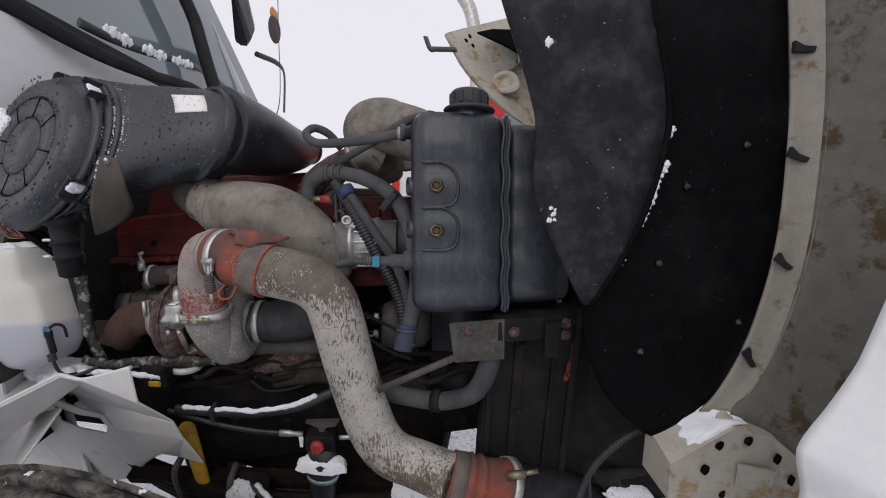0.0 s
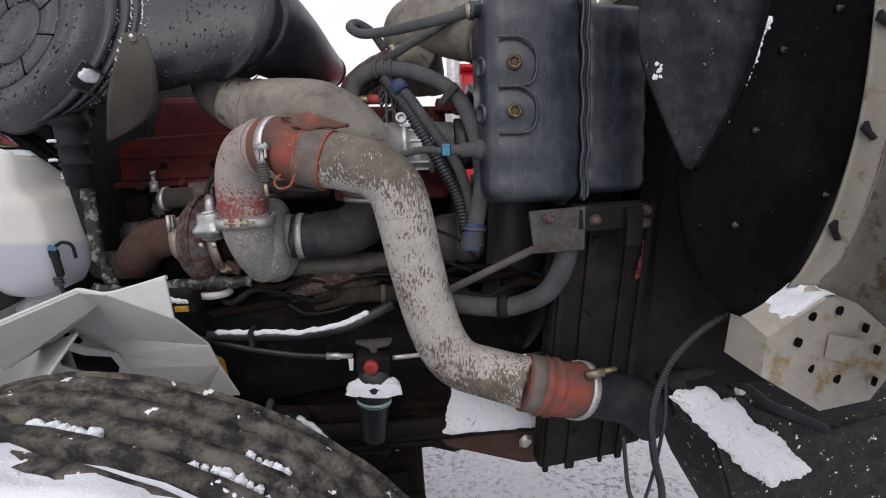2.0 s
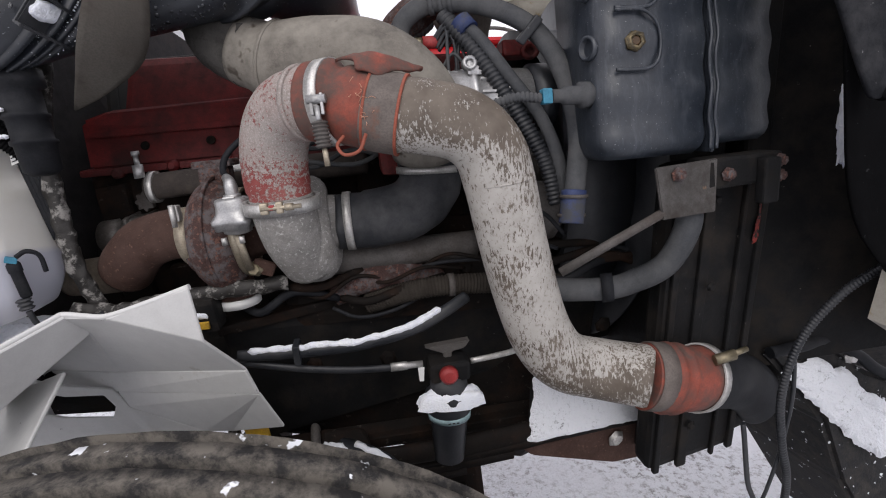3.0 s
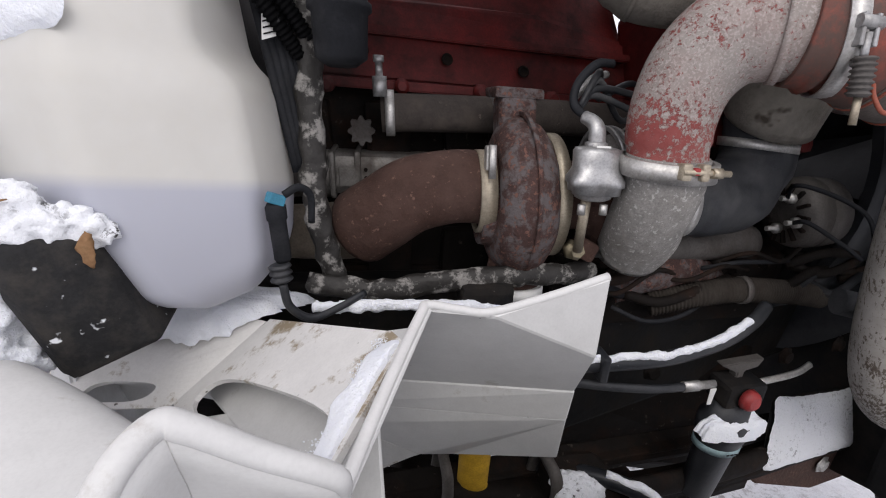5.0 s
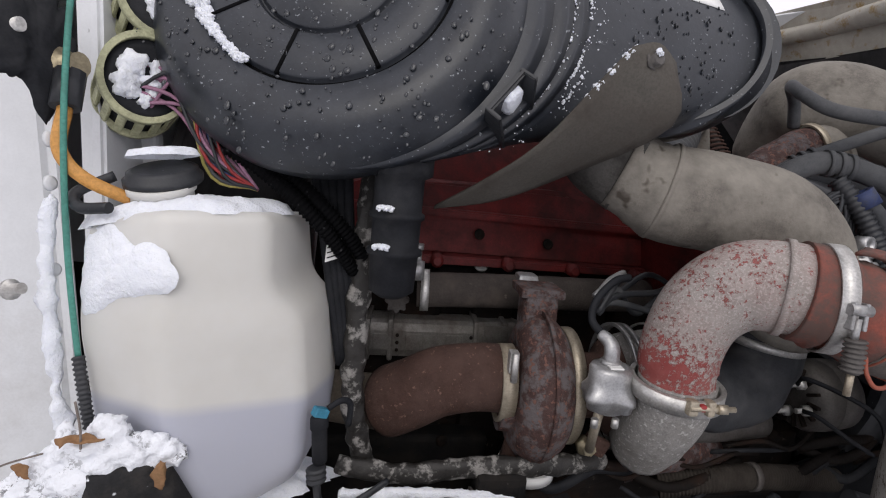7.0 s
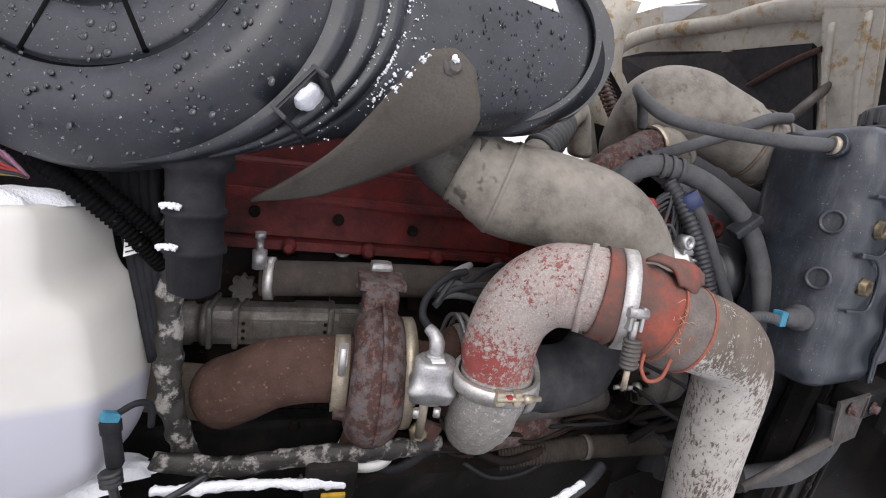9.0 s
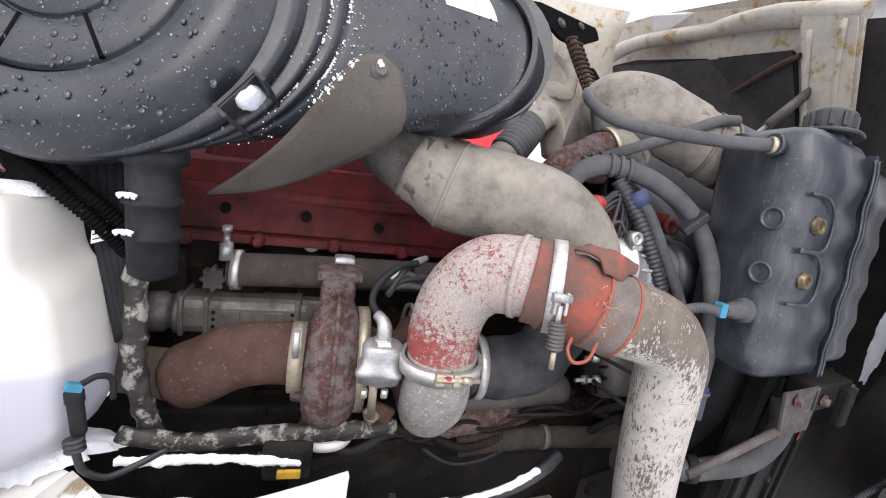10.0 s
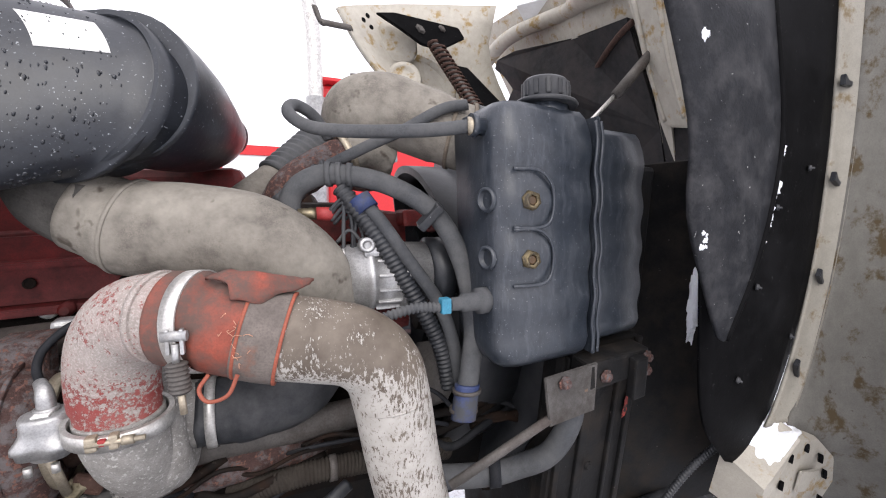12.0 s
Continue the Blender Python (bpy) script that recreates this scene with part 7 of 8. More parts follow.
part("snow_on_ledge", drift(corners_kept([(-0.072, 1.015, 0.65), (0.195, 1.015, 0.645), (0.195, 1.07, 0.74), (-0.05, 1.07, 0.77)]), 0.009, 21, (0, -0.9, 0.4), 0.05), M_PATCHY, skid)
# ---- tilted hood, near fender ----
hood = thing("tilted_hood", (0.7, 1.3, 0.8), "white truck hood tilted forward showing its stained underside", "hood")
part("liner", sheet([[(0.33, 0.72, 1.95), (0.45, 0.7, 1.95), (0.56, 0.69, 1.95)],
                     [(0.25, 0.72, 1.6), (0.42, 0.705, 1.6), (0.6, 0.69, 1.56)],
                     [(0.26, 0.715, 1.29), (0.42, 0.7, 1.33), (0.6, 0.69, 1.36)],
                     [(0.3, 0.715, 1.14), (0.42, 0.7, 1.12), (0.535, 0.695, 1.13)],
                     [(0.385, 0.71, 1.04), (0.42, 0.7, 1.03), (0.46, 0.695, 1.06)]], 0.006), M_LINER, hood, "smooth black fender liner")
flap = part("flap", sheet([[(0.1, 0.69, 1.78), (0.22, 0.68, 1.78), (0.33, 0.682, 1.78)],
                           [(0.165, 0.686, 1.6), (0.26, 0.678, 1.6), (0.37, 0.682, 1.62)],
                           [(0.168, 0.684, 1.483), (0.25, 0.677, 1.49), (0.35, 0.68, 1.5)],
                           [(0.215, 0.683, 1.375), (0.265, 0.678, 1.38), (0.312, 0.68, 1.4)],
                           [(0.244, 0.68, 1.315), (0.254, 0.678, 1.31), (0.264, 0.68, 1.32)]], 0.007), M_FLAP, hood, "ragged textured rubber flap")
part("flap_welt", tube([(0.335, 0.678, 1.78), (0.372, 0.676, 1.62), (0.352, 0.675, 1.5), (0.315, 0.675, 1.4), (0.262, 0.675, 1.31)], 0.006, 8), M_LINER, flap)
rnd = random.Random(31)
for p, n in (((0.196, 0.673, 1.455), 5), ((0.185, 0.675, 1.7), 4), ((0.348, 0.672, 1.48), 7), ((0.33, 0.672, 1.43), 7), ((0.305, 0.672, 1.375), 5), ((0.366, 0.672, 1.56), 4)):
    balls = [(Vector(p) + Vector((0.004 * k if p[0] > 0.3 else rnd.uniform(-0.006, 0.006), 0.004, 0.009 * k if p[0] > 0.3 else rnd.uniform(-0.014, 0.014))), rnd.uniform(0.003, 0.006)) for k in range(n)]
    part("snow_fleck", lumps(balls, p[2], 0.6), M_SNOW, flap)
for p in ((0.42, 0.694, 1.5), (0.52, 0.688, 1.57), (0.36, 0.697, 1.21), (0.38, 0.695, 1.37), (0.535, 0.686, 1.25)):
    part("push_pin", turned(p, (0, -1, 0), [(0, 0.006), (0.003, 0.005), (0.004, 0.002), (0.008, 0.002)], 10), M_BLACK, hood)
rim = [(0.575, 1.95), (0.61, 1.7), (0.617, 1.55), (0.612, 1.38), (0.58, 1.22), (0.535, 1.12), (0.5, 1.08)]
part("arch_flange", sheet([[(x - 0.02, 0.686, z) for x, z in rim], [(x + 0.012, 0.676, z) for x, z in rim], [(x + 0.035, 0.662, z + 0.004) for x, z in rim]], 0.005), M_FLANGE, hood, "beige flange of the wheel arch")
skin_rim = rim + [(0.53, 1.0), (0.57, 0.88)]
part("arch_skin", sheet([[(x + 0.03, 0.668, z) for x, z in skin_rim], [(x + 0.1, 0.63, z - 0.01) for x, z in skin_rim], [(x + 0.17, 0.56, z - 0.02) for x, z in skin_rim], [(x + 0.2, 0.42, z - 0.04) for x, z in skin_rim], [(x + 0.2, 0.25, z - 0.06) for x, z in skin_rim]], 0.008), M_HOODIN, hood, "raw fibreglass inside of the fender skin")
for k, (x, z) in enumerate(((0.6, 1.72), (0.606, 1.55), (0.6, 1.36), (0.555, 1.18))):
    b = slab([(-0.02, 0, -0.006), (0.02, 0, -0.002), (0.024, 0, 0.008), (0.0, 0, 0.006), (-0.02, 0, 0.012)], (0, -0.008, 0), 0.001)
    b.transform(pose(x, 0.675, z, 0, 20 * k, 0))
    part("edge_clip", b, M_BLACK, hood, "black edge clip")
# lamp bracket at the bottom of the fender
bk = part("lamp_bracket", loft([[(0.4, 0.72, 1.04), (0.52, 0.72, 1.1), (0.6, 0.7, 1.07), (0.74, 0.66, 0.97), (0.7, 0.68, 0.84), (0.57, 0.71, 0.83), (0.41, 0.73, 0.94)],
                                [(0.41, 0.645, 1.02), (0.515, 0.635, 1.075), (0.59, 0.62, 1.05), (0.7, 0.58, 0.96), (0.67, 0.6, 0.85), (0.57, 0.63, 0.84), (0.42, 0.65, 0.94)]]), M_BEIGE, hood, "stained beige bracket punched with holes")
# Raised black plugs stand in for the shade inside the bracket's holes.
for x, y, z in ((0.495, 0.642, 1.045), (0.545, 0.632, 1.05), (0.6, 0.615, 1.012), (0.635, 0.605, 0.965), (0.475, 0.642, 1.0), (0.52, 0.64, 0.94), (0.58, 0.626, 0.91), (0.65, 0.6, 0.9)):
    part("hole", turned((x, y - 0.004, z), (0.25, -1, 0.05), [(-0.004, 0.0078), (0.003, 0.0078), (0.0035, 0.006)], 14), M_LINER, bk, "black plug shading a punched hole")
part("raised_panel", slab([(0.53, 0.629, 1.01), (0.6, 0.612, 0.99), (0.6, 0.613, 0.94), (0.535, 0.63, 0.96)], (0.002, -0.005, 0), 0.002), M_BEIGE, bk)
part("bracket_snow", drift([(0.44, 0.655, 1.037), (0.515, 0.64, 1.078), (0.55, 0.65, 1.07), (0.52, 0.7, 1.095), (0.45, 0.71, 1.058)], 0.01, 41, (-0.3, -0.3, 0.9)), M_SNOW, bk)
PLACED.append("outer skin")
SKIN = [(0.64, 1.5), (0.607, 1.377), (0.578, 1.301), (0.547, 1.237), (0.5, 1.172), (0.493, 1.15), (0.5, 1.106), (0.488, 1.053), (0.478, 0.998), (0.45, 0.88)]
skin = part("outer_skin", roughen(sheet([[(x, 0.42, z) for x, z in SKIN], [(x + 0.02, 0.385, z - 0.012) for x, z in SKIN], [(x + 0.06, 0.33, z - 0.03) for x, z in SKIN], [(x + 0.16, 0.24, z - 0.07) for x, z in SKIN]], 0.01), 0.0012, 25), M_CAB, hood, "glossy white outer fender skin with blue pinstripes")
for k, paint in enumerate((M_BLUE, M_BLUE, M_TAN, M_BLUE, M_TAN, M_BLUE)):
    part("pinstripe", tube([(x + 0.028 + 0.008 * k, 0.366 - 0.011 * k, z - 0.016 - 0.004 * k) for x, z in ((0.545, 1.2), (0.508, 1.12), (0.492, 1.04), (0.474, 0.96), (0.447, 0.88))], 0.0022 if k % 2 else 0.0032, 8), paint, skin)
PLACED.clear()
# rubber air dam below the lamp bracket
PLACED.append("bumper")
dam = thing("bumper_end", (0.6, 0.9, 0.6), "dark rubber bumper end with a strip of wet snow", "bumper")
part("shell", roughen(slab([(0.385, 0.86, 0.867), (0.43, 0.86, 0.815), (0.525, 0.86, 0.7), (0.575, 0.86, 0.55), (0.72, 0.86, 0.3), (1.2, 0.86, 0.3), (1.2, 0.86, 0.8), (0.8, 0.86, 0.72), (0.64, 0.86, 0.79), (0.52, 0.86, 0.875)], (0, 0.25, 0.02), 0.01), 0.004, 9), M_DUSTED, dam)
part("top_lip", tube([(0.39, 0.855, 0.87), (0.46, 0.85, 0.875), (0.52, 0.85, 0.88), (0.6, 0.85, 0.835), (0.66, 0.85, 0.79), (0.8, 0.85, 0.725)], 0.012, 10), M_DARKRUBBER, dam)
part("snow_strip", roughen(drift(corners_kept([(0.42, 0.852, 0.822), (0.455, 0.852, 0.842), (0.515, 0.852, 0.84), (0.52, 0.852, 0.805), (0.57, 0.852, 0.815), (0.62, 0.852, 0.755), (0.68, 0.852, 0.72), (0.77, 0.852, 0.625), (0.67, 0.852, 0.59), (0.6, 0.852, 0.64), (0.52, 0.852, 0.72)], 3), 0.012, 44, (0, -1, 0.25), 0.1), 0.004, 60), M_PATCHY, dam)
part("bolt", bolt(bmesh.new(), (0.585, 0.856, 0.83), (0, -1, 0), 0.009, 0.012), M_STEEL, dam)
# Dark beam added low down to cover the bright ground behind it.
axle = thing("added_dark_beam", (-0.5, 1.25, 0.3), "added grimy beam covering the bright ground under the engine", "crossmember")
part("beam", roughen(block((-0.48, 1.26, 0.44), (0.7, 0.13, 0.24), 0.025), 0.012, 7), M_GRIME, axle)
part("web_recess", roughen(block((-0.48, 1.192, 0.45), (0.6, 0.012, 0.1), 0.004), 0.004, 9), M_FRAME, axle)
part("tie_rod", tube([(-0.75, 1.13, 0.4), (-0.4, 1.12, 0.42), (-0.13, 1.13, 0.46)], 0.02, 12), M_GRIME, axle)
part("snow_crumbs", roughen(drift([(-0.4, 1.2, 0.56), (-0.3, 1.19, 0.565), (-0.2, 1.2, 0.56), (-0.22, 1.25, 0.565), (-0.36, 1.25, 0.565)], 0.008, 23), 0.004, 60), M_PATCHY, axle)
PLACED.clear()
h = thing("hanging_harness", (0.33, 0.8, 0.4), "black corrugated lamp harness hanging in front of the radiator", "wiring")
part("conduit", ribbed([(0.44, 0.74, 1.02), (0.38, 0.76, 0.98), (0.33, 0.78, 0.9), (0.31, 0.78, 0.8), (0.33, 0.77, 0.7), (0.37, 0.76, 0.6), (0.4, 0.76, 0.45)], 0.0065, 0.0015, 0.006), M_BLACK, h)
part("lead", wire([(0.28, 0.82, 0.72), (0.31, 0.8, 0.6), (0.36, 0.79, 0.5), (0.36, 0.8, 0.3)], 0.005), M_BLACK, h)
part("lead", wire([(0.33, 0.79, 0.88), (0.345, 0.78, 0.75), (0.34, 0.78, 0.55), (0.3, 0.8, 0.35)], 0.004), M_BLACK, h)

# ---- tilted hood, inner face and far fender ----
part("inner_panel", slab([(1.03, 1.34, 1.2), (1.02, 2.65, 1.2), (1.02, 2.72, 2.7), (1.02, 2.3, 2.66), (1.02, 1.5, 2.44), (1.03, 1.34, 2.36)], (0.02, 0, 0), 0.004), M_BEIGE, hood, "cream inside panel of the hood")
part("insulation", slab([(0.985, 1.4, 1.3), (0.985, 2.6, 1.3), (0.985, 2.6, 2.2), (0.985, 2.44, 2.27), (0.985, 2.46, 2.35), (0.985, 2.5, 2.39), (0.985, 2.46, 2.43), (0.985, 2.3, 2.42), (0.985, 1.9, 2.34), (0.985, 1.46, 2.235), (0.985, 1.4, 2.0), (0.985, 1.36, 1.74)], (0.034, 0, 0), 0.006), M_INSUL, hood, "dark felt insulation of the hood")
part("side_insulation", slab([(0.99, 0.7, 1.2), (1.0, 1.38, 1.2), (1.0, 1.38, 1.9), (1.0, 1.38, 2.3), (0.99, 0.7, 2.15)], (0.03, 0, 0), 0.006), M_INSUL, hood, "dark felt beside the rib")
part("rusty_strap", tube([(0.975, 2.38, 2.15), (0.972, 2.1, 2.13), (0.972, 1.75, 2.15), (0.972, 1.5, 2.19), (0.972, 1.42, 2.2)], 0.011, 8), M_RUST2, hood, "rusty retaining strap")
part("edge_rib", tube([(1.01, 2.7, 2.45), (1.005, 2.4, 2.52), (1.005, 2.0, 2.47), (1.005, 1.6, 2.38), (1.005, 1.25, 2.28)], 0.035, 12), M_BEIGE, hood, "rounded cream edge rib")
part("centre_rib", slab([(0.97, 1.46, 2.34), (0.97, 1.25, 2.28), (0.97, 1.15, 1.72), (0.97, 1.34, 1.75), (0.97, 1.4, 2.1)], (0.05, 0, 0), 0.012), M_BEIGE, hood, "cream hood stiffening rib")
for y0, y1 in ((1.405, 1.31), (1.3, 1.2)):
    part("rib_bead", tube([(0.972, y0, 2.27), (0.968, (y0 + y1) / 2 + 0.005, 2.0), (0.972, y1, 1.77)], 0.012, 8), M_BEIGE, hood)
part("top_skin", sheet([[(1.06, 0.7, 2.3), (1.06, 1.5, 2.46), (0.95, 2.2, 2.6)], [(1.3, 0.7, 2.2), (1.3, 1.5, 2.36), (1.2, 2.4, 2.5)]], 0.01), M_CAB, hood)
part("far_fender", sheet([[(0.2, 2.25, 2.38), (0.5, 2.4, 2.55), (0.9, 2.3, 2.62)], [(0.22, 2.22, 2.2), (0.45, 2.36, 2.2), (0.85, 2.35, 2.25)], [(0.33, 2.24, 2.0), (0.5, 2.36, 1.9), (0.85, 2.36, 1.9)], [(0.5, 2.3, 1.85), (0.6, 2.36, 1.6), (0.85, 2.36, 1.5)]], 0.02), M_BEIGE, hood, "cream far fender corner with moulded pockets")
for c, s in (((0.43, 2.3, 2.33), 0.06), ((0.5, 2.33, 2.2), 0.075), ((0.38, 2.28, 2.18), 0.045)):
    part("moulded_pocket", roughen(turned(c, (-0.5, -1, 0.15), [(0, s * 1.5), (0.004, s * 1.4), (0.009, s * 1.1), (0.01, s * 0.95), (0.004, s * 0.75), (0.002, s * 0.2)], 28), 0.03, 8, s * 40), M_BEIGE, hood, "dished moulding")
# Black pegs paint the dark of three drilled holes.
for dx, dz in ((0, 0), (0.025, 0.02), (0.02, -0.02)):
    part("drill_hole_shade", turned((0.285 + dx, 2.215, 2.35 + dz), (-0.2, -1, 0), [(0, 0.007), (0.012, 0.007)], 10), M_LINER, hood)
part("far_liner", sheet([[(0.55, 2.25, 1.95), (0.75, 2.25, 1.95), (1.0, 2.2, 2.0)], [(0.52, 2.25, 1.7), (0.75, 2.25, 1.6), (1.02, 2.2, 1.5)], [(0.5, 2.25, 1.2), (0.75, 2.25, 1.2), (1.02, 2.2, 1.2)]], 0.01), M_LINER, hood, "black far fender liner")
part("hood_latch", tube([(0.22, 2.22, 2.31), (0.12, 2.21, 2.3), (0.1, 2.21, 2.3), (0.1, 2.21, 2.35)], 0.012, 8), M_IRON, hood)
strut = thing("hood_spring_strut", (0.5, 2.1, 1.7), "rusty coil spring tilt strut under a black plate", "strut")
top, low = Vector((0.52, 2.15, 2.3)), Vector((0.56, 2.08, 1.8))
axle = (low - top).normalized()
side = axle.cross(Vector((1, 0, 0))).normalized()
front = axle.cross(side)
part("spring", sweep(bmesh.new(), [top.lerp(low, k / 280) + side * (0.031 * math.cos(2 * math.pi * k / 10)) + front * (0.031 * math.sin(2 * math.pi * k / 10)) for k in range(281)], 0.0055, 6), M_RUST2, strut, "rusty coil spring")
part("rod", tube([top, low], 0.016, 10), M_IRON, strut)
part("bolt", bolt(bmesh.new(), (0.5, 2.178, 2.36), (0, -1, 0), 0.012, 0.012), M_IRON, strut)
part("bolt", bolt(bmesh.new(), (0.6, 2.178, 2.385), (0, -1, 0), 0.009, 0.01), M_IRON, strut)
part("top_plate", slab([(0.34, 2.18, 2.38), (0.42, 2.18, 2.4), (0.68, 2.18, 2.41), (0.69, 2.18, 2.37), (0.56, 2.18, 2.3), (0.48, 2.18, 2.3), (0.42, 2.18, 2.34)], (0, 0.02, 0), 0.004), M_LINER, strut)
part("web_plate", slab([(0.6, 2.2, 2.25), (0.65, 2.2, 2.25), (0.78, 2.2, 1.95), (0.76, 2.2, 1.7), (0.6, 2.2, 1.7)], (0, 0.012, 0), 0.003), M_LINER, strut)
prop = thing("hood_gas_strut", (1.0, 1.35, 1.6), "black hood gas strut on a steel foot", "strut")
part("tube", tube([(1.0, 1.36, 2.08), (0.8, 1.42, 1.9)], 0.02, 14), M_IRON, prop)
part("rod", tube([(0.82, 1.415, 1.92), (0.55, 1.5, 1.68)], 0.008, 10), M_STEEL, prop)
part("foot", slab([(1.01, 1.33, 2.12), (1.01, 1.37, 2.12), (1.01, 1.33, 1.88), (1.01, 1.29, 1.88)], (0.02, 0, 0), 0.004), M_IRON, prop)

# ---- cab with windscreen ----
cab = thing("truck_cab", (-1.9, 1.5, 0.9), "white truck cab with sloping windscreen", "cab")
part("cowl", slab([(-1.21, 0.86, 1.93), (-1.21, 2.6, 1.93), (-1.26, 2.6, 2.02), (-1.26, 0.86, 2.02)], (-0.1, 0, 0), 0.01), M_DARKRUBBER, cab)
part("body", slab([(-1.24, 0.84, 0.8), (-2.9, 0.84, 0.8), (-2.9, 0.84, 2.9), (-1.75, 0.84, 2.9), (-1.3, 0.84, 2.0)], (0, 0.03, 0), 0.01), M_CAB, cab)
part("side_edge", block((-1.215, 0.855, 1.2), (0.05, 0.02, 1.5), 0.006), M_CAB, cab)
ws = part("windscreen", slab([(-1.3, 0.95, 2.02), (-1.36, 2.9, 2.1), (-1.7, 2.75, 2.85), (-1.68, 1.0, 2.85)], (-0.01, 0, 0), 0.002), M_GLASS, cab, "grey windscreen glass")
part("pillar", tube([(-1.3, 2.2, 2.02), (-1.46, 2.2, 2.4), (-1.66, 2.2, 2.86)], 0.03, 10), M_DARKRUBBER, cab)
part("gasket", tube([(-1.285, 0.9, 2.03), (-1.27, 1.6, 2.03), (-1.285, 2.56, 2.03)], 0.018, 10), M_DARKRUBBER, cab)
part("wiper", tube([(-1.25, 1.3, 2.07), (-1.28, 1.6, 2.1), (-1.29, 2.0, 2.13)], 0.012, 8), M_BLACK, cab, "wiper arm with snow")
for k, yy in enumerate((1.42, 1.62, 1.8)):
    part("wiper_snow", lumps([((-1.262, yy + 0.03 * q, 2.1 + 0.005 * k), 0.012 + 0.006 * (q % 2)) for q in range(5)], k, 0.6), M_SNOW, cab, "snow lying on the wiper")
part("dash_panel", slab([(-1.36, 0.95, 2.0), (-1.36, 2.5, 2.0), (-2.2, 2.5, 2.05), (-2.2, 0.95, 2.05)], (0, 0, -0.02), 0.004), M_LINER, cab)
part("far_side", slab([(-1.24, 2.66, 0.8), (-2.9, 2.66, 0.8), (-2.9, 2.66, 2.9), (-1.75, 2.66, 2.9), (-1.32, 2.66, 2.05)], (0, 0.03, 0), 0.01), M_CAB, cab)
part("roof", sheet([[(-1.68, 0.84, 2.88), (-1.64, 1.76, 2.93), (-1.68, 2.69, 2.88)], [(-2.2, 0.84, 3.0), (-2.2, 1.76, 3.06), (-2.2, 2.69, 3.0)], [(-2.9, 0.84, 3.0), (-2.9, 1.76, 3.05), (-2.9, 2.69, 3.0)]], 0.02), M_CAB, cab)
part("floor_pan", slab([(-1.24, 0.86, 0.82), (-2.9, 0.86, 0.82), (-2.9, 2.66, 0.82), (-1.24, 2.66, 0.82)], (0, 0, -0.03), 0.005), M_FRAME, cab)
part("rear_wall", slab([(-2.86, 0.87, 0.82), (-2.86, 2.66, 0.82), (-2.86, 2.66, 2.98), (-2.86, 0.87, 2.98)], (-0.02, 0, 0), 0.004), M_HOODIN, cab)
mirror = thing("wing_mirror", (-1.35, 2.75, 2.2), "black wing mirror on a tubular arm", "mirror")
part("housing", block((-1.3, 2.4, 2.56), (0.09, 0.42, 0.17), 0.05, (-22, 15, 20)), M_BLACK, mirror)
part("spot_mirror", turned((-1.25, 2.78, 2.62), (0.6, -0.6, -0.5), [(0, 0.02), (0.02, 0.07), (0.05, 0.08), (0.055, 0.07)], 20), M_IRON, mirror)
part("arm", tube([(-1.35, 2.65, 2.42), (-1.3, 2.85, 2.44), (-1.28, 2.95, 2.4), (-1.28, 2.96, 2.2)], 0.016, 10), M_IRON, mirror)
part("lamp", block((-1.28, 2.8, 2.72), (0.06, 0.1, 0.06), 0.02), M_ORANGEW, mirror)
part("whip_aerial", tube([(-1.3, 2.62, 2.0), (-1.26, 2.85, 2.2), (-1.26, 2.85, 2.6), (-1.26, 2.85, 3.6)], 0.006, 6), M_IRON, cab, "thin black whip aerial")

# ---- far red truck ----
PLACED.append("yard")
truck = thing("red_truck", (1.0, 6.0, 0.0), "red truck with white panels and a tall chrome stack", "truck")
part("sleeper_panel", block((-0.35, 5.6, 1.55), (1.4, 0.3, 1.15), 0.02), M_CAB, truck)
part("sleeper_stripe", slab([(-1.1, 5.43, 2.1), (0.3, 5.43, 2.1), (0.3, 5.43, 2.2), (-1.1, 5.43, 2.2)], (0, 0.02, 0), 0.004), M_FARRED, truck)
part("door_frame", slab([(0.2, 5.43, 1.2), (0.3, 5.43, 1.2), (0.3, 5.43, 2.2), (0.2, 5.43, 2.2)], (0, 0.02, 0), 0.004), M_FARRED, truck)
part("door_frame", slab([(-0.47, 5.43, 1.2), (-0.38, 5.43, 1.2), (-0.38, 5.43, 2.2), (-0.47, 5.43, 2.2)], (0, 0.02, 0), 0.004), M_FARRED, truck)
part("cab_body", block((1.35, 5.9, 1.85), (1.45, 0.9, 2.1), 0.05), M_FARRED, truck)
win = part("side_window", slab([(0.8, 5.43, 2.1), (1.45, 5.43, 2.1), (1.45, 5.43, 2.72), (0.9, 5.43, 2.72), (0.8, 5.43, 2.6)], (0, 0.02, 0), 0.01), M_GLASS, truck, "pale green cab window")
part("visor", block((1.2, 5.6, 2.93), (1.2, 0.5, 0.04), 0.01), M_FARRED, truck)
part("bonnet", block((2.4, 6.0, 1.5), (1.2, 1.0, 1.0), 0.1), M_FARRED, truck)
part("hood_white", block((2.3, 5.5, 1.9), (0.6, 0.1, 0.6), 0.02), M_CAB, truck)
st = part("exhaust_pipe", tube([(0.52, 5.3, 1.0), (0.52, 5.3, 2.8), (0.51, 5.3, 3.4), (0.46, 5.3, 3.75), (0.36, 5.3, 3.95)], 0.075, 18), M_STEEL, truck, "chrome exhaust stack")
part("guard", turned((0.52, 5.3, 1.3), (0, 0, 1), [(0, 0.1), (1.4, 0.1)], 20), M_ALU, st, "perforated stack guard")
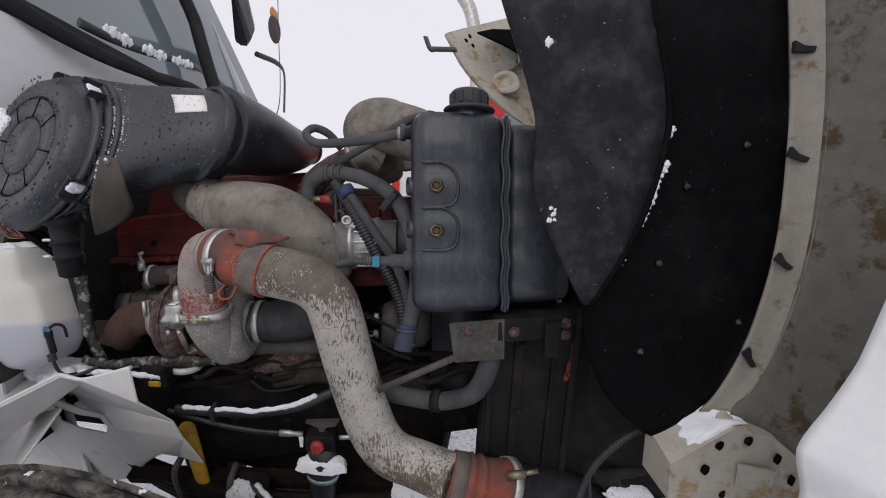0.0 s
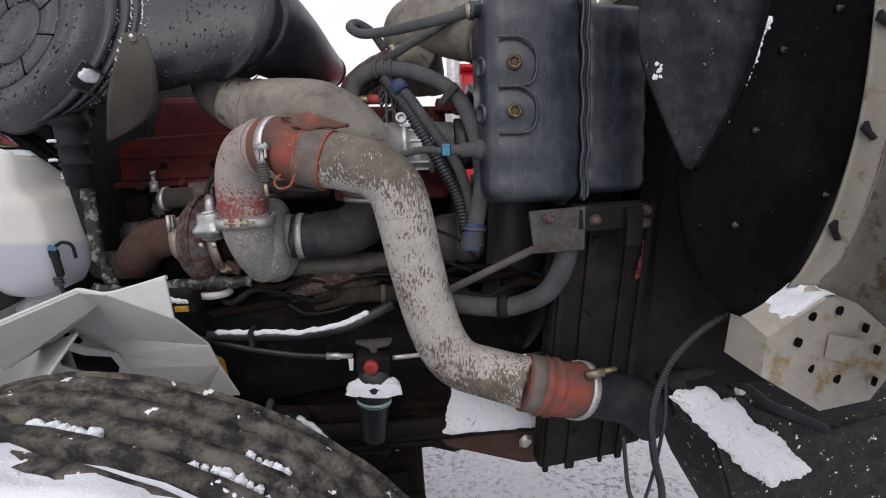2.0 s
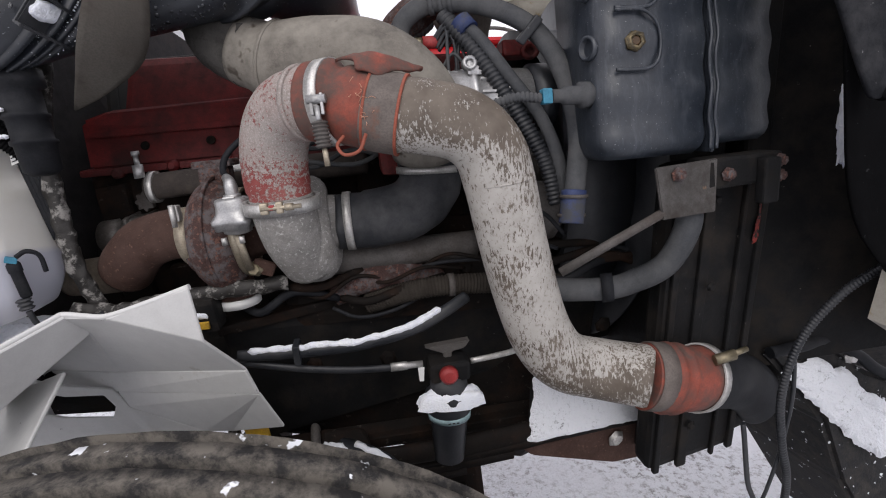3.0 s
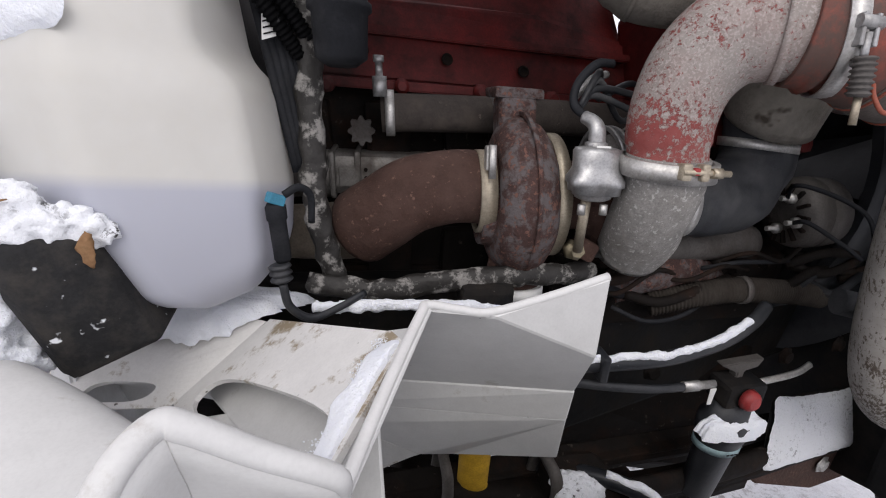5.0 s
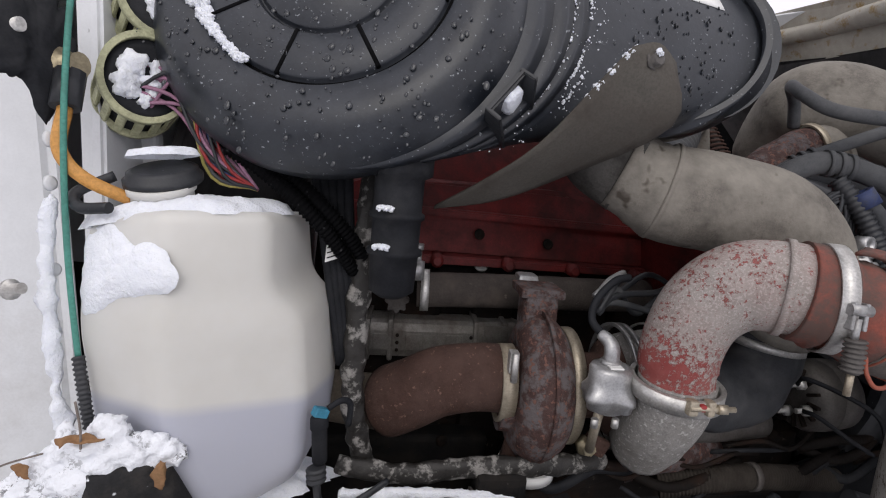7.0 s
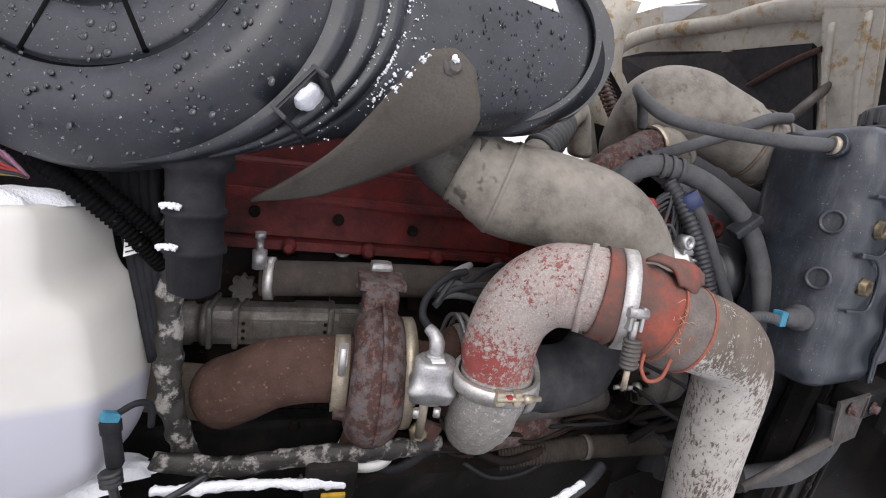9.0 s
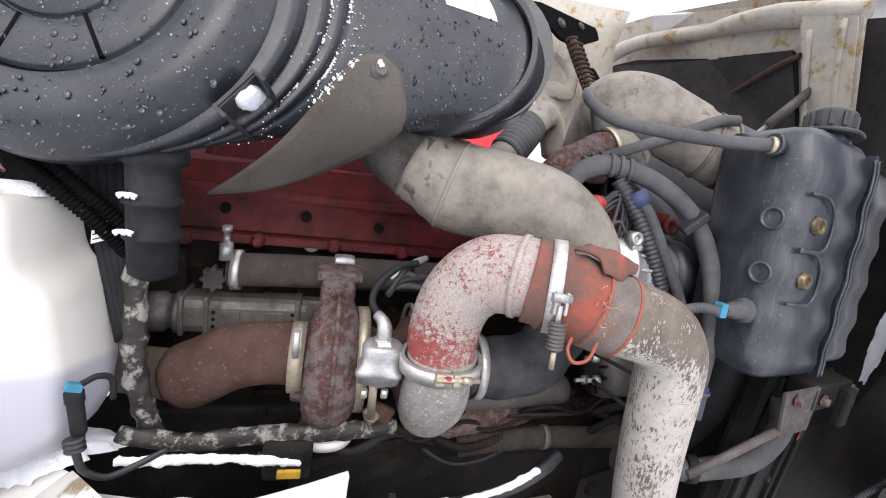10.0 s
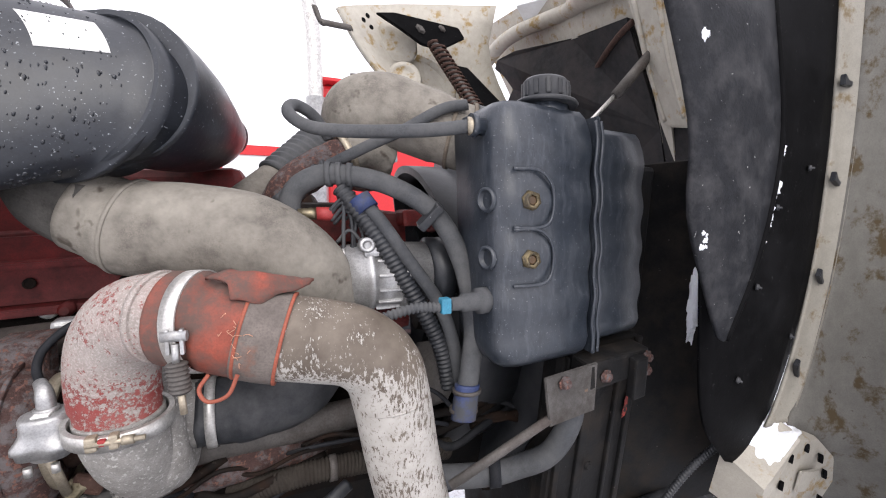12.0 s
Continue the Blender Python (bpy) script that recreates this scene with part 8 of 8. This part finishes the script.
part("mirror_bar", tube([(0.9, 5.35, 3.0), (1.4, 5.3, 3.02), (1.7, 5.2, 2.9)], 0.02, 8), M_IRON, truck)
for x in (-0.3, 1.3, 2.6):
    part("wheel", turned((x, 5.45, 0.49), (0, 1, 0), [(0, 0.25), (0.01, 0.46), (0.03, 0.515), (0.27, 0.515), (0.29, 0.46), (0.3, 0.25)], 40), M_DARKRUBBER, truck)
part("chassis", block((1.0, 5.9, 0.75), (4.2, 0.8, 0.3), 0.02), M_LINER, truck)
truck.scale = (1.08, 1.08, 1.08)
pick = thing("red_pickup", (-2.0, 9.0, 0.0), "red trailer bed seen beyond the engine", "trailer")
for x in (-3.2, -1.2):
    part("wheel", turned((x, 8.4, 0.47), (0, 1, 0), [(0, 0.25), (0.02, 0.5), (0.26, 0.5), (0.28, 0.25)], 32), M_DARKRUBBER, pick)
part("frame", block((-2.2, 8.6, 0.85), (3.2, 0.4, 0.5), 0.02), M_LINER, pick)
part("bed", block((-2.2, 8.6, 1.35), (3.4, 0.5, 0.6), 0.05), M_RED, pick)

# bare bushes on the horizon
rnd = random.Random(77)


def bare_bush(name, x, y, size):
    bm = bmesh.new()

    def grow(p, d, length, r, depth):
        q = p + d * length
        sweep(bm, [p, p.lerp(q, 0.5) + Vector((rnd.uniform(-1, 1), rnd.uniform(-1, 1), 0)) * length * 0.08, q], [r, r * 0.8, r * 0.6], 4, False)
        if depth:
            for _ in range(3):
                nd = (d + Vector((rnd.uniform(-0.7, 0.7), rnd.uniform(-0.7, 0.7), rnd.uniform(-0.15, 0.5)))).normalized()
                grow(q, nd, length * rnd.uniform(0.6, 0.85), r * 0.6, depth - 1)
    for _ in range(4):
        grow(Vector((x + rnd.uniform(-0.3, 0.3) * size, y, 0)), Vector((rnd.uniform(-0.3, 0.3), 0, 1)).normalized(), size * 0.3, size * 0.012, 4)
    return solo(name, bm, M_BARK, "leafless grey bush against the snow sky", "bush", "bushes")


for x, y, s in ((-8.5, 42, 4.2), (-13.5, 44, 4.6), (-4.0, 46, 3.8), (-18, 45, 4.4)):
    bare_bush("bare_bush", x, y, s)
